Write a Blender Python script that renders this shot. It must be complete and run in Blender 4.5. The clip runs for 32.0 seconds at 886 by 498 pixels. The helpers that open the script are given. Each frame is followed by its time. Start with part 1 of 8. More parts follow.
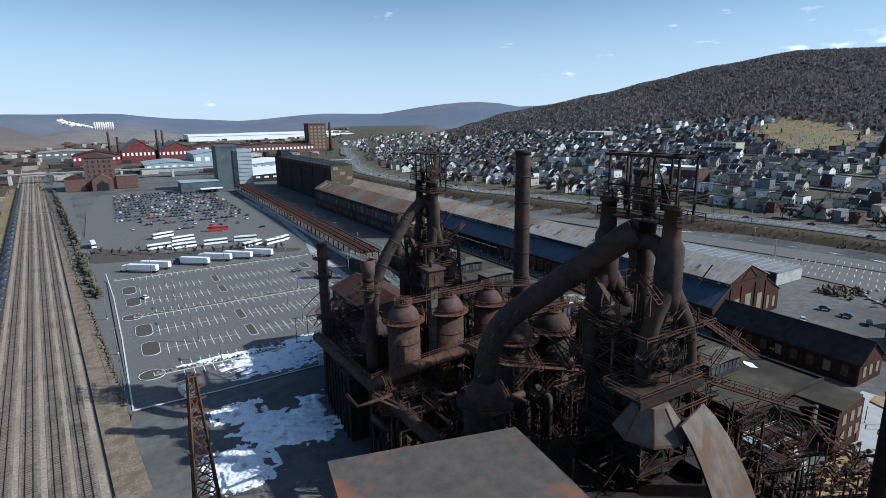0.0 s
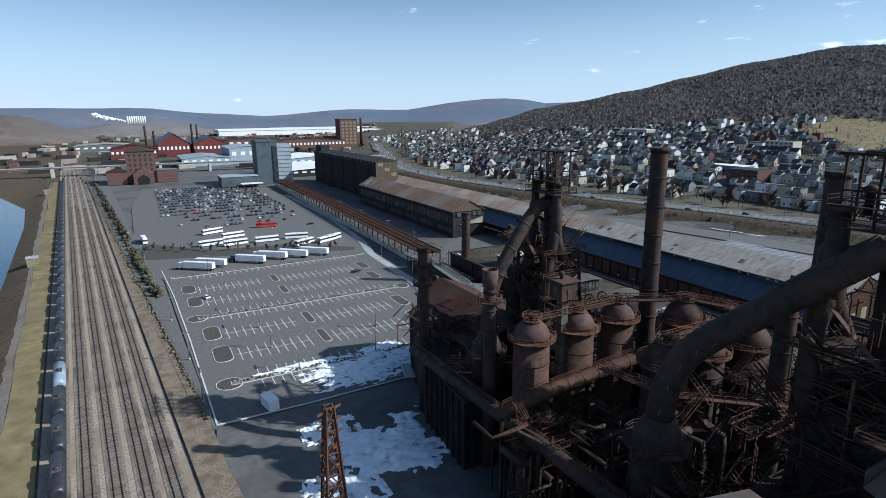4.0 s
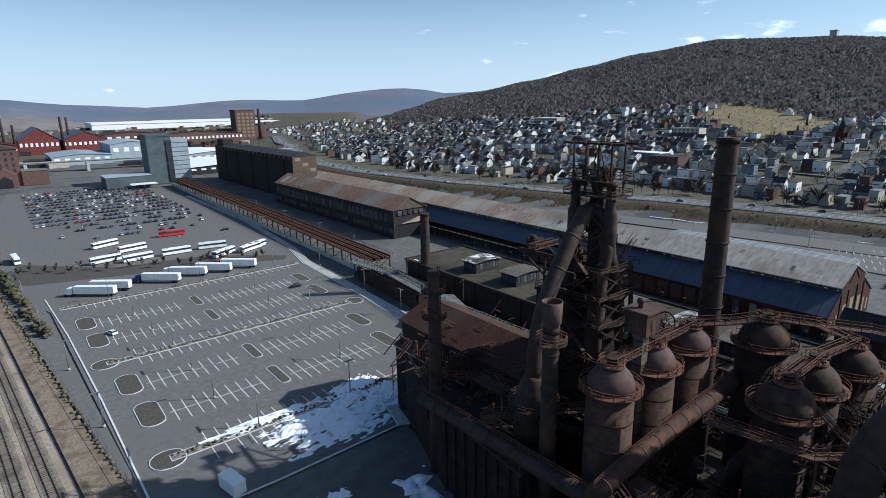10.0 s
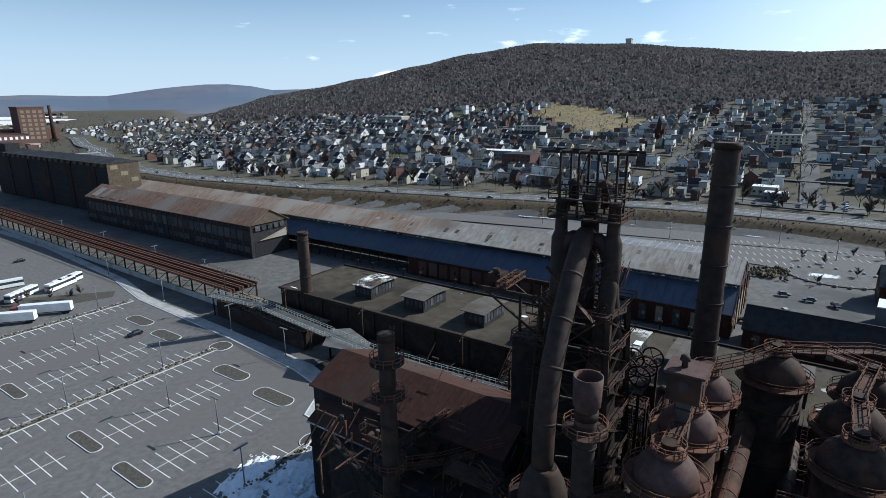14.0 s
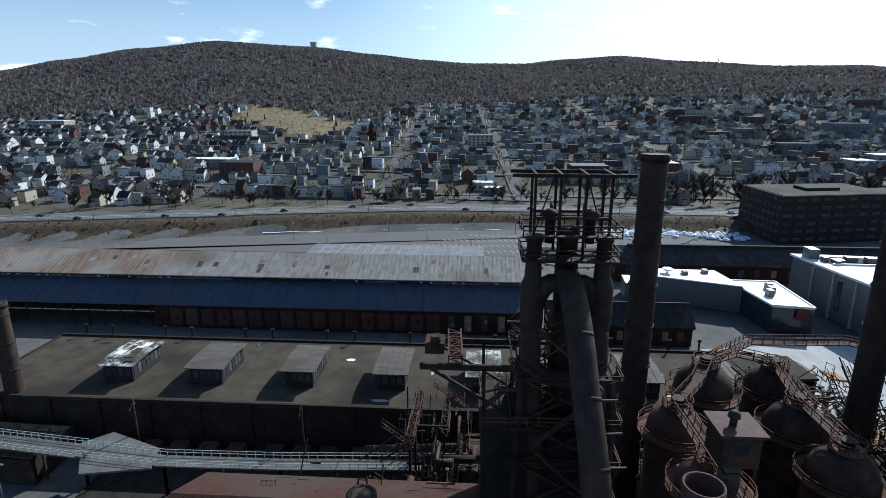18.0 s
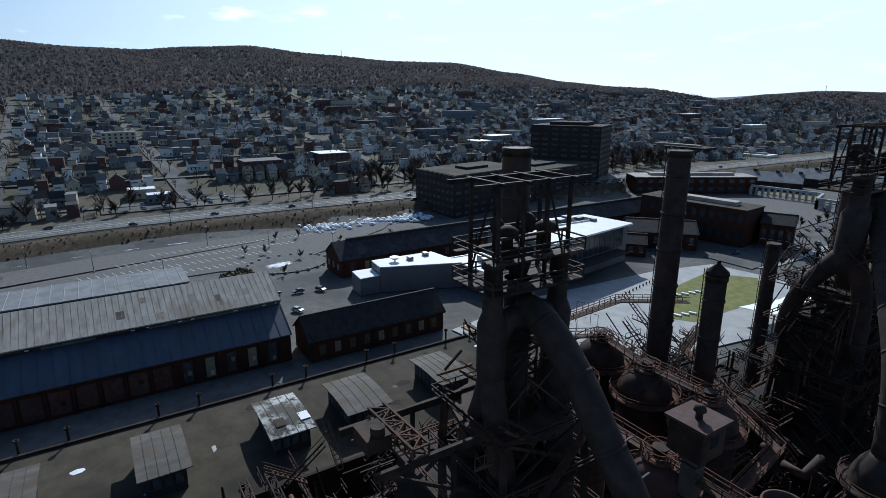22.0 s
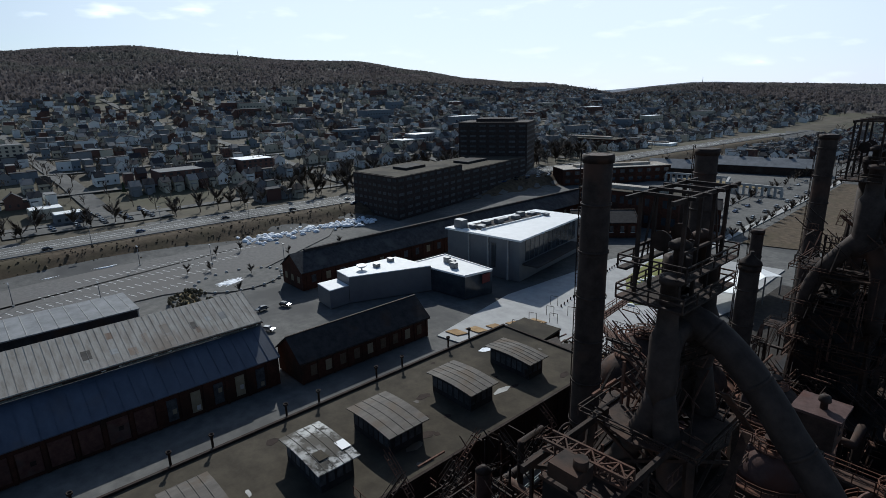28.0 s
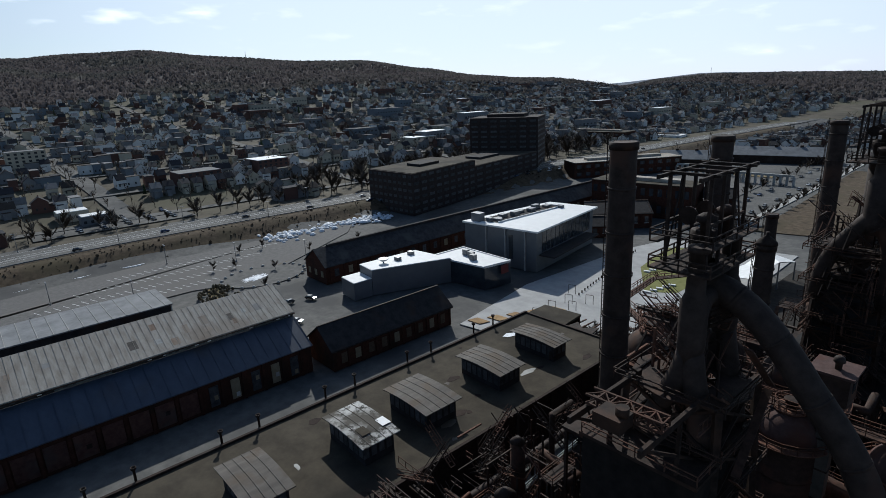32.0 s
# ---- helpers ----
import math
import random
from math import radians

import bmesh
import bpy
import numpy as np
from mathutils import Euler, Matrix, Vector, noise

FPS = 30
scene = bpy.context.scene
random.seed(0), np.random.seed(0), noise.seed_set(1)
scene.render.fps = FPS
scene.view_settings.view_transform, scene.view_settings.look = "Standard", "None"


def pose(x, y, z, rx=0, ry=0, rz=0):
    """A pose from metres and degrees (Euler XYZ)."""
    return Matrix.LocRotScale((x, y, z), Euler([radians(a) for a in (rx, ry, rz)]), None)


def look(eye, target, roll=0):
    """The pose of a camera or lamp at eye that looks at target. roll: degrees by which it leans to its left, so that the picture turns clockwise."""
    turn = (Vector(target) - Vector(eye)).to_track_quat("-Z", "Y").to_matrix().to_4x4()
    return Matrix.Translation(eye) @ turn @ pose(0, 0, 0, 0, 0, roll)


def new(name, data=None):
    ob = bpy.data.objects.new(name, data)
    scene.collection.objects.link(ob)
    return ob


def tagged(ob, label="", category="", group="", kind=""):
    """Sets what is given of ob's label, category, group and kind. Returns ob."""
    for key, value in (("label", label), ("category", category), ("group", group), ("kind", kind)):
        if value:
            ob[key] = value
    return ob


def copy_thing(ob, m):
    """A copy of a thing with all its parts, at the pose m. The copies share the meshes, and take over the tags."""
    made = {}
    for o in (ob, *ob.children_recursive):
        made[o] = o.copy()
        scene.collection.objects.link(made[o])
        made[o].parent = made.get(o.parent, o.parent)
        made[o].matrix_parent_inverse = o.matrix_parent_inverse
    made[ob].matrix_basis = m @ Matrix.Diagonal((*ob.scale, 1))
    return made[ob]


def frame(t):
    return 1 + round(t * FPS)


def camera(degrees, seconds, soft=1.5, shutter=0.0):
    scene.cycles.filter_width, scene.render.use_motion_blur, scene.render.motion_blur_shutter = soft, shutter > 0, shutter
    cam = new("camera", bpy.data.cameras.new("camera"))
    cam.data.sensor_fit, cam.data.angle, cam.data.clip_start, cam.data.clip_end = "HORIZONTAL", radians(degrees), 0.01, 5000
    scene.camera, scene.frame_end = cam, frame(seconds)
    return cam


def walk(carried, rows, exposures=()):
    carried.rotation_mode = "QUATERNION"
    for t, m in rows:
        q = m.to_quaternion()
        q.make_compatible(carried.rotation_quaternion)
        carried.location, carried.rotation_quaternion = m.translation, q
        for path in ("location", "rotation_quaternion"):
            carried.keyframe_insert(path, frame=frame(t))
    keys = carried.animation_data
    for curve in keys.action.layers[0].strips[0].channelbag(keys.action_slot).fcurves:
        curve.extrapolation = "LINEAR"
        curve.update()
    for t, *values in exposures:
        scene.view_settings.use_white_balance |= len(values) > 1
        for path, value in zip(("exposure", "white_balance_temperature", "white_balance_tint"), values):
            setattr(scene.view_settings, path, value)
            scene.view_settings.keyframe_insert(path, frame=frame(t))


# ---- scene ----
# the camera and its flight: seconds, place, yaw, pitch, roll
cam = camera(77.29, 32.0, 0.75)
PATH = [
    (0.0, 0.43, 1.88, 72.56, -30.45, -13.18, -0.94),
    (0.5, -1.11, 5.07, 72.56, -29.35, -13.24, -0.90),
    (1.0, -2.63, 8.10, 72.48, -28.94, -13.26, -0.83),
    (1.5, -4.23, 11.00, 72.38, -28.66, -13.27, -0.74),
    (2.0, -5.76, 13.76, 72.33, -28.40, -13.33, -0.68),
    (2.5, -7.37, 16.36, 72.25, -28.22, -13.37, -0.63),
    (3.0, -8.92, 18.89, 72.21, -28.06, -13.41, -0.57),
    (3.5, -10.34, 21.44, 72.15, -27.89, -13.46, -0.55),
    (5.5, -14.67, 32.28, 72.03, -31.09, -13.72, -0.81),
    (6.0, -15.27, 35.04, 71.98, -31.90, -13.81, -0.90),
    (6.5, -15.68, 37.88, 71.86, -32.48, -13.92, -0.98),
    (7.0, -15.82, 40.79, 71.79, -33.91, -14.06, -1.07),
    (7.5, -15.90, 43.84, 71.71, -35.72, -14.22, -1.14),
    (8.0, -15.98, 47.01, 71.63, -36.98, -14.32, -1.16),
    (8.5, -15.92, 50.29, 71.57, -37.65, -14.41, -1.12),
    (9.0, -15.68, 53.72, 71.45, -38.05, -14.47, -1.05),
    (9.5, -15.44, 57.16, 71.42, -38.31, -14.53, -0.99),
    (10.0, -15.11, 60.81, 71.35, -38.47, -14.57, -0.91),
    (10.5, -14.54, 64.64, 71.38, -39.25, -14.64, -0.86),
    (11.0, -13.92, 68.61, 71.40, -42.70, -14.78, -0.84),
    (11.5, -13.08, 72.74, 71.47, -46.01, -14.87, -0.79),
    (12.0, -12.19, 76.91, 71.51, -48.02, -14.87, -0.72),
    (12.5, -11.13, 80.92, 71.65, -50.21, -14.91, -0.63),
    (13.0, -9.86, 85.13, 71.75, -51.97, -14.97, -0.59),
    (13.5, -8.47, 89.38, 71.59, -53.33, -14.98, -0.58),
    (14.0, -7.06, 93.68, 71.40, -55.37, -14.97, -0.54),
    (14.5, -5.54, 98.09, 71.28, -60.12, -14.95, -0.51),
    (16.5, 1.07, 116.91, 71.83, -71.08, -14.92, -0.00),
    (17.0, 3.03, 121.32, 71.85, -77.41, -14.88, 0.02),
    (17.5, 5.10, 125.56, 71.88, -83.15, -14.87, 0.06),
    (18.0, 7.25, 129.44, 71.89, -86.37, -14.88, 0.06),
    (18.5, 9.65, 132.84, 71.89, -86.95, -14.94, 0.06),
    (19.0, 12.29, 135.91, 71.94, -87.39, -15.03, 0.08),
    (19.5, 15.14, 138.71, 71.99, -88.01, -15.16, -0.01),
    (20.0, 18.14, 141.30, 71.84, -88.58, -15.30, -0.08),
    (20.5, 21.36, 143.79, 71.73, -90.92, -15.43, -0.08),
    (21.0, 24.56, 146.13, 71.63, -96.09, -15.56, -0.07),
    (21.5, 27.72, 148.27, 71.56, -107.15, -15.65, -0.04),
    (22.0, 30.44, 150.27, 71.57, -122.25, -15.69, 0.07),
    (22.5, 33.21, 151.91, 71.59, -134.14, -15.75, 0.16),
    (23.0, 35.75, 152.93, 71.67, -135.20, -15.77, 0.20),
    (23.5, 37.59, 153.95, 71.94, -135.04, -15.73, 0.16),
    (24.0, 38.47, 155.02, 72.15, -135.08, -15.79, 0.20),
    (24.5, 39.32, 156.21, 72.24, -134.77, -15.88, 0.07),
    (25.0, 40.32, 157.47, 72.32, -134.24, -16.01, -0.15),
    (25.5, 41.48, 158.80, 72.47, -133.77, -16.07, -0.37),
    (27.5, 45.21, 164.14, 73.00, -132.26, -16.02, -1.06),
    (28.0, 46.01, 165.58, 73.12, -131.91, -16.03, -1.21),
    (28.5, 46.86, 167.19, 73.21, -131.57, -16.01, -1.34),
    (29.0, 47.72, 168.98, 73.34, -131.45, -15.94, -1.54),
    (29.5, 48.07, 170.31, 73.45, -131.37, -15.70, -1.85),
    (30.0, 47.64, 171.13, 73.43, -131.26, -15.60, -1.99),
    (30.5, 46.88, 171.54, 73.38, -131.23, -15.65, -2.17),
    (31.0, 45.72, 172.17, 73.35, -131.27, -15.81, -2.24),
    (31.5, 44.67, 172.69, 73.25, -131.16, -16.00, -2.35),
    (32.0, 44.17, 172.60, 73.09, -130.95, -16.27, -2.56),
]
walk(cam, [(t, pose(x, y, z, 90 + pitch, 0, yaw) @ pose(0, 0, 0, 0, 0, roll)) for t, x, y, z, yaw, pitch, roll in PATH],
     exposures=[(0.0, 0.18, 5550, 6), (14.0, 0.18, 5700, 6), (18.0, 0.19, 5560, 6), (21.0, 0.06, 5560, 6), (22.0, -0.24, 5420, 6), (24.0, -0.36, 5800, 7), (32.0, -0.42, 5900, 7)])
# ---- daylight: one sun, clear sky with a few small clouds ----
SUN_AZ, SUN_EL = radians(124.0), radians(33.5)
world = bpy.data.worlds.new("sky")
scene.world = world
world.use_nodes = True
wn = world.node_tree
wn.nodes.clear()
sky = wn.nodes.new("ShaderNodeTexSky")
sky.sky_type = "NISHITA"
sky.sun_disc = False
sky.sun_elevation, sky.sun_rotation = SUN_EL, SUN_AZ
sky.air_density, sky.dust_density, sky.ozone_density = 1.0, 0.15, 2.5
wc = wn.nodes.new("ShaderNodeTexCoord")
wm = wn.nodes.new("ShaderNodeMapping")
wm.inputs["Scale"].default_value = (6.5, 6.5, 24.0)
wno = wn.nodes.new("ShaderNodeTexNoise")
wno.inputs["Scale"].default_value, wno.inputs["Detail"].default_value = 1.6, 7.0
wr = wn.nodes.new("ShaderNodeValToRGB")
wr.color_ramp.elements[0].position, wr.color_ramp.elements[1].position = 0.655, 0.80
wmix = wn.nodes.new("ShaderNodeMix")
wmix.data_type = "RGBA"
wmix.inputs["B"].default_value = (16.5, 16.7, 17.0, 1)
wb = wn.nodes.new("ShaderNodeBackground")
wb.inputs["Strength"].default_value = 0.085
wo = wn.nodes.new("ShaderNodeOutputWorld")
wn.links.new(wc.outputs["Generated"], wm.inputs["Vector"])
wn.links.new(wm.outputs["Vector"], wno.inputs["Vector"])
wdot = wn.nodes.new("ShaderNodeVectorMath")
wdot.operation = "DOT_PRODUCT"
wdot.inputs[1].default_value = (math.sin(SUN_AZ) * 0.11, math.cos(SUN_AZ) * 0.11, -0.12)
wadd = wn.nodes.new("ShaderNodeMath")
wn.links.new(wc.outputs["Generated"], wdot.inputs[0])
wn.links.new(wno.outputs["Fac"], wadd.inputs[0])
wn.links.new(wdot.outputs["Value"], wadd.inputs[1])
wn.links.new(wadd.outputs[0], wr.inputs["Fac"])
wn.links.new(wr.outputs["Color"], wmix.inputs["Factor"])
wn.links.new(sky.outputs["Color"], wmix.inputs["A"])
wz = wn.nodes.new("ShaderNodeSeparateXYZ")
wh = wn.nodes.new("ShaderNodeMapRange")
wh.interpolation_type = "SMOOTHSTEP"
for key, value in (("From Min", 0.26), ("From Max", 0.0), ("To Min", 0.0), ("To Max", 0.72)):
    wh.inputs[key].default_value = value
wmix2 = wn.nodes.new("ShaderNodeMix")
wmix2.data_type = "RGBA"
wmix2.blend_type = "LIGHTEN"
wmix2.inputs["B"].default_value = (7.0, 8.4, 10.0, 1)
wn.links.new(wc.outputs["Generated"], wz.inputs[0])
wn.links.new(wz.outputs["Z"], wh.inputs["Value"])
wn.links.new(wh.outputs["Result"], wmix2.inputs["Factor"])
wn.links.new(wmix.outputs["Result"], wmix2.inputs["A"])
# bright haze under the sun
wg = wn.nodes.new("ShaderNodeVectorMath")
wg.operation = "DOT_PRODUCT"
wg.inputs[1].default_value = (math.sin(SUN_AZ + 0.25), math.cos(SUN_AZ + 0.25), 0.1)
wgr = wn.nodes.new("ShaderNodeMapRange")
wgr.interpolation_type = "SMOOTHSTEP"
for key, value in (("From Min", 0.42), ("From Max", 1.0), ("To Min", 0.0), ("To Max", 0.8)):
    wgr.inputs[key].default_value = value
wmix3 = wn.nodes.new("ShaderNodeMix")
wmix3.data_type = "RGBA"
wmix3.blend_type = "LIGHTEN"
wmix3.inputs["B"].default_value = (14.6, 15.6, 16.8, 1)
wn.links.new(wc.outputs["Generated"], wg.inputs[0])
wn.links.new(wg.outputs["Value"], wgr.inputs["Value"])
wn.links.new(wgr.outputs["Result"], wmix3.inputs["Factor"])
wn.links.new(wmix2.outputs["Result"], wmix3.inputs["A"])
wn.links.new(wmix3.outputs["Result"], wb.inputs["Color"])
wn.links.new(wb.outputs["Background"], wo.inputs["Surface"])
sun = new("sun", bpy.data.lights.new("sun", "SUN"))
sun.data.energy, sun.data.angle, sun.data.color = 5.0, radians(0.53), (1.0, 0.95, 0.87)
sun.matrix_world = look((0, 0, 300), Vector((0, 0, 300)) - Vector((math.sin(SUN_AZ) * math.cos(SUN_EL), math.cos(SUN_AZ) * math.cos(SUN_EL), math.sin(SUN_EL))))
# ---- materials ----
def mat(name, a, b, rough=0.85, scale=0.3, c=None, c_scale=0.04, c_at=0.55, metal=0.0, bump=0.15, vary=0.0, spread=0.15, stretch=(1, 1, 1)):
    """Two-scale weathered surface: a to b by fine noise, c in large patches, vary by piece."""
    m = bpy.data.materials.new(name)
    m.use_nodes = True
    n, l = m.node_tree.nodes, m.node_tree.links
    p = n["Principled BSDF"]
    p.inputs["Roughness"].default_value, p.inputs["Metallic"].default_value = rough, metal
    p.inputs["Specular IOR Level"].default_value = 0.15 if rough > 0.55 else 0.5
    geo = n.new("ShaderNodeNewGeometry")
    mp = n.new("ShaderNodeMapping")
    mp.inputs["Scale"].default_value = stretch
    l.new(geo.outputs["Position"], mp.inputs["Vector"])
    n1 = n.new("ShaderNodeTexNoise")
    n1.inputs["Scale"].default_value, n1.inputs["Detail"].default_value, n1.inputs["Roughness"].default_value = scale, 8.0, 0.65
    l.new(mp.outputs["Vector"], n1.inputs["Vector"])
    r1 = n.new("ShaderNodeMapRange")
    r1.inputs["From Min"].default_value, r1.inputs["From Max"].default_value = 0.5 - spread, 0.5 + spread
    l.new(n1.outputs["Fac"], r1.inputs["Value"])
    mx = n.new("ShaderNodeMix")
    mx.data_type = "RGBA"
    mx.inputs["A"].default_value, mx.inputs["B"].default_value = (*a, 1), (*b, 1)
    l.new(r1.outputs["Result"], mx.inputs["Factor"])
    col = mx.outputs["Result"]
    if c:
        n2 = n.new("ShaderNodeTexNoise")
        n2.inputs["Scale"].default_value, n2.inputs["Detail"].default_value = c_scale, 5.0
        l.new(geo.outputs["Position"], n2.inputs["Vector"])
        r2 = n.new("ShaderNodeMapRange")
        r2.inputs["From Min"].default_value, r2.inputs["From Max"].default_value = c_at - 0.05, c_at + 0.09
        l.new(n2.outputs["Fac"], r2.inputs["Value"])
        m2 = n.new("ShaderNodeMix")
        m2.data_type = "RGBA"
        m2.inputs["B"].default_value = (*c, 1)
        l.new(r2.outputs["Result"], m2.inputs["Factor"])
        l.new(col, m2.inputs["A"])
        col = m2.outputs["Result"]
    if vary:
        oi = n.new("ShaderNodeObjectInfo")
        isl = n.new("ShaderNodeNewGeometry")
        ad = n.new("ShaderNodeMath")
        ad.operation = "ADD"
        l.new(oi.outputs["Random"], ad.inputs[0])
        l.new(isl.outputs["Random Per Island"], ad.inputs[1])
        fr = n.new("ShaderNodeMath")
        fr.operation = "FRACT"
        l.new(ad.outputs[0], fr.inputs[0])
        hs = n.new("ShaderNodeHueSaturation")
        mr = n.new("ShaderNodeMapRange")
        mr.inputs["To Min"].default_value, mr.inputs["To Max"].default_value = 1 - vary, 1 + vary
        l.new(fr.outputs[0], mr.inputs["Value"])
        l.new(mr.outputs["Result"], hs.inputs["Value"])
        l.new(col, hs.inputs["Color"])
        col = hs.outputs["Color"]
    l.new(col, p.inputs["Base Color"])
    if bump:
        bp = n.new("ShaderNodeBump")
        bp.inputs["Strength"].default_value, bp.inputs["Distance"].default_value = bump, 0.2
        l.new(n1.outputs["Fac"], bp.inputs["Height"])
        l.new(bp.outputs["Normal"], p.inputs["Normal"])
    return m


# ---- mesh building ----
class MB:
    """Collects verts and faces for one mesh."""

    def __init__(self):
        self.v, self.f, self.s, self.mi, self.e = [], [], [], [], []
        self.cur = 0

    def face(self, idx, smooth=False):
        self.f.append(tuple(idx))
        self.s.append(smooth)
        self.mi.append(self.cur)

    def quad(self, *pts):
        k = len(self.v)
        self.v += [tuple(p) for p in pts]
        self.face(range(k, k + len(pts)))
        return self

    def box(self, x0, x1, y0, y1, z0, z1, rz=0.0, at=(0, 0, 0)):
        k = len(self.v)
        c, s = math.cos(rz), math.sin(rz)
        for x, y, z in ((x0, y0, z0), (x1, y0, z0), (x1, y1, z0), (x0, y1, z0), (x0, y0, z1), (x1, y0, z1), (x1, y1, z1), (x0, y1, z1)):
            self.v.append((at[0] + x * c - y * s, at[1] + x * s + y * c, at[2] + z))
        for q in ((3, 2, 1, 0), (4, 5, 6, 7), (0, 1, 5, 4), (1, 2, 6, 5), (2, 3, 7, 6), (3, 0, 4, 7)):
            self.face([k + i for i in q])
        return self

    def bar(self, a, b, w=0.3, h=None):
        """A square beam from a to b."""
        h = h or w
        a, b = Vector(a), Vector(b)
        d = b - a
        if d.length < 1e-4:
            return self
        d.normalize()
        side = d.cross(Vector((0, 0, 1)))
        side = Vector((1, 0, 0)) if side.length < 1e-3 else side.normalized()
        up = side.cross(d)
        k = len(self.v)
        for e in (a, b):
            for p, q in ((-1, -1), (1, -1), (1, 1), (-1, 1)):
                self.v.append(tuple(e + side * (p * w / 2) + up * (q * h / 2)))
        for q in ((3, 2, 1, 0), (4, 5, 6, 7), (0, 1, 5, 4), (1, 2, 6, 5), (2, 3, 7, 6), (3, 0, 4, 7)):
            self.face([k + i for i in q])
        return self

    def tube(self, pts, radii, n=16, caps=True):
        """A round pipe along pts."""
        pts = [Vector(p) for p in pts]
        if not isinstance(radii, (list, tuple)):
            radii = [radii] * len(pts)
        k0 = len(self.v)
        ref = None
        for i, p in enumerate(pts):
            d = (pts[min(i + 1, len(pts) - 1)] - pts[max(i - 1, 0)]).normalized()
            if ref is None:
                ref = d.cross(Vector((0, 1, 0)))
                if ref.length < 0.1:
                    ref = d.cross(Vector((1, 0, 0)))
            ref = (ref - d * ref.dot(d)).normalized()
            o = d.cross(ref)
            for j in range(n):
                t = 2 * math.pi * j / n
                self.v.append(tuple(p + (ref * math.cos(t) + o * math.sin(t)) * radii[i]))
        for i in range(len(pts) - 1):
            for j in range(n):
                a, b = k0 + i * n + j, k0 + i * n + (j + 1) % n
                self.face((a, b, b + n, a + n), True)
        if caps:
            self.face([k0 + j for j in reversed(range(n))])
            e = k0 + (len(pts) - 1) * n
            self.face([e + j for j in range(n)])
        return self

    def lathe(self, prof, at=(0, 0), n=24, caps=True):
        """prof: (radius, z) from below to above."""
        k0 = len(self.v)
        for r, z in prof:
            for j in range(n):
                t = 2 * math.pi * j / n
                self.v.append((at[0] + r * math.cos(t), at[1] + r * math.sin(t), z))
        for i in range(len(prof) - 1):
            for j in range(n):
                a, b = k0 + i * n + j, k0 + i * n + (j + 1) % n
                self.face((a, b, b + n, a + n), abs(prof[i][0] - prof[i + 1][0]) < 4 * abs(prof[i][1] - prof[i + 1][1]) + 1.2)
        if caps:
            self.face([k0 + j for j in reversed(range(n))])
            e = k0 + (len(prof) - 1) * n
            self.face([e + j for j in range(n)])
        return self

    def prism(self, poly, z0, z1):
        k, n = len(self.v), len(poly)
        self.v += [(x, y, z0) for x, y in poly] + [(x, y, z1) for x, y in poly]
        self.face([k + i for i in reversed(range(n))])
        self.face([k + n + i for i in range(n)])
        for i in range(n):
            j = (i + 1) % n
            self.face((k + i, k + j, k + n + j, k + n + i))
        return self

    def extrude_y(self, prof, y0, y1):
        """prof: (x, z) points, run from y0 to y1."""
        k, n = len(self.v), len(prof)
        self.v += [(x, y0, z) for x, z in prof] + [(x, y1, z) for x, z in prof]
        self.face([k + i for i in range(n)])
        self.face([k + n + i for i in reversed(range(n))])
        for i in range(n):
            j = (i + 1) % n
            self.face((k + j, k + i, k + n + i, k + n + j))
        return self

    def mesh(self, name, *mats):
        me = bpy.data.meshes.new(name)
        me.from_pydata(self.v, self.e, self.f)
        me.polygons.foreach_set("use_smooth", self.s)
        for m in mats:
            me.materials.append(m)
        if len(mats) > 1:
            me.polygons.foreach_set("material_index", self.mi)
        me.update()
        return me


def part(name, mb, material, parent=None, label=""):
    """One mesh object, under its thing."""
    ob = new(name, mb.mesh(name, material) if isinstance(mb, MB) else mb)
    ob.parent = parent
    return tagged(ob, label)


def thing(name, label, category, group="", kind="", at=(0, 0, 0), rz=0.0):
    ob = new(name)
    ob.empty_display_size = 0.5
    ob.matrix_basis = Matrix.Translation(at) @ Matrix.Rotation(rz, 4, "Z")
    return tagged(ob, label, category, group, kind)


def solo(name, mb, material, label, category, kind="", group=""):
    return tagged(part(name, mb, material), label, category, group, kind)


def smooth(t):
    t = min(1.0, max(0.0, t))
    return t * t * (3 - 2 * t)


def lerp(a, b, t):
    return a + (b - a) * t


def curve_pts(p0, p1, p2, p3, n=12):
    """Cubic through control points."""
    p0, p1, p2, p3 = map(Vector, (p0, p1, p2, p3))
    return [p0 * (1 - t) ** 3 + p1 * 3 * t * (1 - t) ** 2 + p2 * 3 * t * t * (1 - t) + p3 * t ** 3 for t in [i / n for i in range(n + 1)]]


rnd = random.Random(7)
M_dark = mat("sooty_rusted_steel", (0.0185, 0.0128, 0.0101), (0.0494, 0.0328, 0.0252), 0.75, 0.9, (0.0703, 0.0381, 0.0248), 0.22, 0.58, bump=0.3, vary=0.2)
M_rust = mat("rusted_steel_plate", (0.0453, 0.0270, 0.0193), (0.0905, 0.0530, 0.0385), 0.8, 1.2, (0.1061, 0.0507, 0.0332), 0.3, 0.56, bump=0.25, vary=0.15)
M_pipe = mat("brown_rusted_pipe", (0.0296, 0.0216, 0.0177), (0.0613, 0.0436, 0.0356), 0.7, 0.7, (0.0799, 0.0438, 0.0304), 0.15, 0.6, bump=0.2)
M_dome = mat("mauve_rusted_dome", (0.066, 0.039, 0.034), (0.112, 0.070, 0.061), 0.75, 0.8, (0.092, 0.042, 0.030), 0.3, 0.56, bump=0.15)
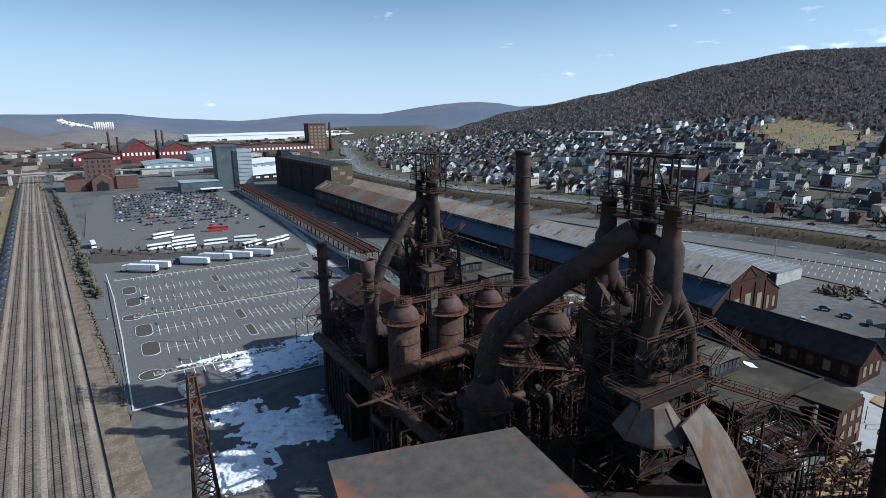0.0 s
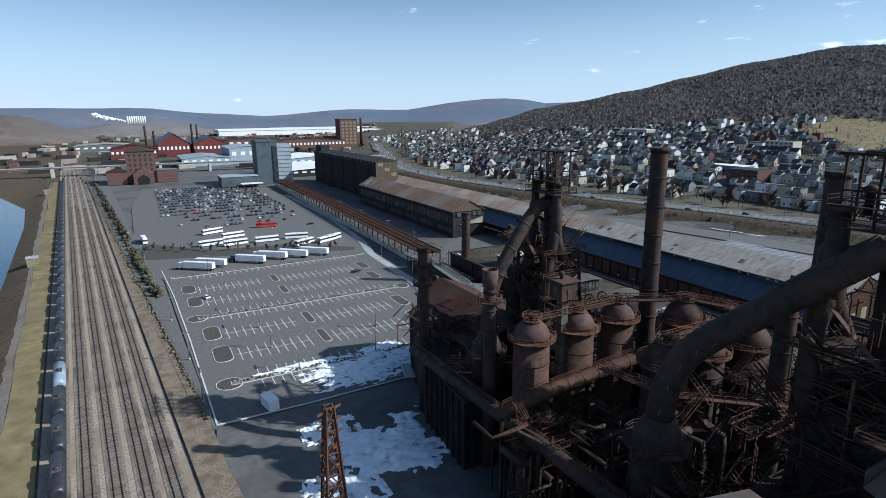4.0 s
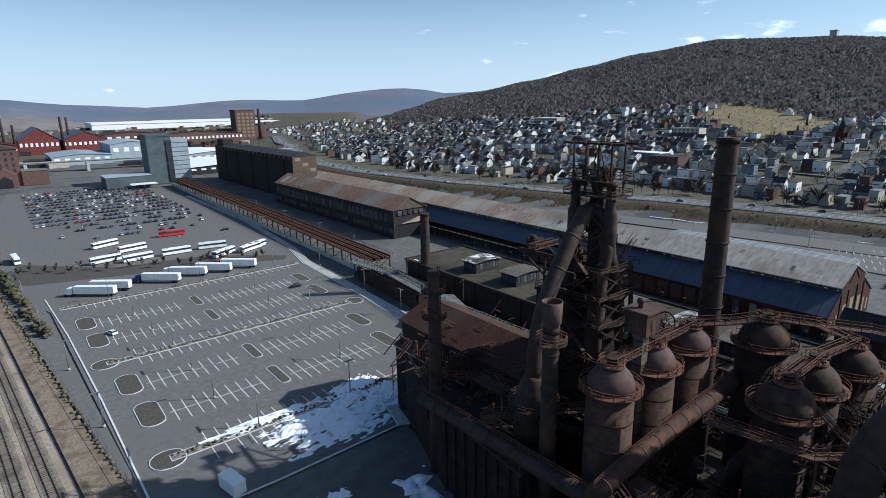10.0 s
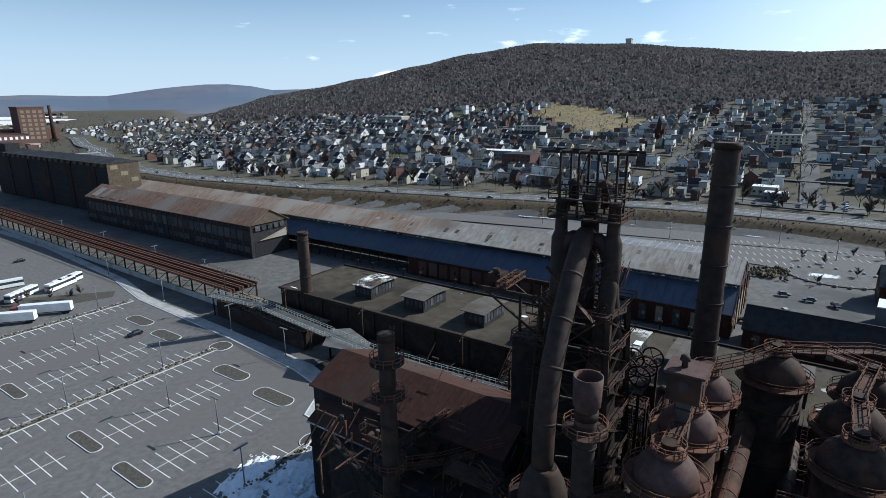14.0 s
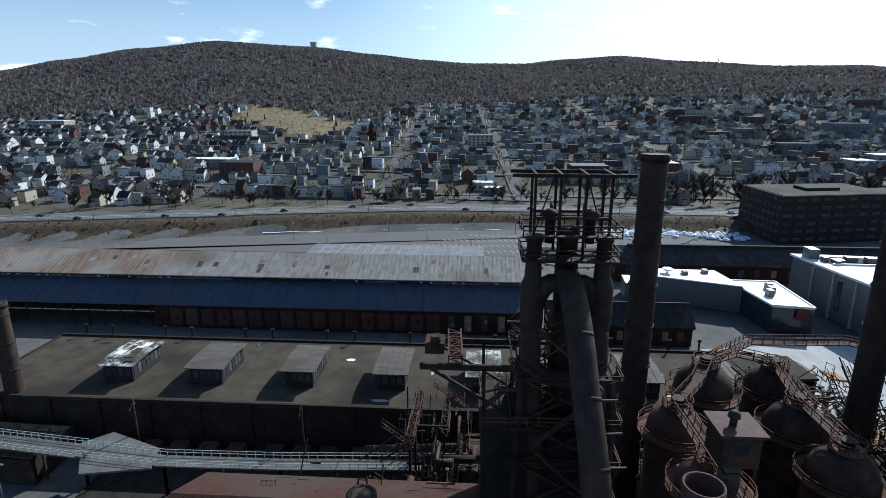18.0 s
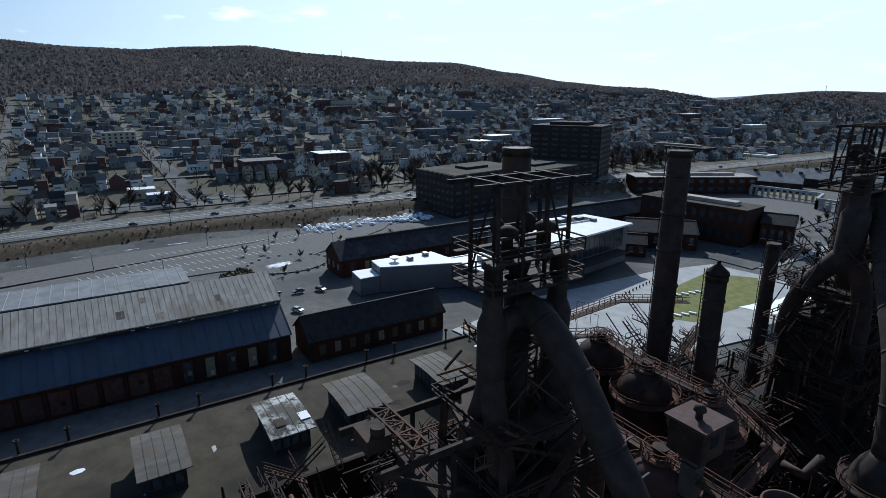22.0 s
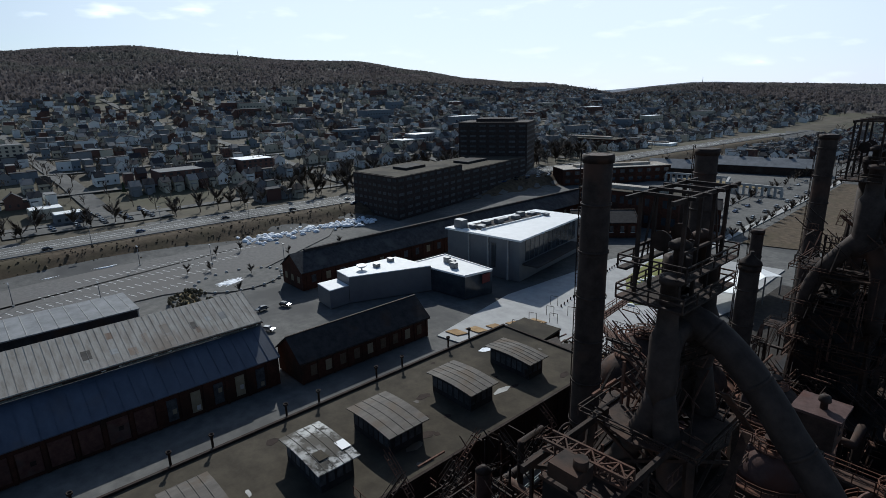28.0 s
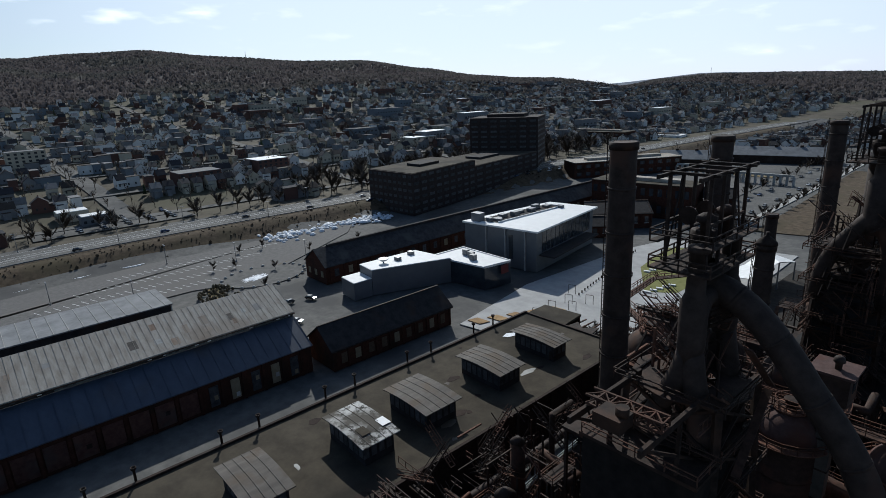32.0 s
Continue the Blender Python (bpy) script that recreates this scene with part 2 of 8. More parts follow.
M_orange = mat("orange_rusted_rail", (0.0885, 0.0416, 0.0275), (0.1455, 0.0731, 0.0472), 0.85, 2.0, bump=0.1, vary=0.25)
M_redroof = mat("rust_red_roofing", (0.0459, 0.0223, 0.0163), (0.0738, 0.0337, 0.0241), 0.8, 0.8, (0.0620, 0.0425, 0.0322), 0.06, 0.55, bump=0.2)
M_asphalt = mat("asphalt", (0.1104, 0.1067, 0.1028), (0.1623, 0.1552, 0.1466), 0.9, 0.6, (0.1363, 0.1285, 0.1203), 0.02, 0.52, bump=0.05)
M_asphalt_old = mat("old_asphalt", (0.0954, 0.0935, 0.0885), (0.1526, 0.1474, 0.1366), 0.9, 0.3, (0.0808, 0.0793, 0.0769), 0.03, 0.55, bump=0.05)
M_conc = mat("weathered_concrete", (0.3264, 0.3168, 0.2976), (0.4608, 0.4512, 0.4224), 0.85, 0.7, (0.2688, 0.2592, 0.2400), 0.1, 0.58, bump=0.1)
M_paint = mat("white_road_paint", (0.62, 0.62, 0.60), (0.78, 0.78, 0.76), 0.7, 2.0, bump=0.0)
M_ballast = mat("tan_brown_ballast", (0.215, 0.176, 0.135), (0.405, 0.335, 0.260), 0.95, 1.5, (0.255, 0.200, 0.148), 0.05, 0.55, bump=0.4)
M_earth = mat("bare_winter_ground", (0.070, 0.060, 0.044), (0.132, 0.114, 0.084), 0.95, 0.06, (0.095, 0.088, 0.056), 0.012, 0.52, bump=0.1)
M_scrub = mat("dry_brown_scrub", (0.0561, 0.0409, 0.0264), (0.1254, 0.0924, 0.0594), 0.95, 0.35, (0.0792, 0.0627, 0.0363), 0.04, 0.55, bump=0.5)
M_grass = mat("dry_winter_grass", (0.150, 0.118, 0.056), (0.270, 0.212, 0.112), 0.95, 0.15, (0.175, 0.132, 0.078), 0.02, 0.56, bump=0.2)
M_snow = mat("grimy_melting_snow", (0.70, 0.72, 0.75), (0.86, 0.88, 0.90), 0.6, 0.8, (0.42, 0.41, 0.39), 0.35, 0.6, bump=0.4)
M_water = mat("river_water", (0.03, 0.055, 0.085), (0.05, 0.08, 0.115), 0.15, 0.05, bump=0.05)
M_rooftar = mat("tarred_gravel_roof", (0.0486, 0.0406, 0.0298), (0.0810, 0.0683, 0.0496), 0.95, 0.25, (0.0347, 0.0299, 0.0230), 0.06, 0.55, bump=0.1)
M_brick = mat("dark_red_brick", (0.0432, 0.0175, 0.0120), (0.0701, 0.0296, 0.0194), 0.9, 0.9, (0.0318, 0.0183, 0.0130), 0.12, 0.56, bump=0.1)
M_brickpanel = mat("worn_red_brick", (0.070, 0.034, 0.027), (0.120, 0.062, 0.048), 0.9, 0.8, (0.085, 0.064, 0.055), 0.15, 0.57, bump=0.1, vary=0.2)
M_brickred = mat("red_brick", (0.0997, 0.0567, 0.0496), (0.1488, 0.0888, 0.0764), 0.9, 0.5, bump=0.05)
M_sheetdark = mat("dark_steel_sheeting", (0.0230, 0.0216, 0.0230), (0.0425, 0.0403, 0.0403), 0.9, 0.5, (0.0504, 0.0324, 0.0230), 0.1, 0.6, bump=0.1)
M_blue_roof = mat("grey_blue_metal_roof", (0.0358, 0.0470, 0.0712), (0.0609, 0.0752, 0.1053), 0.5, 0.35, (0.0631, 0.0517, 0.0484), 0.05, 0.63, bump=0.1, stretch=(0.3, 1, 1))
M_pale_roof = mat("pale_weathered_roof", (0.2904, 0.2552, 0.2112), (0.4400, 0.4048, 0.3520), 0.8, 0.5, (0.24, 0.19, 0.145), 0.035, 0.57, bump=0.15, vary=0.1, stretch=(0.25, 1.4, 1))
M_tan_roof = mat("rust_streaked_pale_roof", (0.205, 0.125, 0.082), (0.345, 0.265, 0.200), 0.85, 0.45, (0.35, 0.30, 0.245), 0.05, 0.53, bump=0.15, vary=0.12, stretch=(0.18, 1.6, 1))
M_greygreen = mat("grey_green_steel", (0.085, 0.10, 0.097), (0.14, 0.155, 0.15), 0.7, 0.6, bump=0.05, vary=0.15)
M_rust_roof = mat("rust_streaked_roof", (0.1882, 0.1033, 0.0641), (0.2944, 0.2030, 0.1442), 0.85, 0.5, (0.2706, 0.2314, 0.1923), 0.04, 0.55, bump=0.15, vary=0.15, stretch=(0.25, 1.4, 1))
M_white_roof = mat("white_membrane_roof", (0.74, 0.74, 0.72), (0.83, 0.83, 0.81), 0.6, 0.3, bump=0.02)
M_panel = mat("grey_metal_panel", (0.118, 0.124, 0.132), (0.148, 0.154, 0.162), 0.45, 0.2, bump=0.02, vary=0.06)
M_paleblue = mat("pale_blue_sheeting", (0.2520, 0.3000, 0.3300), (0.3300, 0.3720, 0.3960), 0.7, 0.1, bump=0.03, vary=0.1)
M_red = mat("red_painted_shed", (0.1190, 0.0306, 0.0289), (0.1703, 0.0521, 0.0470), 0.8, 0.2, bump=0.03)
M_white = mat("white_paint", (0.70, 0.70, 0.68), (0.82, 0.82, 0.80), 0.5, 0.5, bump=0.02)
M_black = mat("black_rubber", (0.0144, 0.0144, 0.016), (0.028, 0.028, 0.0304), 0.7, 2.0, bump=0.05)
M_glass = mat("dark_window_glass", (0.025, 0.03, 0.036), (0.05, 0.058, 0.066), 0.12, 0.2, bump=0.0)
M_bark = mat("grey_bark", (0.072, 0.06, 0.048), (0.136, 0.112, 0.092), 0.95, 2.0, bump=0.2)
M_twig = mat("bare_twigs", (0.058, 0.046, 0.037), (0.108, 0.088, 0.071), 0.95, 0.4, bump=0.0, vary=0.3)
M_wood_hill = mat("leafless_woodland", (0.082, 0.070, 0.066), (0.135, 0.117, 0.108), 1.0, 0.05, (0.10, 0.094, 0.08), 0.006, 0.54, bump=0.6)
M_verge = mat("brown_dirt_verge", (0.13, 0.10, 0.072), (0.30, 0.235, 0.17), 0.95, 2.0, (0.15, 0.115, 0.08), 0.3, 0.5, bump=0.3)
M_woods = mat("leafless_crowns", (0.1290, 0.1127, 0.1084), (0.1849, 0.1600, 0.1522), 1.0, 0.02, (0.1445, 0.1359, 0.1221), 0.006, 0.52, bump=0.0, vary=0.22)
# bare twigs let much of the light through
wood_n, wood_l = M_woods.node_tree.nodes, M_woods.node_tree.links
wood_t = wood_n.new("ShaderNodeBsdfTranslucent")
wood_m = wood_n.new("ShaderNodeMixShader")
wood_p = wood_n["Principled BSDF"]
wood_m.inputs[0].default_value = 0.3
wood_l.new(wood_p.inputs["Base Color"].links[0].from_socket, wood_t.inputs["Color"])
wood_l.new(wood_p.outputs[0], wood_m.inputs[1])
wood_l.new(wood_t.outputs[0], wood_m.inputs[2])
wood_l.new(wood_m.outputs[0], wood_n["Material Output"].inputs["Surface"])
M_ever = mat("evergreen", (0.028, 0.048, 0.024), (0.06, 0.08, 0.04), 0.9, 0.8, bump=0.3, vary=0.3)
M_hedge = mat("olive_winter_shrubs", (0.040, 0.042, 0.024), (0.085, 0.080, 0.046), 0.95, 0.9, (0.09, 0.075, 0.05), 0.2, 0.5, bump=0.3, vary=0.3)
M_green_steel = mat("pale_green_steel", (0.288, 0.336, 0.32), (0.368, 0.416, 0.4), 0.6, 0.5, bump=0.03)
M_teal = mat("grey_green_cladding", (0.060, 0.078, 0.086), (0.098, 0.118, 0.126), 0.6, 0.15, bump=0.05)
M_lawn = mat("spring_lawn", (0.1441, 0.1512, 0.0468), (0.2265, 0.2223, 0.0842), 0.95, 0.3, bump=0.1)
M_stain = mat("orange_stained_sheet", (0.074, 0.064, 0.056), (0.112, 0.096, 0.083), 0.75, 0.5, (0.235, 0.092, 0.048), 0.16, 0.60, bump=0.15)
M_blackish = mat("blackish_yard_and_roof", (0.0224, 0.0203, 0.0182), (0.0507, 0.0436, 0.0376), 0.95, 0.5, bump=0.2)
# near-black sheet: deep shade put into the base colour
M_shadeblack = mat("shade_black_sheet", (0.0108, 0.0101, 0.0095), (0.0243, 0.0203, 0.0175), 0.9, 0.7, (0.0351, 0.0257, 0.0203), 0.2, 0.6, bump=0.1)
M_sand = mat("orange_sand", (0.3264, 0.2112, 0.1056), (0.4224, 0.2880, 0.1536), 0.95, 0.6, (0.2304, 0.1440, 0.0768), 0.15, 0.56, bump=0.1)
M_brown = mat("brown_sheeting", (0.075, 0.0585, 0.042), (0.12, 0.0938, 0.0675), 0.8, 0.6, bump=0.05)
# pale boarding; in some openings its colour stands in for light
M_lit = mat("pale_or_lit_panel", (0.1920, 0.1584, 0.1008), (0.2496, 0.2112, 0.1440), 0.8, 0.6, bump=0.02)
M_hood = mat("pale_rusted_plate", (0.092, 0.074, 0.060), (0.150, 0.122, 0.099), 0.8, 0.6, (0.115, 0.066, 0.042), 0.25, 0.56, bump=0.2, stretch=(1, 1, 0.3))
M_rust2 = mat("dark_rusted_members", (0.0582, 0.0320, 0.0221), (0.1410, 0.0750, 0.0514), 0.85, 1.2, bump=0.1, vary=0.35)
M_slate = mat("brown_grey_sheet", (0.082, 0.072, 0.062), (0.132, 0.116, 0.100), 0.75, 0.6, (0.095, 0.072, 0.052), 0.2, 0.56, bump=0.1, stretch=(1, 0.3, 1))
M_office = mat("dark_brown_brick", (0.030, 0.023, 0.021), (0.052, 0.040, 0.036), 0.9, 0.6, bump=0.05)
M_steam = mat("white_steam", (0.80, 0.81, 0.83), (0.86, 0.87, 0.89), 1.0, 0.02, bump=0.0)
M_orewall = mat("sooty_brown_wall", (0.0234, 0.0162, 0.0135), (0.0450, 0.0306, 0.0243), 0.9, 0.8, (0.0540, 0.0450, 0.0378), 0.15, 0.6, bump=0.1)
M_slateroof = mat("dark_slate_roof", (0.022, 0.023, 0.026), (0.055, 0.055, 0.058), 0.75, 0.5, (0.075, 0.072, 0.068), 0.12, 0.6, bump=0.1)
M_flake = mat("flaking_white_roofing", (0.045, 0.042, 0.036), (0.50, 0.49, 0.46), 0.9, 0.55, (0.10, 0.09, 0.075), 0.12, 0.5, bump=0.2, spread=0.06)
M_boardbrown = mat("brown_boarding", (0.075, 0.055, 0.038), (0.12, 0.09, 0.06), 0.85, 1.0, bump=0.05)
M_dimglass = mat("dusty_dark_glazing", (0.035, 0.037, 0.04), (0.085, 0.087, 0.09), 0.6, 0.8, bump=0.0, vary=0.4)
M_blackdome = mat("black_rusted_plate", (0.0316, 0.0215, 0.0172), (0.0719, 0.0475, 0.0374), 0.8, 0.7, (0.1006, 0.0517, 0.0316), 0.3, 0.6, bump=0.15)
# ---- the lie of the land ----
TD = Vector((-0.0925, 0.9957))


def track_u(x, y):
    """Distance south of the second running track."""
    return (x + 26) * TD.y - (y - 150) * TD.x


def track_xy(u, s):
    return (-26 + u * TD.y + s * TD.x, 150 - u * TD.x + s * TD.y)


SKYLINE = ((-25, 1.0), (-7, 0.95), (0, 1.0), (5, 0.5), (11, 0.15), (20, 0.75), (25, 0.7), (29, 1.2), (33, 1.65), (36, 1.75), (39, 1.2), (46, 1.2), (52, 1.5), (60, 1.2), (75, 1.2), (90, 1.2), (105, 1.4),
           (122, 1.5), (141, 0.3), (147, -0.3), (155, 0.2), (161, 0.1), (168, -0.7), (173, -0.6), (190, 0.2), (215, 0.6), (260, 0.8), (310, 0.9), (335, 1.0))
MOUNT = ((30, -1.6), (33, -1.0), (35.2, -0.4), (38.8, 0.6), (43, 1.2), (48, 2.15), (53, 3.2), (58.5, 4.3), (64.8, 5.1), (73.5, 4.85), (79, 4.3), (84.5, 3.8), (89, 3.5), (94, 3.45), (97.5, 3.8), (103, 4.05), (109, 3.45), (116, 2.9),
         (122, 2.8), (128, 1.85), (133.4, 1.0), (138.7, 0.5), (145, -0.25), (147.4, -0.6), (151, -0.1), (155, 0.15), (160, 0.05), (170, -0.3), (178, -1.7))


def along(table, a):
    for (a0, v0), (a1, v1) in zip(table, table[1:]):
        if a0 <= a <= a1:
            return v0 + (v1 - v0) * smooth((a - a0) / (a1 - a0)) * 0.5 + (v1 - v0) * (a - a0) / (a1 - a0) * 0.5
    return table[0][1] if a < table[0][0] else table[-1][1]


HWY = ((-1500, 250), (-300, 330), (-100, 348), (-35, 352), (95, 357), (150, 357), (250, 340), (290, 328), (385, 310), (430, 296), (560, 280), (668, 284), (800, 315), (900, 352), (1031, 404), (1400, 520), (2400, 800))
WOOD = ((-2000, 700), (-1200, 900), (-390, 1040), (-40, 1060), (137, 1015), (250, 965), (290, 790), (420, 890), (505, 905), (619, 835), (755, 738), (1000, 720), (1600, 900), (2600, 1400))
CEMETERY = ((640, 330), (690, 282), (770, 300), (885, 425), (905, 500), (790, 482))


def hwy_x(y):
    """The highway's middle, across the plant's axis."""
    return along(HWY, y)


def inside(x, y, poly):
    hit = False
    for (x0, y0), (x1, y1) in zip(poly, poly[1:] + poly[:1]):
        if (y0 > y) != (y1 > y) and x < (x1 - x0) * (y - y0) / (y1 - y0) + x0:
            hit = not hit
    return hit


def ground_z(x, y):
    u = track_u(x, y)
    if u < -17:
        return -6.5 * smooth((-17 - u) / 26) * (1 - smooth((y - 640) / 240))
    hx = hwy_x(y)
    z = 6.0 * smooth((x - hx + 33) / 15)
    d = x - hx - 20
    if d > 0:
        z += 0.085 * d * smooth(d / 120)
    r = math.hypot(x - 20, y - 120)
    a = math.degrees(math.atan2(x - 20, y - 120))
    if r > 700 and 30 < a < 178:
        top = 67 + 2050 * math.tan(radians(along(MOUNT, a)))
        t = smooth((r - 800) / 1250)
        z = lerp(min(z, 62), max(top, 10), t) if r < 2050 else max(top - (r - 2050) * 0.05, 20)
        if r < 2050:
            z += noise.noise(Vector((x, y, 0)) * 0.004) * 14 * t * (1 - t) * 4
    elif r > 700:
        z = lerp(z, min(z, 40), smooth((r - 700) / 800))
    return z


def wooded(x, y, slack=0.0):
    """True on the wooded slopes."""
    a = math.degrees(math.atan2(x - 20, y - 120))
    r = math.hypot(x - 20, y - 120)
    if a > 122:
        return r + slack > lerp(1000, 1180, smooth((a - 122) / 30)) and a < 178
    return x + slack > along(WOOD, y) and x > hwy_x(y)


def make_ground():
    mb = MB()
    n = 360
    radii = [12 * i for i in range(1, 62)] + [732 + 24 * i for i in range(1, 60)] + [2150 + 130 * i for i in range(1, 17)]
    cx, cy = 20, 120
    mb.v.append((cx, cy, -0.35))
    for r in radii:
        for j in range(n):
            a = 2 * math.pi * j / n
            x, y = cx + r * math.sin(a), cy + r * math.cos(a)
            mb.v.append((x, y, ground_z(x, y) - 0.35))
    def pick(x, y):
        if track_u(x, y) < -13:
            return 1
        if inside(x, y, CEMETERY):
            return 3
        if wooded(x, y):
            return 2
        if x > hwy_x(y) + 10 or math.hypot(x - cx, y - cy) > 900:
            return 0
        return 4

    for j in range(n):
        mb.cur = 4
        mb.face((0, 1 + (j + 1) % n, 1 + j), True)
    for i in range(len(radii) - 1):
        for j in range(n):
            a, b = 1 + i * n + j, 1 + i * n + (j + 1) % n
            v = mb.v[a]
            mb.cur = pick(v[0], v[1])
            mb.face((a, b, b + n, a + n), True)
    return tagged(new("ground", mb.mesh("ground", M_earth, M_scrub, M_wood_hill, M_grass, M_asphalt_old)), "valley floor rising to a wooded winter hill", "ground", kind="structure")


make_ground()

# far ridges round the valley
mb = MB()
prev = None
for i in range(0, 361, 2):
    a = radians(i - 25)
    el = along(SKYLINE, i - 25) + 0.12 * noise.noise(Vector((math.sin(a) * 9, math.cos(a) * 9, 0)))
    r = 4200
    pts = [(20 + q * math.sin(a), 120 + q * math.cos(a), z) for q, z in ((3000, -5), (3600, lerp(0, 72 + r * math.tan(radians(el)), 0.55)), (r, 72 + r * math.tan(radians(el))), (4700, 0))]
    if prev is not None:
        for k in range(3):
            q0 = len(mb.v)
            mb.v += [prev[k], pts[k], pts[k + 1], prev[k + 1]]
            mb.face(range(q0, q0 + 4), True)
    prev = pts
# distance haze painted in: bluish base colour plus a faint blue glow
M_far = mat("ridge_haze_in_colour", (0.095, 0.092, 0.105), (0.15, 0.14, 0.145), 1.0, 0.006, (0.085, 0.10, 0.125), 0.0015, 0.5, bump=0.0)
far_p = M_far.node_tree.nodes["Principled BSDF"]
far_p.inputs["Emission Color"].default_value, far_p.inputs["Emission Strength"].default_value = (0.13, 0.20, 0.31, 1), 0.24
solo("backdrop", mb, M_far, "ridges round the valley, blue haze in their colour", "backdrop", "structure")
# river
mb = MB()
mb.prism([track_xy(u, s) for u, s in ((-31, -700), (-31, 330), (-37, 480), (-70, 620), (-240, 700), (-240, -700))][::-1], -5.2, -4.6)
solo("water", mb, M_water, "dark blue river along the railway embankment", "river", "structure")
# river bank: dry grass strip and stone slope
for name, u0, z0, u1, z1, m, lab in (("bank_grass", -12.5, 0.12, -20, -0.1, M_grass, "strip of dry yellow grass along the dike"), ("bank_stones", -19.9, -0.06, -32, -5.0, M_ballast, "stone-faced river bank")):
    mb = MB()
    for k in range(56):
        s = -420 + k * 20
        w = 1.2 * noise.noise(Vector((k * 0.5, u0, 0)))
        mb.v += [(*track_xy(u0, s), z0), (*track_xy(u1 + w, s), z1)]
        if k:
            mb.face((2 * k - 1, 2 * k - 2, 2 * k, 2 * k + 1))
    solo(name, mb, m, lab, "ground", "structure")
# ---- long works buildings ----
def gable_roof(x0, x1, xr, z0, zr, y0, y1, over=0.6, th=0.25):
    """Two slopes with their ridge along y, as one sheet with thickness."""
    m0, m1 = (zr - z0) / (xr - x0), (zr - z0) / (x1 - xr)
    prof = [(x0 - over, z0 - over * m0), (xr, zr), (x1 + over, z0 - over * m1), (x1 + over, z0 - over * m1 + th), (xr, zr + th), (x0 - over, z0 - over * m0 + th)]
    return MB().extrude_y(prof, y0, y1)


def long_shed():
    t = thing("machine_shed", "very long steel shed with pale ridge roof and blue lean-to", "shed")
    y0, y1 = 110.5, 560.0
    ys = [y0 + (y1 - y0) * i / 40 for i in range(41)]
    part("roof", gable_roof(180.4, 203.6, 192, 15.2, 20.2, y0, 236), M_pale_roof, t, "pale weathered corrugated roof")
    part("roof", gable_roof(180.4, 203.6, 192, 15.2, 20.2, 236, y1), M_tan_roof, t, "rust-streaked corrugated roof")
    for i in range(40):
        part("clerestory_panel", MB().box(180.7, 180.95, ys[i] + 0.06, ys[i + 1] - 0.06, 13.66, 15.1), M_sheetdark if i in (5, 6, 7, 8) or i % 9 == 3 else M_greygreen, t)
    for i in range(96):
        y = y0 + 1.0 + i * 1.55 + (0 if i < 46 else 46)
        if i % 13 in (4, 5, 9) or 26 < i < 33:
            continue
        # white panes stand in for bright sky showing through
        part("clerestory_pane", MB().box(180.58, 180.69, y, y + (0.9 if i % 3 else 0.5), 14.0, 14.85), M_white if (i * 5) % 7 in (0, 3) else M_glass, t)
    part("eave_gutter", MB().bar((179.6, y0, 14.85), (179.6, y1, 14.85), 0.25), M_dark, t)
    for i in range(44):
        yy, w = rnd.uniform(y0 + 2, 300), rnd.uniform(0.8, 2.6)
        q = rnd.uniform(0.05, 0.7)
        x, L = 180.2 + 11 * q, 11 * rnd.uniform(0.12, 0.28)
        zq = lambda v: 15.2 + (v - 180.4) * 5.0 / 11.6 + 0.27
        part("patched_sheet", MB().quad((x, yy + w, zq(x)), (x, yy, zq(x)), (x + L, yy, zq(x + L)), (x + L, yy + w, zq(x + L))), rnd.choice((M_tan_roof, M_pale_roof, M_slate, M_conc)), t)
    mb = MB().extrude_y([(171.2, 7.6), (180.6, 13.4), (180.6, 13.65), (171.2, 7.85)], y0, y1)
    part("lean_to_roof", mb, M_blue_roof, t, "blue-grey lean-to roof")
    mb = MB().extrude_y([(203.4, 13.4), (213, 7.6), (213, 7.85), (203.4, 13.65)], y0, y1)
    part("lean_to_roof", mb, M_blue_roof, t, "blue-grey lean-to roof")
    mb = MB()
    mb.extrude_y([(171.8, 0), (212.4, 0), (212.4, 7.6), (203, 13.2), (203, 15), (192, 19.8), (181, 15), (181, 13.2), (171.8, 7.6)], y0 + 0.3, y0 + 0.8)
    part("gable_wall", mb, M_brick, t, "tall brick gable end")
    for x, w, z0, z1 in ((174, 1.6, 1.5, 5.5), (178.5, 1.6, 1.5, 6.5), (184, 3.0, 0.5, 8.5), (190.5, 3.4, 0.5, 9.5), (198, 3.0, 0.5, 8.5), (204.5, 1.6, 1.5, 6.5), (208.5, 1.6, 1.5, 5.5)):
        part("boarded_window", MB().box(x, x + w, y0 + 0.2, y0 + 0.29, z0, z1), M_lit, t, "pale boarded opening")
    for x in (181, 187.5, 196, 202.6):
        part("pilaster", MB().box(x, x + 0.8, y0 + 0.02, y0 + 0.29, 0, 13), M_brick, t)
    part("gable_truss", MB().bar((182, y0 + 0.2, 15.1), (202, y0 + 0.2, 15.1), 0.3).bar((187, y0 + 0.2, 15), (192, y0 + 0.2, 19.3), 0.25).bar((197, y0 + 0.2, 15), (192, y0 + 0.2, 19.3), 0.25), M_dark, t)
    for i in range(23):
        part("pilaster", MB().box(171.5, 171.79, 113.5 + i * 5.3, 114.2 + i * 5.3, 0, 7.3), M_brick, t)
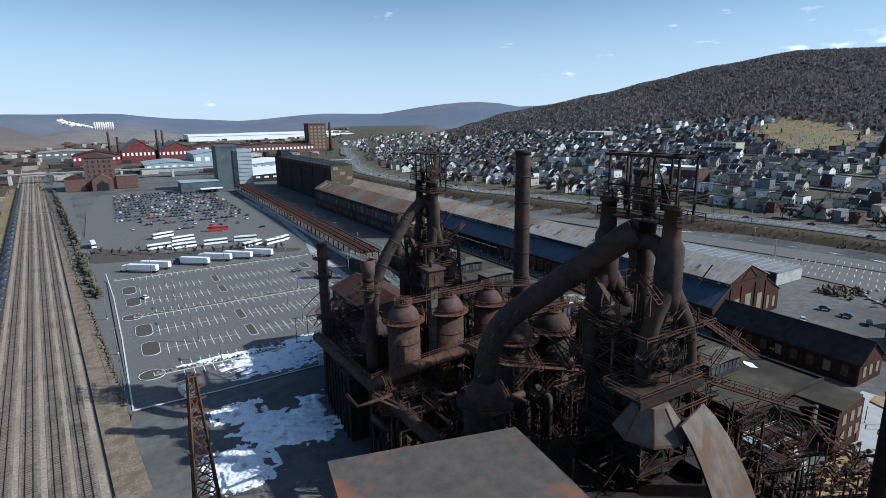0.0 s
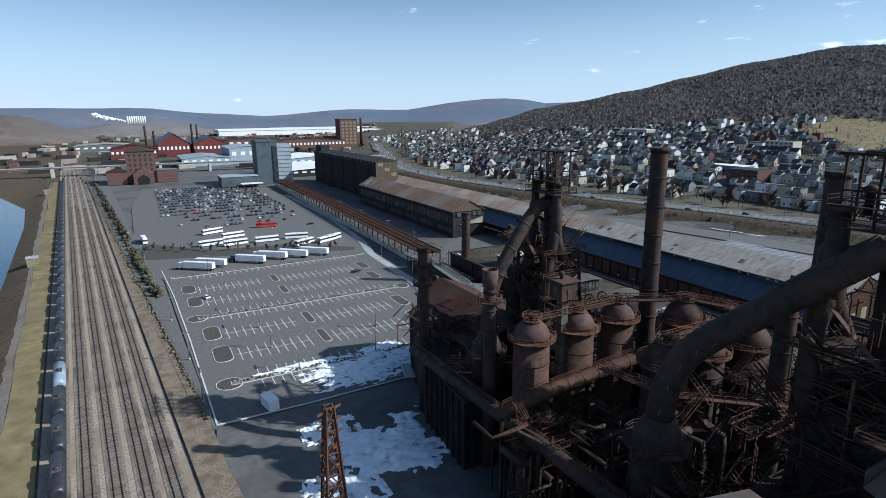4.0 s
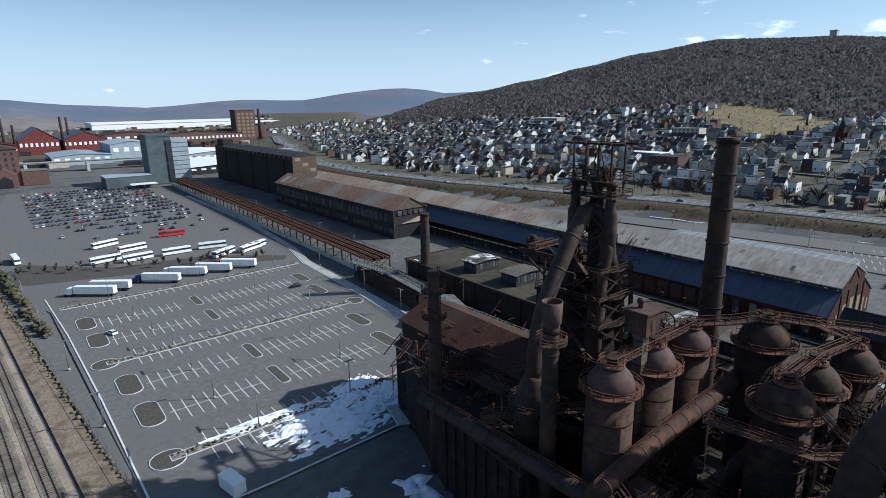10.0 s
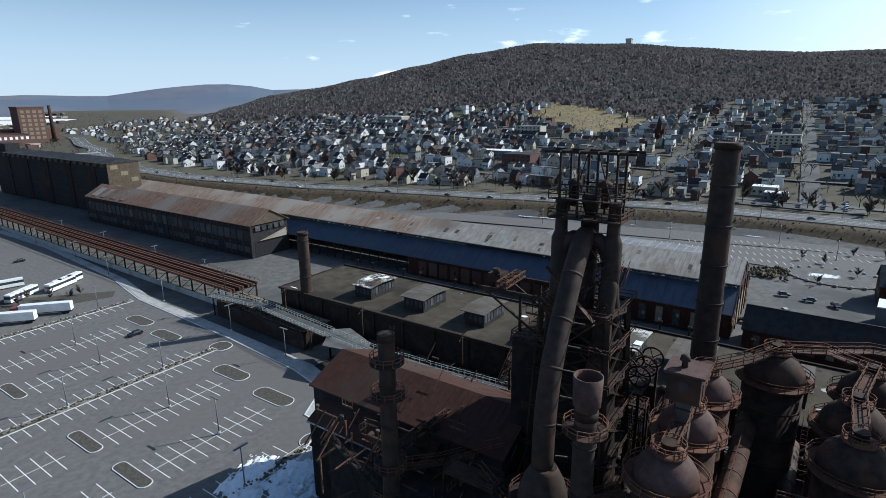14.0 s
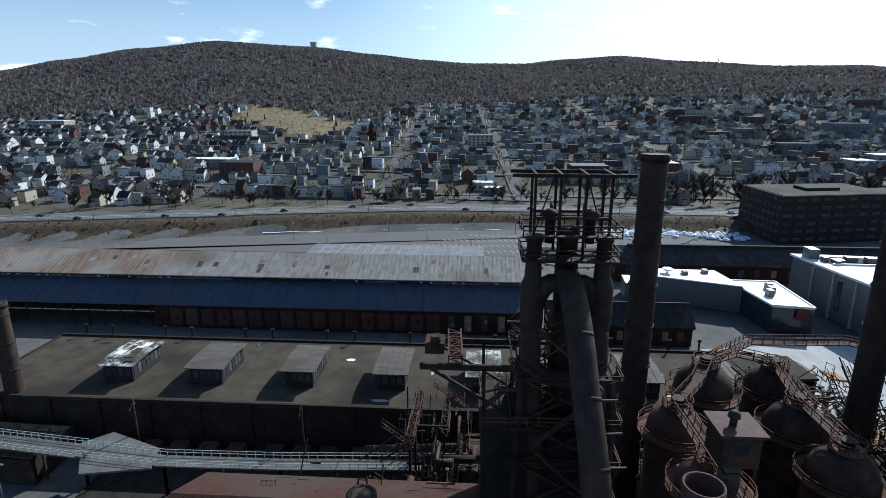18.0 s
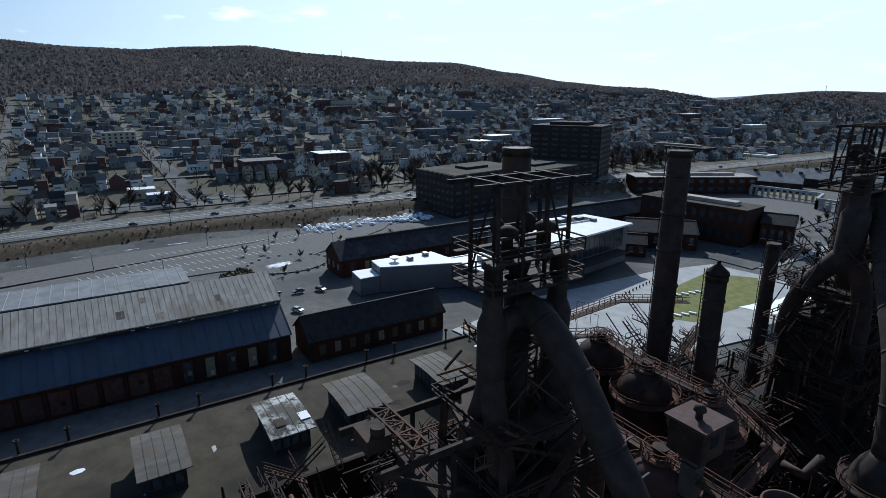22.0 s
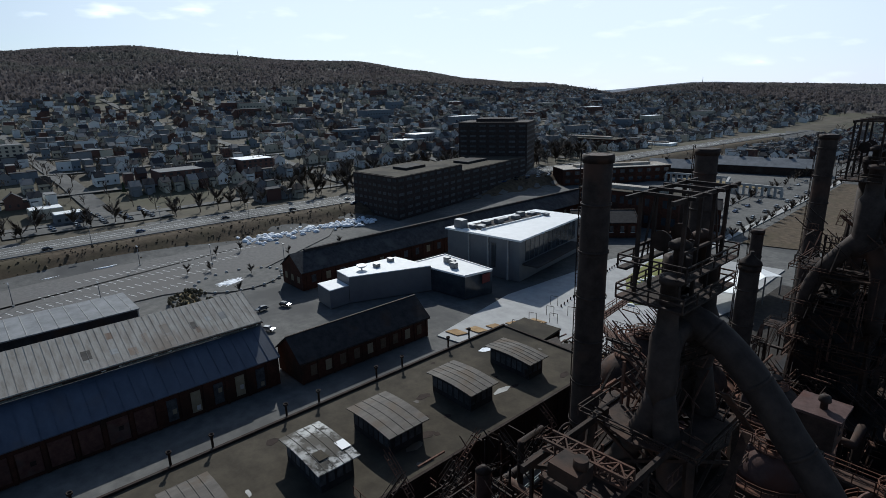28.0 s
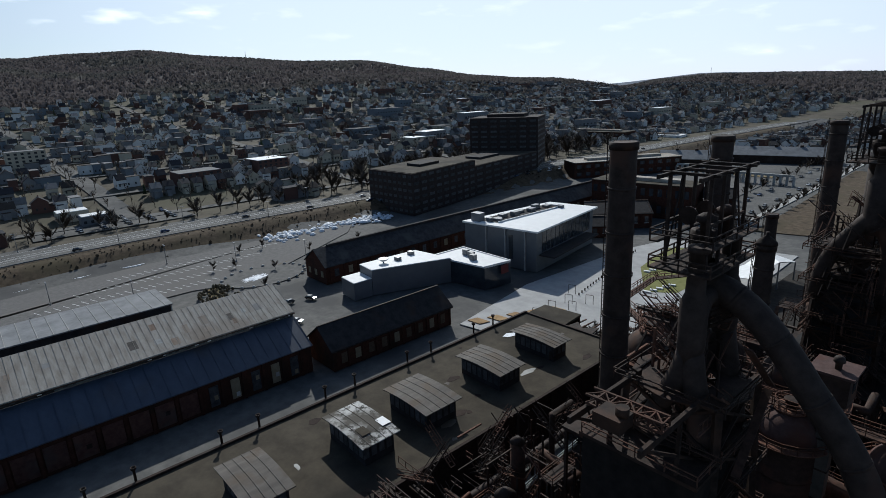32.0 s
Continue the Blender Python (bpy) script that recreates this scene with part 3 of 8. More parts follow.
    for i in range(22):
        y = 114.9 + i * 5.3
        if i < 5:
            # pale panels stand in for light seen through the openings
            part("boarded_window", MB().box(171.6, 171.78, y, y + 2.2, 1.0, 6.3), M_lit if i in (1, 3) else M_dimglass, t)
            part("broken_pane", MB().box(171.55, 171.6, y + 0.3, y + 1.2, 1.4 + (i % 3) * 1.2, 2.6 + (i % 3) * 1.2), M_conc if i % 2 else M_lit, t)
        else:
            part("brick_panel", MB().box(171.66, 171.79, y - 0.5, y + 3.6, 0.8, 6.4), M_brickpanel, t)
            if i % 3 == 0:
                part("patch", MB().box(171.6, 171.66, y + 0.6, y + 1.6, 2 + (i % 4) * 0.7, 3 + (i % 4) * 0.7), M_orewall, t)
    mb = MB()
    for i in range(150):
        y = y0 + i * 3
        mb.bar((171.2, y, 7.9), (180.5, y, 13.7), 0.07)
    tagged(part("roof_seam", mb, M_blue_roof, t), kind="stuff")
    mb = MB()
    for i in range(300):
        y = y0 + i * 1.5
        mb.bar((179.8, y, 15.2), (192, y, 20.5), 0.06)
    tagged(part("ridge_seam", mb, M_pale_roof, t), kind="stuff")
    mb = MB().box(171.8, 172.3, y0 + 0.8, 235, 0, 7.6).box(212, 212.4, y0 + 0.8, y1, 0, 7.6).box(172.4, 212, y1 - 0.4, y1, 0, 13)
    part("wall", mb, M_brick, t)
    mb = MB()
    for i in range(61):
        y = 236 + i * 5.4
        part("column", MB().box(171.9, 172.2, y, y + 0.35, 0, 7.6), M_dark, t)
    mb.box(171.9, 172.2, 236, y1, 5.2, 5.5)
    part("tie_beam", mb, M_dark, t)
    return t


long_shed()


def roof_house():
    t = thing("ore_house", "low wide brick building with a flat tarred roof", "building")
    part("wall", MB().box(108, 138.6, 61, 240, 0, 10.6), M_orewall, t)
    part("roof", MB().box(107.6, 139, 60.6, 240.4, 10.604, 11.0), M_rooftar, t, "flat tarred gravel roof")
    part("parapet", MB().box(107.4, 108.0, 60.4, 240.6, 10.9, 11.35).box(138.6, 139.2, 60.4, 240.6, 10.9, 11.5).box(108, 138.6, 240.1, 240.6, 10.9, 11.35).box(108, 138.6, 60.4, 60.9, 10.9, 11.4), M_orewall, t)
    for i in range(24):
        y = 66 + i * 7.3
        part("vent_pipe", MB().lathe([(0.22, 11), (0.22, 13.6), (0.45, 13.7), (0.5, 14.1), (0.34, 14.1), (0.3, 13.8)], (139.5, y), 10), M_orewall, t) if i % 3 else None
    for i in range(36):
        x, y = rnd.uniform(109, 137), rnd.uniform(64, 236)
        w, d = rnd.uniform(0.3, 1.4), rnd.uniform(0.3, 2.2)
        blob = [(x + w * 1.2 * rnd.uniform(0.5, 1.2) * math.cos(a * 0.9), y + d * 1.2 * rnd.uniform(0.5, 1.2) * math.sin(a * 0.9)) for a in range(7)]
        part("roof_patch", MB().prism(blob, 11.002, 11.03), rnd.choice((M_conc, M_slate, M_orewall, M_orewall, M_snow)), t)
    for i in range(16):
        part("pilaster", MB().box(107.62, 107.98, 66 + i * 11, 67.2 + i * 11, 0, 10.5), M_orewall, t)
    return t


roof_house()
MONITORS = ((205, 213.5), (184.5, 193.5), (164, 172), (143.7, 151.5), (123.5, 131.5), (108.4, 117.6), (89.5, 97.6), (73, 79.5))


def monitor(y0, y1, old):
    x0, x1 = 115.4, 127
    t = thing("roof_monitor", "ventilator house with a low curved metal roof on the tarred roof" if not old else "broken pale ventilator house patched with white sheets", "roof monitor", "roof monitors")
    part("body", MB().box(x0, x1, y0 + 0.9, y1 - 0.9, 11.0, 15.0), M_sheetdark, t)
    for y in (y0 + 0.82, y1 - 0.92):
        for i in range(7):
            part("window", MB().box(x0 + 0.5 + i * 1.6, x0 + 1.7 + i * 1.6, y, y + 0.1, 12.2, 14.4), M_dimglass, t)
    for i in range(4):
        part("window", MB().box(x0 - 0.08, x0 + 0.02, y0 + 1.4 + i * 1.6, y0 + 2.5 + i * 1.6, 12.4, 14.2), M_dimglass, t)
    mb = MB()
    n = 8
    prof = [(x0 - 1 + (x1 - x0 + 2) * i / n, 15.05 + 0.45 * math.sin(math.pi * i / n)) for i in range(n + 1)]
    mb.extrude_y(prof + [(x, z + 0.18) for x, z in reversed(prof)], y0, y1)
    part("roof", mb, M_flake if old else M_slate, t)
    for i in range(1, 5):
        y = y0 + (y1 - y0) * i / 5
        rib = MB()
        for (xa, za), (xb, zb) in zip(prof, prof[1:]):
            rib.bar((xa, y, za + 0.2), (xb, y, zb + 0.2), 0.1, 0.1)
        part("roof_rib", rib, M_slate, t)
    if old:
        for i in range(7 if old == 1 else 2):
            x, y = rnd.uniform(x0, x1 - 3), rnd.uniform(y0, y1 - 2)
            zz = 15.26 + 0.45 * math.sin(math.pi * (x + 1.5 - x0 + 1) / (x1 - x0 + 2))
            part("loose_sheet", MB().box(x, x + 2.6, y, y + 1.8, zz, zz + 0.05), M_white_roof if i % 2 else M_rooftar, t)
    return t


for k, (a, b) in enumerate(MONITORS):
    monitor(a, b, {0: 1, 4: 2}.get(k, 0))


def brick_hall():
    t = thing("brick_hall", "long dark brick workshop with a black roof", "building")
    part("wall", MB().box(167, 180, 64, 107, 0, 6.4), M_brick, t)
    for y in (64, 106.5):
        part("gable_wall", MB().extrude_y([(167, 6.4), (180, 6.4), (173.5, 11.2)], y, y + 0.5), M_brick, t)
    # roof colour darkened for the slope turned from the sun
    part("roof", gable_roof(167, 180, 173.5, 6.4, 11.3, 63.4, 107.6), M_sheetdark, t, "sheet roof blackened for its shaded slope")
    part("ridge_cap", MB().bar((173.5, 63.4, 11.6), (173.5, 107.6, 11.6), 0.5, 0.16), M_dark, t)
    part("gutter", MB().bar((166.3, 63.6, 5.85), (166.3, 107.4, 5.85), 0.22), M_dark, t)
    # the paler panels paint in lit openings
    for i in range(9):
        part("boarded_window", MB().box(166.9, 166.99, 66.6 + i * 4.5, 68.4 + i * 4.5, 1.6, 4.6), M_lit if i % 3 == 1 else M_boardbrown, t)
    for i in range(10):
        part("pilaster", MB().box(166.72, 166.99, 64.2 + i * 4.7, 64.8 + i * 4.7, 0, 5.6), M_brick, t)
    for x in (169.2, 172.8, 176.6):
        part("boarded_window", MB().box(x, x + 1.6, 63.9, 63.99, 1.8, 4.8), M_lit, t)


brick_hall()


def rust_shed():
    t = thing("rusted_shed", "tall dark glazed shed with a rust-red roof", "shed")
    part("wall", MB().box(150, 172, 312, 475.5, 0, 15.6), M_sheetdark, t)
    part("gable_wall", MB().extrude_y([(150, 15.6), (172, 15.6), (161, 21.6)], 311.4, 311.9), M_brown, t, "brown sheeted gable")
    part("roof", gable_roof(150, 172, 161, 15.7, 21.8, 310.8, 475.5), M_rust_roof, t, "rust-streaked sheet roof")
    for i in range(32):
        for z0, z1 in ((2.5, 5.2), (8.0, 12.8)):
            part("glazing", MB().box(149.9, 149.99, 313.2 + i * 5.05, 317.2 + i * 5.05, z0, z1), M_dimglass if (i * 7 + int(z0)) % 5 else M_glass, t)
    for i in range(33):
        part("column", MB().box(149.7, 149.98, 312.2 + i * 5.05, 312.7 + i * 5.05, 0, 15.5), M_rust2, t)
    # black panel paints in the dark inside of an open bay
    part("open_bay", MB().box(152, 170, 311.9, 311.99, 0, 7.5), M_black, t)
    part("sloped_sheet", MB().quad((154, 311.2, 7.6), (170.5, 311.2, 7.6), (170.5, 311.2, 11.5)).quad((170.5, 311.1, 11.5), (170.5, 311.1, 7.6), (154, 311.1, 7.6)), M_pale_roof, t)
    for i in range(5):
        part("gable_glazing", MB().box(152.5 + i * 3.6, 155.2 + i * 3.6, 311.28, 311.38, 12.6, 15.0), M_dimglass, t)
    mb = MB()
    for i in range(108):
        y = 311 + i * 1.52
        mb.bar((149.4, y, 15.7), (161, y, 22.08), 0.07)
    tagged(part("roof_seam", mb, M_rust_roof, t), kind="stuff")
    for i, (y, w) in enumerate(((440, 6), (452, 5), (462, 7), (430, 4))):
        part("pale_sheet", MB().quad((151, y, 16.75), (151, y + w, 16.75), (158, y + w, 20.6), (158, y, 20.6)), M_pale_roof, t)


rust_shed()


def high_house():
    t = thing("high_house", "huge black sheeted building with a toothed cornice", "building")
    x0, x1, y0, y1 = 165.5, 186, 476, 668
    part("wall", MB().box(x0, x1, y0, y1, 0, 34), M_sheetdark, t)
    # sunlight on this end is put into its lighter brown
    part("end_wall", MB().box(x0, x1, y0 - 0.4, y0 - 0.02, 0, 34.6), M_brown, t, "brown sheeted end wall, lightened for sunlight")
    for r in range(4):
        for c in range(3):
            part("end_window", MB().box(x0 + 2 + c * 6.2, x0 + 6.6 + c * 6.2, y0 - 0.5, y0 - 0.42, 17 + r * 4.4, 19.6 + r * 4.4), M_boardbrown if (r + c) % 3 else M_lit, t)
    part("roof", MB().extrude_y([(x0 - 1, 34.004), (x1 + 1, 34.004), ((x0 + x1) / 2, 37)], y0 - 0.8, y1 + 0.5), M_slateroof, t)
    for i in range(20):
        y = y0 + 2 + i * 9.6
        part("cornice_block", MB().box(x0 - 1.1, x0 - 0.1, y, y + 4.5, 31.8, 34.4), M_brown, t)
    for i in range(5):
        part("wall_rib", MB().box(x0 - 0.5, x0 - 0.02, y0 + 16 + i * 36, y0 + 24 + i * 36, 0, 31.6), M_orewall, t)
    for z in (8, 14, 20, 26):
        part("sheet_lap", MB().box(x0 - 0.12, x0 - 0.03, y0, y1, z, z + 0.5), M_dark, t)
    part("roof_house", MB().box(x0 + 2, x0 + 12, y1 - 22, y1 - 2, 34.5, 41), M_sheetdark, t)


high_house()


def white_hall():
    t = thing("arts_center", "grey panelled glass-fronted hall with a white flat roof", "building")
    poly = [(179, 6.5), (214.5, 11.5), (209.5, -40.5), (187, -44)]
    part("wall", MB().prism(poly, 0, 16.2), M_panel, t)
    part("roof", MB().prism([(177.8, 7.5), (215, 12.6), (210, -41.6), (185.6, -45.6)], 16.5, 17.2), M_white_roof, t, "white membrane roof")
    part("soffit", MB().prism(poly, 16.204, 16.496), M_sheetdark, t)
    a, b = Vector((179, 6.5, 0)), Vector((187, -44, 0))
    nrm = Vector((-0.988, -0.157, 0)) * 0.12
    for i in range(12):
        p, q = a.lerp(b, (i + 1.2) / 14), a.lerp(b, (i + 2.05) / 14)
        part("glazing", MB().prism([(p.x, p.y), (q.x, q.y), (q.x + nrm.x, q.y + nrm.y), (p.x + nrm.x, p.y + nrm.y)], 7.5, 15.8), M_glass, t)
    part("canopy", MB().prism([(172, 4), (178.8, 5), (185, -36), (179, -37)], 6.6, 7.2), M_sheetdark, t)
    # no recess is cut: a dark plate paints in its shade
    part("roof_well", MB().prism([(200, 6.0), (211.5, 7.6), (207.5, -35), (198.5, -36)], 17.204, 17.24), M_sheetdark, t, "flat dark plate standing for a sunken plant well")
    part("well_rim", MB().bar((200, 6.0, 17.5), (198.5, -36, 17.5), 0.4, 0.6).bar((198.5, -36, 17.5), (207.5, -35, 17.5), 0.4, 0.6), M_white, t)
    for k in range(7):
        part("plant_unit", MB().box(-1.3, 1.3, -1.8, 1.8, 17.24, 18.2 + (k % 3) * 0.4, at=(204 + (k % 2) * 2.2, 2 - k * 5.6, 0)), M_panel, t)
    for k in range(3):
        part("pilaster", MB().box(-0.25, 0.25, -0.5, 0.5, 0, 16.1, at=(184 + k * 9.5, 7.15 + k * 1.33 + 0.35, 0), rz=0.14), M_conc, t)
    for x, y, w, h in ((210, 8, 2.4, 3.5), (205, 6, 1.2, 1.6), (201, 4, 1.0, 1.4), (198, -34, 1.5, 1.2)):
        part("roof_unit", MB().box(x - w, x + w, y - w * 0.7, y + w * 0.7, 17.1, 17.2 + h), M_panel, t)
    part("corner_window", MB().box(190, 198, 8.2, 8.35, 4, 14, rz=0.0, at=(0, 0, 0)), M_glass, t)
    t = thing("studio_building", "low grey studio building with white roofs and dish", "building")
    poly = [(207.5, 66), (217, 65), (215.5, 39), (196.5, 36.8)]
    part("wall", MB().prism(poly, 0, 9.6), M_panel, t)
    part("roof", MB().prism(poly, 9.604, 9.9), M_white_roof, t)
    part("low_wall", MB().prism([(207.5, 74), (217.5, 73), (217, 65.2), (207.6, 66.2)], 0, 6.5), M_panel, t)
    part("low_roof", MB().prism([(207.5, 74), (217.5, 73), (217, 65.2), (207.6, 66.2)], 6.504, 6.8), M_white_roof, t)
    poly = [(196.3, 36.5), (206, 38), (205.5, 21.5), (178.5, 22.5), (180.5, 34.5)]
    part("glass_wall", MB().prism(poly, 0, 8.4), M_glass, t)
    part("front_roof", MB().prism(poly, 8.404, 9.0), M_white_roof, t)
    for i in range(4):
        p, q = poly[i], poly[i + 1]
        part("parapet", MB().bar((p[0], p[1], 9.15), (q[0], q[1], 9.15), 0.4, 0.35), M_white, t)
    for x, y in ((193, 29), (197, 28), (190, 31), (210, 52), (212, 44)):
        part("roof_unit", MB().box(x - 1.2, x + 1.2, y - 0.9, y + 0.9, 9.0, 11.2), M_panel, t)
    part("dish", MB().lathe([(0.1, 10.4), (1.2, 10.8), (2.0, 11.6), (1.95, 11.7), (0.1, 10.6)], (211, 58), 18, False), M_white, t)
    part("dish_post", MB().lathe([(0.3, 9.8), (0.3, 10.5)], (211, 58), 8), M_panel, t)
    part("sign_panel", MB().box(178.2, 178.4, 24, 28, 5, 8.3), M_red, t, "red sign panel")


white_hall()


def barn():
    t = thing("brick_barn", "long dark brick barn with a dark slate roof", "building")
    part("wall", MB().box(231, 247, -130, 72, 0, 7.4), M_brick, t)
    part("roof", gable_roof(231, 247, 239, 7.4, 13, -130.5, 72.5), M_slateroof, t, "dark worn slate roof")
    part("gable_wall", MB().extrude_y([(231, 7.4), (247, 7.4), (239, 13)], 71.5, 72), M_brick, t)
    # pale windows: the yellow light in them is put into the colour
    for i in range(30):
        part("window", MB().box(230.9, 230.99, 66 - i * 6.5, 68 - i * 6.5, 2.5, 5.5), M_lit if i % 4 == 1 else M_dimglass, t)
        if i < 24:
            part("pilaster", MB().box(230.7, 230.99, 69.6 - i * 6.5, 70.3 - i * 6.5, 0, 6.8), M_brick, t)
    for x in (233, 238, 243):
        part("window", MB().box(x, x + 1.8, 72.0, 72.08, 2.5, 5.0), M_lit, t)
    part("ridge_vent", MB().box(238.3, 239.7, -120, 66, 12.8, 13.9), M_sheetdark, t)


barn()


def office(name, label, poly, z, rows, cols):
    """A flat-roofed brick office with ribbon windows on its sides."""
    t = thing(name, label, "building")
    part("wall", MB().prism(poly, 0, z), M_office, t)
    cx, cy = sum(p[0] for p in poly) / len(poly), sum(p[1] for p in poly) / len(poly)
    part("roof", MB().prism([(lerp(cx, x, 0.97), lerp(cy, y, 0.97)) for x, y in poly], z + 0.004, z + 0.3), M_rooftar, t)
    if rows > 8:
        part("penthouse", MB().prism([(lerp(cx, x, 0.55), lerp(cy, y, 0.55)) for x, y in poly], z + 0.304, z + 3.4), M_office, t)
    else:
        part("roof_plant", MB().prism([(lerp(cx, x, 0.3), lerp(cy, y, 0.3)) for x, y in poly], z + 0.304, z + 1.8), M_sheetdark, t)
    part("parapet", MB().prism(poly, z + 0.002, z + 0.9), M_office, t) if rows > 8 else None
    for i in range(len(poly)):
        a, b = Vector((*poly[i], 0)), Vector((*poly[(i + 1) % len(poly)], 0))
        d = (b - a).normalized()
        o = Vector((d.y, -d.x, 0))
        if o.dot(a - Vector((cx, cy, 0))) < 0:
            o = -o
        for r in range(rows):
            z0 = z * (r + 0.35) / rows
            for c in range(cols):
                p, q = a.lerp(b, (c + 0.18) / cols) + o * 0.06, a.lerp(b, (c + 0.82) / cols) + o * 0.06
                part("window", MB().quad((p.x, p.y, z0), (q.x, q.y, z0), (q.x, q.y, z0 + z * 0.4 / rows), (p.x, p.y, z0 + z * 0.4 / rows)), M_dimglass, t) if o.dot(Vector((45, 160, 0)) - a) > 0 else None
    return t


office("office_block", "dark brick office block with ribbon windows", [(299, -27), (341, -25), (352, -88), (312, -92)], 25.0, 6, 9)
office("office_tower", "tall dark brick office tower over the town", [(336, -188), (386, -160), (404, -192), (354, -220)], 46.0, 11, 7)
office("office_wing", "dark brick wing joining the office blocks", [(313, -93), (360, -89), (372, -160), (330, -180)], 20.5, 5, 8)
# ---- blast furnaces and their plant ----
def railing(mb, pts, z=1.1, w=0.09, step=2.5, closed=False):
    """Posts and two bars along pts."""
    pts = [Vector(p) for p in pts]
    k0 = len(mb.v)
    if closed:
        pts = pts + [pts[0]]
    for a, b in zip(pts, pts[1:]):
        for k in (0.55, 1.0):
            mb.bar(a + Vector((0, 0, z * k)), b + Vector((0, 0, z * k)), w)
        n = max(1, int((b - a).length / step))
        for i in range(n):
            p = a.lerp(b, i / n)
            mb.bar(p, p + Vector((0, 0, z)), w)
    # unrendered loose edges chain the separate bars into one mesh
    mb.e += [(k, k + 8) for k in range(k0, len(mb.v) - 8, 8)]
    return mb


def ring(x, y, z, r, n=16):
    return [(x + r * math.cos(2 * math.pi * i / n), y + r * math.sin(2 * math.pi * i / n), z) for i in range(n)]


def annulus(mb, x, y, z, r0, r1, th=0.15, n=20):
    return mb.lathe([(r0, z - th), (r1, z - th), (r1, z), (r0, z), (r0, z - th)], (x, y), n, False)


def lattice(mb, a, b, w, h, n, t=0.25):
    """A braced box girder from a to b."""
    a, b = Vector(a), Vector(b)
    d = (b - a).normalized()
    s = d.cross(Vector((0, 0, 1)))
    s = (Vector((1, 0, 0)) if s.length < 0.01 else s.normalized()) * (w / 2)
    u = s.cross(d).normalized() * (h / 2)
    c = [s + u, -s + u, -s - u, s - u]
    for o in c:
        mb.bar(a + o, b + o, t)
    for i in range(n):
        p, q = a.lerp(b, i / n), a.lerp(b, (i + 1) / n)
        for k in range(4):
            o, o2 = c[k], c[(k + 1) % 4]
            mb.bar(p + o, p + o2, t * 0.7)
            mb.bar(p + (o if i % 2 else o2), q + (o2 if i % 2 else o), t * 0.6)
    return mb


def ladder(mb, x, y, z0, z1, d=(1, 0)):
    for k in (-0.35, 0.35):
        mb.bar((x + d[1] * k, y + d[0] * k, z0), (x + d[1] * k, y + d[0] * k, z1), 0.1)
    z = z0
    while z < z1:
        mb.bar((x - d[1] * 0.35, y - d[0] * 0.35, z), (x + d[1] * 0.35, y + d[0] * 0.35, z), 0.07)
        z += 0.6
    return mb


def stack(x, y, r, z, label, z0=0, ring_at=()):
    t = thing("chimney_stack", label, "chimney", "chimney stacks", at=(0, 0, 0))
    part("shaft", MB().lathe([(r * 1.3, z0), (r * 1.12, z0 + (z - z0) * 0.35), (r, z - 1.2), (r, z - 0.02)], (x, y), 24), M_pipe, t)
    part("rim", MB().lathe([(r * 0.8, z - 1.0), (r * 1.1, z - 1.0), (r * 1.1, z), (r * 0.8, z), (r * 0.8, z - 1.0)], (x, y), 24, False), M_dark, t)
    mb = MB()
    k = z0 + 4
    while k < z - 2:
        q = lerp(r * 1.3, r, min(1, (k - z0) / (z - z0))) + 0.05
        mb.lathe([(q, k), (q + 0.06, k), (q + 0.06, k + 0.3), (q, k + 0.3)], (x, y), 20, False)
        k += 6.1
    tagged(part("band", mb, M_pipe, t), kind="stuff")
    part("ladder", ladder(MB(), x + r + 0.35, y + 0.2, z0 + 8, z + 0.5, (1, 0)), M_dark, t)
    for k in ring_at:
        q = r * 1.15
        deck = part("platform", annulus(MB(), x, y, k, q - 0.1, q + 1.1), M_dark, t)
        part("railing", railing(MB(), ring(x, y, k, q + 1.05, 12), closed=True), M_orange, deck)
    return t


stack(83.8, 105.8, 1.75, 65.2, "tall soot-brown riveted steel chimney beside the stoves")
stack(85.0, 71.7, 1.75, 63.0, "tall soot-brown steel chimney between the furnaces")
stack(109.9, 229.3, 1.7, 31.2, "short dark steel chimney at the flat roof's end")
stack(80.8, 19.5, 1.75, 62.0, "tall dark steel chimney by the plaza")
t = stack(45.6, 111.4, 1.2, 39.0, "slim open steel vent stack with a flared crown", 0, (36.5,))
part("crown", MB().lathe([(1.22, 37.4), (1.25, 39.4), (1.5, 39.6), (1.62, 43.0), (1.45, 43.0), (1.35, 41.0)], (45.6, 111.4), 18, False), M_dome, t, "flared brown rusted crown")
stack(44.0, 138.2, 1.1, 42.0, "slim dark vent stack with galleries", 0, (38.0, 33.0, 22.0))
stack(89.0, 30.0, 1.3, 41.0, "short dark steel chimney with a cap")
t = stack(76.2, 71.7, 1.5, 45.0, "short stubby steel chimney with a cone cap")
part("cone_cap", MB().lathe([(1.75, 45.0), (1.6, 45.5), (0.3, 46.6), (0.3, 47.2)], (76.2, 71.7), 18), M_dark, t)


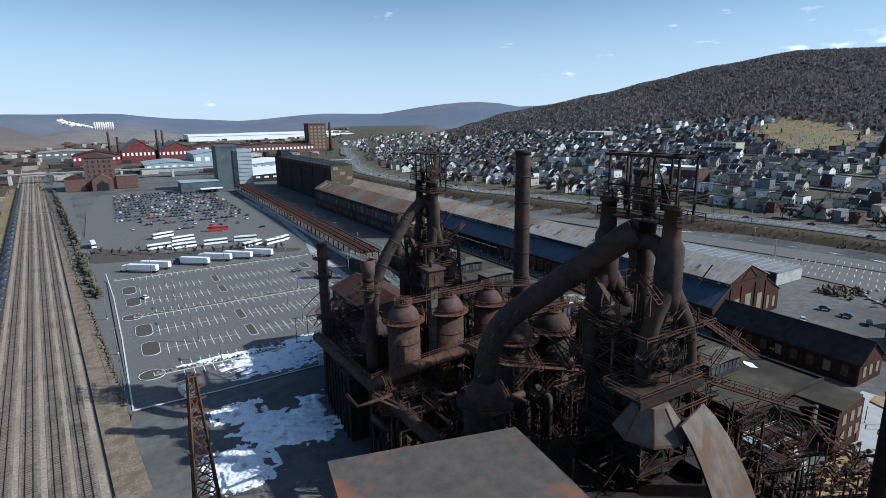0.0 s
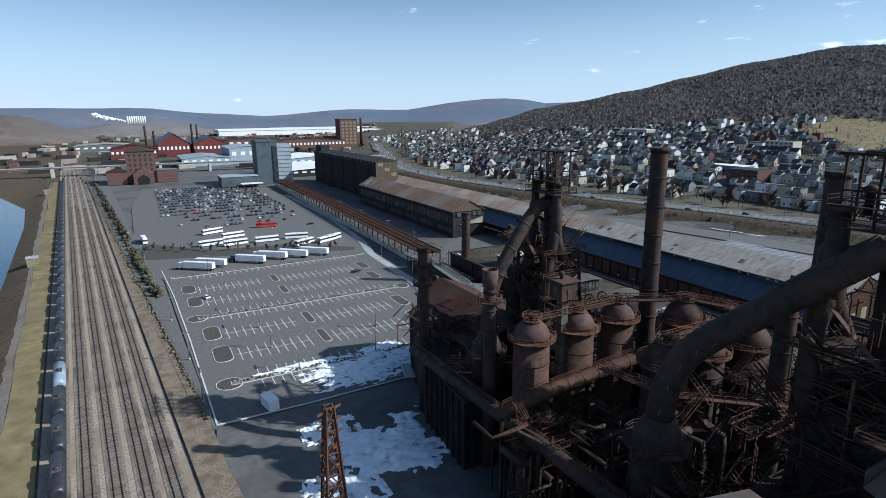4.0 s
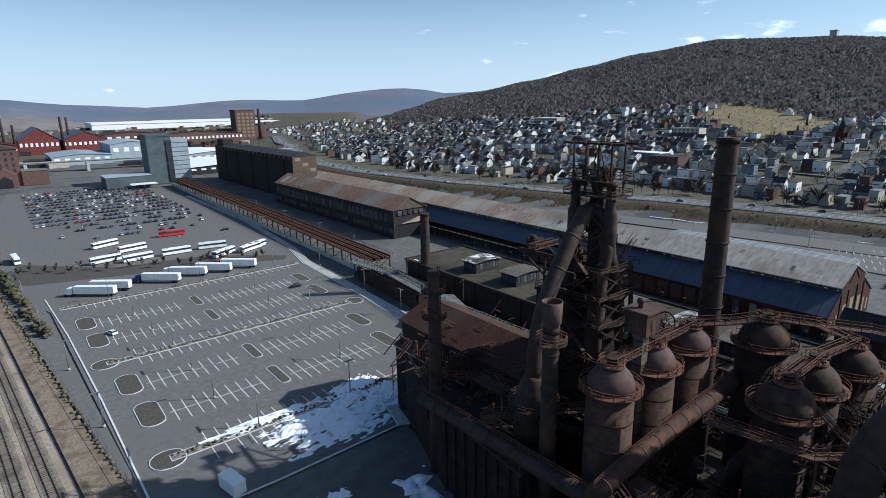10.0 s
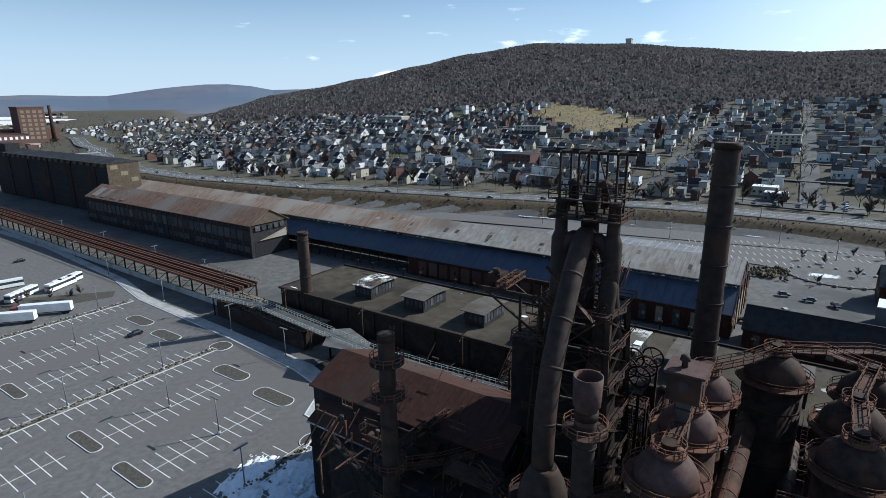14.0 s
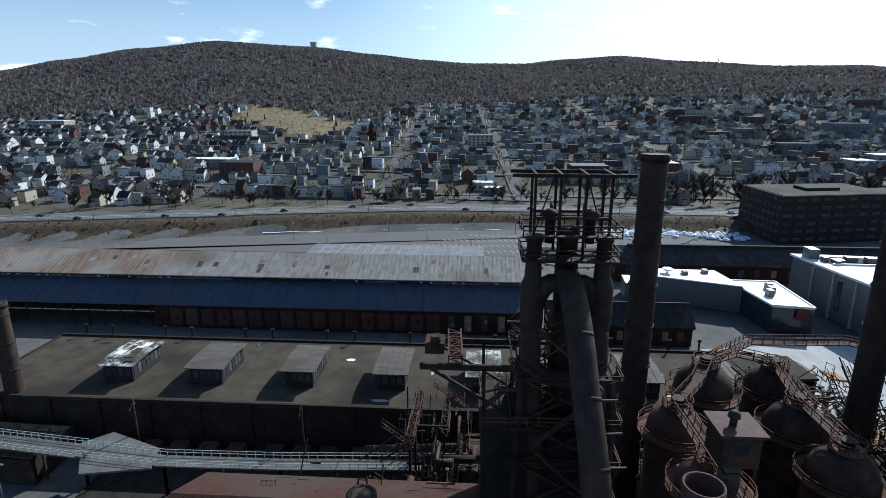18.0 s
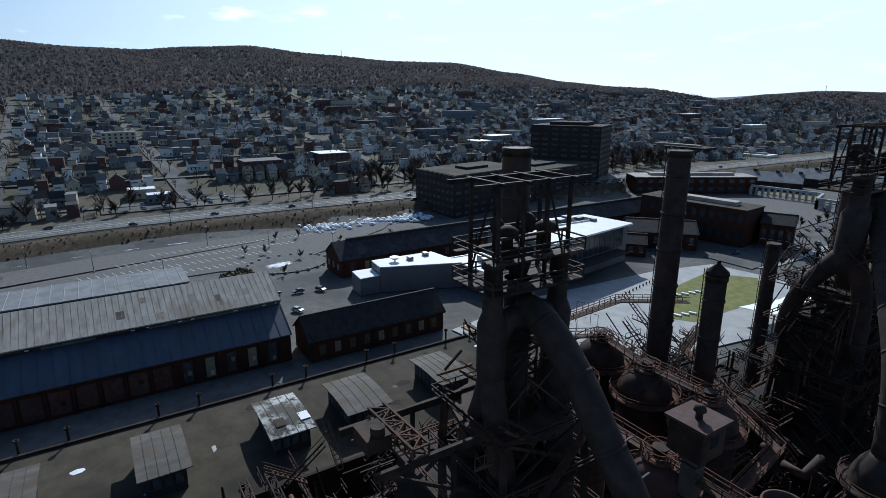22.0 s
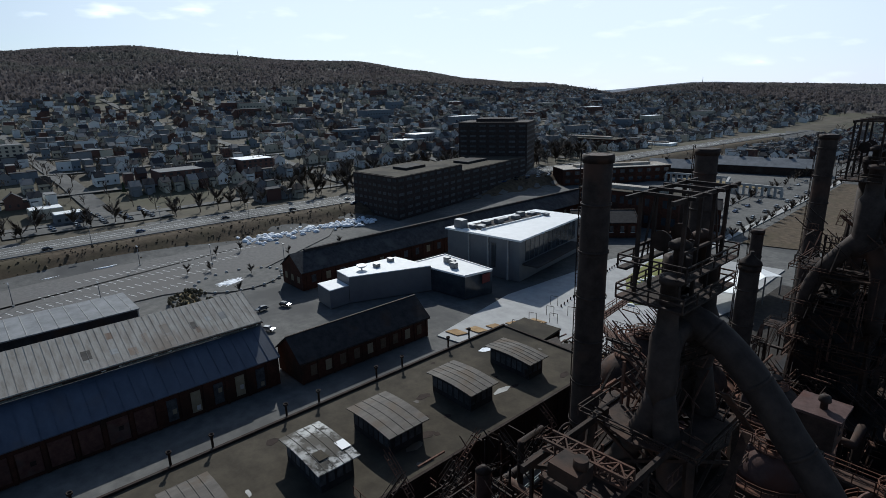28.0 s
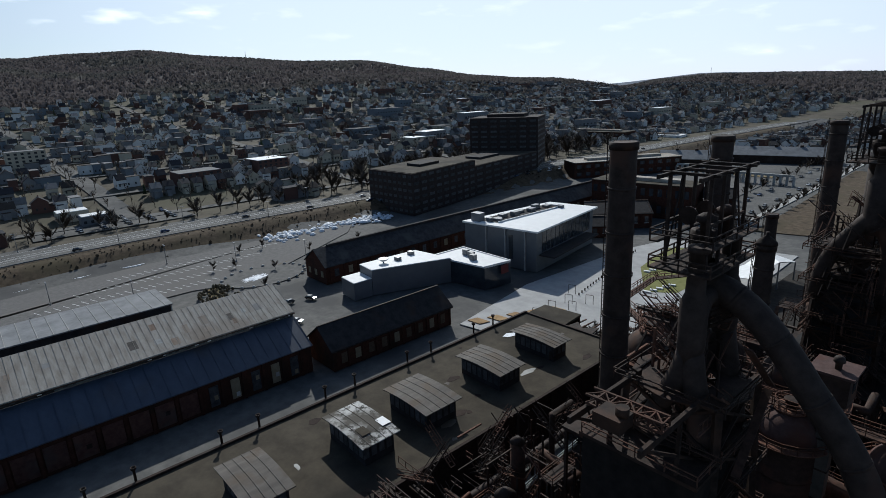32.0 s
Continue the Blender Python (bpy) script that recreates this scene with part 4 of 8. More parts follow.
def stove(x, y, r, z, label="domed cylindrical stove of mauve rusted plate with a railed gallery", dome=None, shell=None):
    t = thing("hot_blast_stove", label, "stove", "hot blast stoves")
    part("shell", MB().lathe([(r + 0.3, 0), (r + 0.3, 1.5), (r, 1.6), (r, z - r * 1.05)], (x, y), 28), shell or M_rust, t, "streaked rusted plate shell")
    part("dome", MB().lathe([(r * math.cos(a), z - r * 1.05 + r * math.sin(a)) for a in [i * math.pi / 2 / 9 for i in range(9)]] + [(0.75, z)], (x, y), 28), dome or M_dome, t, "rusted plate dome")
    part("manhole", MB().lathe([(0.7, z - 0.4), (0.7, z + 0.7), (0.9, z + 0.7), (0.9, z + 0.9)], (x, y), 12), M_dark, t)
    zz = z - r * 1.1
    deck = part("gallery", annulus(MB(), x, y, zz, r - 0.05, r + 1.15), M_orange, t)
    part("railing", railing(MB(), ring(x, y, zz, r + 1.1, 18), closed=True), M_orange, deck, "orange rusted railing")
    deck = part("top_gallery", annulus(MB(), x, y, z - 0.25, 0.9, 1.9), M_orange, t)
    part("railing", railing(MB(), ring(x, y, z - 0.2, 1.85, 12), closed=True), M_orange, deck, "orange rusted railing")
    mb = MB()
    for k in range(1, 7):
        mb.lathe([(r, z * k / 8), (r + 0.07, z * k / 8), (r + 0.07, z * k / 8 + 0.25), (r, z * k / 8 + 0.25)], (x, y), 24, False)
    tagged(part("band", mb, M_rust, t), kind="stuff")
    return t


for sx in (50.0, 61.2, 72.4):
    stove(sx, 103.5, 3.5, 34.6)
stove(83.4, 95.8, 4.1, 35.2, "large dark domed stove with a railed gallery", M_blackdome, M_dark)
for sx, sy, sz in ((66.5, 86.0, 33.2), (76.5, 86.0, 33.2), (87.0, 84.0, 33.4)):
    stove(sx, sy, 3.9, sz, "dark domed stove beside the second furnace", M_blackdome, M_dark)


def gantry(t, x, y, z0, z1, ax, ay, over=2.4):
    """Open hoist frame over the furnace top: posts, beams, rails."""
    for dx in (-ax, ax):
        for k in range(4):
            dy = -ay + 2 * ay * k / 3
            part("post", MB().bar((x + dx, y + dy, z0), (x + dx, y + dy, z1), 0.28), M_dark, t)
        part("beam", MB().bar((x + dx, y - ay - over, z1), (x + dx, y + ay + over, z1), 0.24, 0.36), M_dark, t)
        part("beam", MB().bar((x + dx, y - ay, z0 + (z1 - z0) * 0.5), (x + dx, y + ay, z0 + (z1 - z0) * 0.5), 0.22), M_dark, t)
    for k in range(4):
        dy = -ay + 2 * ay * k / 3
        part("cross_beam", MB().bar((x - ax - over * 0.3, y + dy, z1 + 0.1), (x + ax + over * 0.3, y + dy, z1 + 0.1), 0.26), M_dark, t)
    part("brace", MB().bar((x - ax, y - ay, z0 + 0.5), (x - ax, y - ay / 3, z1), 0.14), M_dark, t)
    part("brace", MB().bar((x + ax, y + ay, z0 + 0.5), (x + ax, y + ay / 3, z1), 0.14), M_dark, t)


def furnace(x, y, top, ax, ay, rr, dc, label, lean=0.0, over=0.4, spread=3.2, foot=24):
    """rr: radius of the gas pipes; dc: control points of the downcomer; the hoist frame spans 2 ax by 2 ay."""
    t = thing("blast_furnace", label, "blast furnace", "blast furnaces")
    H = top - 8.8
    part("shaft", MB().lathe([(6.2, 3), (6.2, 10), (5.2, 11), (5.9, 15), (5.9, 17), (4.0, 31), (3.2, 35), (1.6, 38), (1.25, 41), (1.25, H)], (x, y), 24), M_dark, t, "dark riveted furnace shell")
    part("hearth", MB().lathe([(8, 0), (8, 3), (6.2, 3.4)], (x, y), 24), M_dark, t)
    part("bustle_pipe", MB().tube([(x + 8 * math.cos(2 * math.pi * i / 24), y + 8 * math.sin(2 * math.pi * i / 24), 13) for i in range(25)], 0.9, 10, False), M_pipe, t)
    for sx in (-6.5, 6.5):
        for sy in (-6.5, 6.5):
            part("column", MB().bar((x + sx, y + sy, 0), (x + sx * 0.72, y + sy * 0.72, 43), 0.7), M_dark, t)
    for k, z in enumerate((8, 15, 21, 27, 33, 38, 43)):
        f = lerp(1, 0.72, z / 43) * 6.5
        mb = annulus(MB(), x, y, z, f - 2.2, f + 1.3, 0.2, 12)
        deck = part("platform", mb, M_dark, t)
        part("railing", railing(MB(), [(x - f - 1, y - f - 1, z), (x + f + 1, y - f - 1, z), (x + f + 1, y + f + 1, z), (x - f - 1, y + f + 1, z)], closed=True, w=0.11), M_rust if k % 2 else M_dark, deck)
    mb = MB()
    zs = (0, 8, 15, 21, 27, 33, 38, 43)
    for z0, z1 in zip(zs, zs[1:]):
        f0, f1 = lerp(1, 0.72, z0 / 43) * 6.5, lerp(1, 0.72, z1 / 43) * 6.5
        c0 = [(x - f0, y - f0, z0), (x + f0, y - f0, z0), (x + f0, y + f0, z0), (x - f0, y + f0, z0)]
        c1 = [(x - f1, y - f1, z1), (x + f1, y - f1, z1), (x + f1, y + f1, z1), (x - f1, y + f1, z1)]
        for i in range(4):
            j = (i + 1) % 4
            mb.bar(c0[i], c1[j], 0.28)
            mb.bar(c0[j], c1[i], 0.28)
            mb.bar(c1[i], c1[j], 0.4)
    tagged(part("bracing", mb, M_dark, t, "crossed steel bracing"), kind="stuff")
    # added black fill that stands for the dark mass inside the frame
    part("core_cladding", MB().lathe([(6.0, 0), (6.0, 18), (5.2, 30), (3.6, 38)], (x, y), 8), M_shadeblack, t, "black casing that fills the frame")
    mb = MB()
    pts = curve_pts(*dc[1], 12)
    for i in range(1, 12, 2):
        d2 = (pts[i + 1] - pts[i - 1]).normalized() if i < 12 else Vector((0, 0, 1))
        o = d2.cross(Vector((0, 0, 1))).normalized()
        part("peg", MB().bar(pts[i] - o * (rr + 1.7), pts[i] - o * (rr + 0.2), 0.14), M_slate, t)
    # offtakes rise in pairs, join to two uptakes and the downcomer
    d = ay * 0.95
    for s in (-1, 1):
        for q in (-1, 1):
            pts = curve_pts((x + q * (spread - 1), y + s * d * 0.85, foot), (x + q * (spread - 1), y + s * d * 0.95, foot + 8), (x + lean + q * 3.4, y + s * d, 45.5), (x + lean, y + s * d, 49.5), 12) if spread > 4 else curve_pts((x + q * spread, y + s * d * 0.8, foot), (x + q * (spread + 0.2), y + s * d, 44), (x + lean + q * 1.2, y + s * d, 40), (x + lean, y + s * d, 48.2), 12)
            part("offtake", MB().tube(pts, ([rr * 1.2] * 4 + [rr * 1.1, rr * 1.0, rr * 0.95] + [rr * 0.88] * 6 if spread < 4 else [rr * 0.7] * 9 + [rr * 0.74, rr * 0.8, rr * 0.86, rr * 0.9]), 16), M_pipe, t)
        part("uptake", MB().lathe([(rr * 0.85, 46.5), (rr, 48.5), (rr, H - 3.2), (rr * 0.7, H - 2.2), (rr * 0.6, H + 1.8), (rr * 0.75, H + 1.8), (rr * 0.75, H + 2.4)], (x + lean, y + s * d), 18), M_pipe, t, "soot-brown gas uptake")
        pts = curve_pts((x + lean, y + s * d, H - 6.5), (x + lean, y + s * d * 0.75, H - 3.0), (x + lean, y + s * d * 0.5, H - 2.2), (x + lean - 0.2, y, H - 3.6), 8)
        part("cross_over", MB().tube(pts, rr * (0.8 if spread < 4 else 0.62), 16), M_pipe, t)
    part("downcomer", MB().tube(curve_pts(*dc[0], 10)[:-1] + curve_pts(*dc[1], 12), rr * 1.06, 20), M_pipe, t, "huge sloping soot-brown gas downcomer")
    mb = MB()
    pts = curve_pts(*dc[0], 10)[:-1] + curve_pts(*dc[1], 12)
    for i in range(3, len(pts) - 1, 4):
        dd = (pts[i + 1] - pts[i - 1]).normalized() * 0.18
        mb.tube([pts[i] - dd, pts[i] + dd], rr * 1.06 + 0.03, 20)
    tagged(part("flange", mb, M_pipe, t), kind="stuff")
    # charging platform
    mb = MB().box(x - ax - 1.1, x + ax + 1.1, y - ay - 1.2, y + ay + 1.2, H - 0.2, H)
    part("top_platform", mb, M_dark, t)
    for zz in (H, H + 2.6):
        part("railing", railing(MB(), [(x - ax - 1.05, y - ay - 1.15, zz), (x + ax + 1.05, y - ay - 1.15, zz), (x + ax + 1.05, y + ay + 1.15, zz), (x - ax - 1.05, y + ay + 1.15, zz)], closed=True, w=0.12), M_dark, t)
    for s in (-1, 1):
        part("upper_walkway", MB().box(-0.45, 0.45, -ay - 1.2, ay + 1.2, H + 2.45, H + 2.6, at=(x + s * (ax + 0.65), y, 0)), M_dark, t)
    part("receiving_hopper", MB().lathe([(0.7, H), (1.3, H + 2.0), (1.3, H + 3.0), (0.9, H + 3.1)], (x, y), 12), M_dark, t)
    for s in (-1, 1):
        part("bleeder_valve", MB().lathe([(0.5, H + 1.5), (0.5, H + 4.2), (0.95, H + 4.4), (0.95, H + 4.8), (0.3, H + 5.2)], (x - ax * 0.5, y + s * ay * 0.55), 12), M_dark, t)
    gantry(t, x, y, H, top, ax, ay, over)
    part("sheave_wheel", MB().tube([(x + 0.9, y - 1.9, H + 4.6), (x + 0.9, y - 1.7, H + 4.6)], 0.9, 16), M_dark, t)
    part("sheave_wheel", MB().tube([(x + 0.9, y + 1.7, H + 4.6), (x + 0.9, y + 1.9, H + 4.6)], 0.9, 16), M_dark, t)
    mb = MB()
    for k in range(5):
        z = 15 + 7 * k
        mb.bar((x - 6.4, y - 3.5 + (k % 2) * 7, z), (x - 6.2, y + 3.5 - (k % 2) * 7, z + 6.5), 0.8, 0.12)
    part("stair", mb, M_rust, t)
    return t


winch = thing("winch_wheels", "row of dark rope wheels on a winch deck", "winch")
part("deck", MB().box(72, 84, 112, 118, 27.6, 28.0), M_dark, winch)
for k in range(5):
    c, n = Vector((74 + k * 2.0, 113 + (k % 2) * 2.6, 29.9)), 20
    rim = [c + Vector((0, 1.7 * math.cos(2 * math.pi * i / n), 1.7 * math.sin(2 * math.pi * i / n))) for i in range(n + 1)]
    wheel = part("wheel", MB().tube(rim, 0.16, 6, False), M_dark, winch)
    mb = MB()
    for i in range(0, n, 4):
        mb.bar(c, rim[i], 0.14)
    part("spoke", mb, M_dark, wheel)
for x, y in ((72.5, 112.5), (83.5, 112.5), (72.5, 117.5), (83.5, 117.5)):
    part("leg", MB().bar((x, y, 0), (x, y, 27.6), 0.4), M_dark, winch)


def dust_catcher(x, y, r, z0, z1, label):
    t = thing("dust_catcher", label, "dust catcher", "dust catchers")
    part("vessel", MB().lathe([(1.0, 3), (r, 9), (r, z0), (r * 0.95, z0 + (z1 - z0) * 0.3), (r * 0.8, z0 + (z1 - z0) * 0.62), (r * 0.58, z1 - 0.5), (r * 0.5, z1)], (x, y), 26), M_pipe, t)
    for k in range(6):
        a = 2 * math.pi * k / 6
        part("leg", MB().bar((x + r * math.cos(a), y + r * math.sin(a), 0), (x + r * math.cos(a), y + r * math.sin(a), 12), 0.6), M_dark, t)
    deck = part("gallery", annulus(MB(), x, y, z0, r - 0.1, r + 1.2), M_dark, t)
    part("railing", railing(MB(), ring(x, y, z0, r + 1.1, 16), closed=True), M_rust, deck)
    return t


furnace(66.5, 119.6, 64.6, 1.9, 3.9, 1.3,
        (((65.5, 119.6, 53.4), (63, 119.4, 53.5), (59.5, 119.0, 50), (56.5, 118.8, 45.5)), ((56.5, 118.8, 45.5), (52.5, 118.4, 40.5), (49.4, 118.0, 36.5), (48.9, 117.6, 26.5))),
        "towering rusted blast furnace with an open hoist frame", -1.2, 2.4)
hoist = thing("hoist_house", "black hoist house with an overhead lattice crane bridge", "hoist house")
part("wall", MB().box(61.5, 73.5, 123.6, 128.6, 0, 37), M_shadeblack, hoist)
part("roof", MB().box(61.2, 73.8, 123.4, 128.9, 37.004, 37.4), M_dark, hoist)
part("railing", railing(MB(), [(61.3, 123.6, 37.4), (73.6, 123.6, 37.4), (73.6, 128.7, 37.4), (61.3, 128.7, 37.4)], closed=True, w=0.11), M_rust2, hoist)
part("crane_girder", lattice(MB(), (63.2, 131.6, 44.4), (70.6, 132.0, 44.4), 1.5, 0.9, 6, 0.2), M_rust, hoist, "rusted lattice girder")
for x in (63.4, 70.4):
    part("runway_beam", MB().bar((x, 123, 43.4), (x, 135.6, 43.4), 0.35, 0.7), M_dark, hoist)
    part("strut", MB().bar((x, 125, 37.4), (x, 134.5, 43.2), 0.3).bar((x, 128.4, 37.4), (x, 128.4, 43.2), 0.35), M_dark, hoist)
part("trolley", MB().box(65.5, 68.2, 133.0, 135.2, 43.9, 45.2).tube([(66, 134, 45.1), (66, 134, 46.0)], 0.6, 10), M_dark, hoist)
furnace(66, 54.8, 67.2, 1.9, 5.9, 1.85,
        (((63.4, 54.6, 56.6), (61.0, 58.0, 53.6), (58.5, 61.6, 49.8), (56.0, 65.3, 46.0)), ((56.0, 65.3, 46.0), (53.0, 69.6, 41.6), (50.6, 73.2, 39.6), (50.4, 73.5, 28.6))),
        "towering soot-black blast furnace with thick gas pipes", -2.0, 1.0, 6.0, 34)
# block added to give the dark mass at the throat
top_works = thing("charging_house", "black block with galleries filling the furnace throat", "furnace house")
part("wall", MB().box(61.5, 71, 50.0, 59.6, 19, 36), M_sheetdark, top_works)
part("roof", MB().box(61.2, 71.3, 49.7, 59.9, 36.004, 36.4), M_dark, top_works)
for z in (30, 36.4, 42.5):
    part("gallery", annulus(MB(), 66, 54.8, z, 5.2, 7.4, 0.2, 12), M_dark, top_works)
    part("railing", railing(MB(), [(58.6, 47.6, z), (73.4, 47.6, z), (73.4, 62.0, z), (58.6, 62.0, z)], closed=True, w=0.12), M_rust2, top_works)
furnace(70, 13, 62.5, 1.3, 2.2, 1.3,
        (((69, 12, 51.5), (66, 9, 51.5), (63, 5, 47), (61, 1, 43)), ((61, 1, 43), (59, -3, 38), (58, -5, 34), (58, -6, 26))),
        "black blast furnace standing between larger ones", -1.0)
furnace(66, -4, 66.0, 1.1, 1.8, 1.6,
        (((66, -4.5, 55), (64.5, -9, 55.5), (61, -13, 51), (58.5, -16, 46)), ((58.5, -16, 46), (55, -20, 40), (53, -22, 37), (53, -23, 26))),
        "distant black blast furnace with bent gas pipes", -2.0)
dust_catcher(48.9, 117.4, 3.2, 22.5, 27.5, "rust-brown dust catcher under the gas downcomer")
dust_catcher(50.4, 73.5, 3.7, 25.0, 29.4, "broad soot-brown dust catcher under a thick downcomer")
dust_catcher(53, -23, 5.0, 21.0, 27.0, "dark dust catcher of a farther furnace")


def box_tower():
    t = thing("hoist_tower", "narrow grey steel lift tower with a mauve-roofed cabin", "tower")
    part("shaft", MB().box(56.6, 58.2, 102.8, 104.4, 0, 37.4), M_slate, t)
    for z in range(4, 37, 4):
        part("shaft_band", MB().box(56.5, 58.3, 102.7, 104.5, z, z + 0.18), M_dark, t)
    part("cabin", MB().box(55.6, 59.3, 101.8, 105.5, 37.4, 40.9), M_blackdome, t)
    part("roof", MB().box(55.2, 59.7, 101.4, 105.9, 40.904, 41.2), M_dome, t, "mauve-red flat roof")
    part("vent", MB().lathe([(0.35, 41.1), (0.35, 41.9), (0.62, 42.1), (0.5, 42.6), (0.2, 42.8)], (57.2, 104), 12), M_pipe, t)
    part("window", MB().box(55.52, 55.596, 103, 104.2, 38.8, 40.0), M_glass, t)
    part("door", MB().box(57, 58, 101.72, 101.796, 37.5, 39.6), M_rust, t)


box_tower()


def main_pipe(name, label, pts, r, material, rail=True):
    t = thing(name, label, "pipe", "pipework")
    part("pipe", MB().tube(pts, r, 18), material, t)
    mb = MB()
    v = [Vector(p) for p in pts]
    for a, b in zip(v, v[1:]):
        n = max(1, int((b - a).length / 3.2))
        dd = (b - a).normalized() * 0.12
        for i in range(n):
            p = a.lerp(b, (i + 0.5) / n)
            mb.tube([p - dd, p + dd], r + 0.05, 16)
    tagged(part("flange", mb, material, t), kind="stuff")
    if rail:
        o = Vector((0, 0, r + 0.02))
        part("railing", railing(MB(), [p + o for p in v], 1.0, 0.09, 2.0), M_orange, t)
    for p in v[::2]:
        if p.z - r > 2:
            part("trestle_leg", MB().bar((p.x, p.y, 0), (p.x, p.y, p.z - r + 0.1), 0.6), M_dark, t)
    return t


main_pipe("hot_blast_main", "thick rust-red hot blast main with a railed walkway", [(40, 98.5, 20), (49, 98.5, 21.5), (60, 98.4, 22.5), (72, 98.2, 23.5), (84, 98, 24.5)], 1.35, M_rust)
main_pipe("gas_main", "thick dark gas main below the stoves", [(46, 92, 14), (60, 92, 15), (78, 92, 15.5), (92, 92, 15.5)], 1.2, M_pipe, False)
main_pipe("gas_main", "thick dark gas main along the furnaces", [(44, 60, 17), (43, 85, 17), (42, 112, 17), (42, 140, 16)], 1.3, M_pipe)
main_pipe("cold_blast_pipe", "brown air pipe beside the ore house", [(99, 62, 9), (99, 95, 9), (99, 128, 9), (98, 150, 8)], 0.8, M_pipe, False)


def walkway(pts, w=1.6, material=None, label="orange rusted steel walkway with railings"):
    t = thing("walkway", label, "walkway", "walkways")
    mb, r1 = MB(), []
    v = [Vector(p) for p in pts]
    for i, p in enumerate(v):
        d = (v[min(i + 1, len(v) - 1)] - v[max(i - 1, 0)]).normalized()
        s = d.cross(Vector((0, 0, 1))).normalized() * (w / 2)
        r1.append((p + s, p - s))
    for (a, b), (c, d) in zip(r1, r1[1:]):
        k = len(mb.v)
        lo = Vector((0, 0, 0.18))
        mb.v += [tuple(q) for q in (a, b, d, c, a - lo, b - lo, d - lo, c - lo)]
        for q in ((0, 1, 2, 3), (7, 6, 5, 4), (0, 4, 5, 1), (2, 6, 7, 3), (1, 5, 6, 2), (3, 7, 4, 0)):
            mb.face([k + i for i in q])
    part("deck", mb, M_rust, t)
    for side in (0, 1):
        part("railing", railing(MB(), [q[side] for q in r1], 1.1, 0.1, 1.8), material or M_orange, t)
    return t


walkway([(72.4, 103.5, 34.6), (78, 99, 34.8), (83.4, 95.8, 35.2)])
walkway([(83.4, 95.8, 35.2), (88, 90, 34.5), (87, 84, 33.6), (76.5, 86, 33.4), (66.5, 86, 33.4)])
walkway([(50, 103.5, 34.4), (61.2, 103.5, 34.4), (72.4, 103.5, 34.4)])
walkway([(83.4, 95.8, 35.0), (96, 84, 33), (99, 66, 32), (93, 52, 31)])
walkway([(58, 93, 27), (60, 80, 27), (72, 72, 26), (86, 62, 26), (93, 44, 25)])
walkway([(43, 124, 19), (47, 119, 20), (58, 110, 21)])
walkway([(47, 142, 18), (53, 136, 18), (58, 128, 21)])
walkway([(41, 96, 15), (44, 90, 16), (50, 88, 18)])


def clutter(x0, x1, y0, y1, z0, z1, n, seed):
    """Pipe bends, tanks, trusses and platforms of the furnace plant."""
    r = random.Random(seed)
    for k in range(n):
        x, y, z = r.uniform(x0, x1), r.uniform(y0, y1), r.uniform(z0, z1)
        kind = r.choice("pppptbgtb")
        if kind == "p":
            t = thing("pipe_run", "bent rusted service pipe among the furnace plant", "pipe", "pipework")
            a = Vector((x, y, z))
            if r.random() < 0.5:
                b, c = a + Vector((r.uniform(-9, 9), 0, r.uniform(-1, 1))), Vector((0, r.uniform(-8, 8), 0))
            else:
                b, c = a + Vector((0, r.uniform(-10, 10), r.uniform(-1, 1))), Vector((r.uniform(-7, 7), 0, 0))
            rad = r.choice((0.25, 0.35, 0.5, 0.7))
            part("pipe", MB().tube([(a.x, a.y, 0)] + [a - Vector((0, 0, rad * 1.5)), a, b, b + c], rad, 10), r.choice((M_pipe, M_rust, M_dark)), t)
        elif kind == "t":
            t = thing("lattice_girder", "rusted lattice girder on posts", "girder", "girders")
            L = r.uniform(6, 13)
            a, b = ((x, y, z), (x + L, y, z)) if r.random() < 0.5 else ((x, y, z), (x, y + L, z))
            part("girder", lattice(MB(), a, b, 1.1, 1.4, 6, 0.16), r.choice((M_dark, M_rust, M_dark)), t)
            for q in (a, b):
                part("post", MB().bar((q[0], q[1], 0), q, 0.4), M_dark, t)
        elif kind == "b":
            t = thing("work_platform", "railed steel working platform on posts", "platform", "platforms")
            w, L = r.uniform(2, 5), r.uniform(3, 8)
            deck = part("deck", MB().box(x, x + w, y, y + L, z - 0.2, z), M_dark, t)
            part("railing", railing(MB(), [(x, y, z), (x + w, y, z), (x + w, y + L, z), (x, y + L, z)], closed=True, w=0.1), r.choice((M_rust, M_orange, M_dark)), deck)
            for q in ((x, y), (x + w, y), (x + w, y + L), (x, y + L)):
                part("post", MB().bar((q[0], q[1], 0), (q[0], q[1], z - 0.1), 0.3), M_dark, t)
            if r.random() < 0.6:
                part("stair", MB().bar((x + w, y + L, z), (x + w + 0.2, y + L + z * 0.5, max(0, z - z * 0.6)), 0.9, 0.15), M_rust, t)
        else:
            t = thing("process_tank", "rusted cylindrical tank with a cone top", "tank", "tanks")
            rr = r.uniform(0.9, 2.0)
            part("shell", MB().lathe([(rr, 0), (rr, z * 0.8)], (x, y), 18), r.choice((M_pipe, M_rust)), t)
            part("cone", MB().lathe([(rr * 1.05, z * 0.8), (0.3, z * 0.8 + rr * 0.8)], (x, y), 18), M_pipe, t)
    return


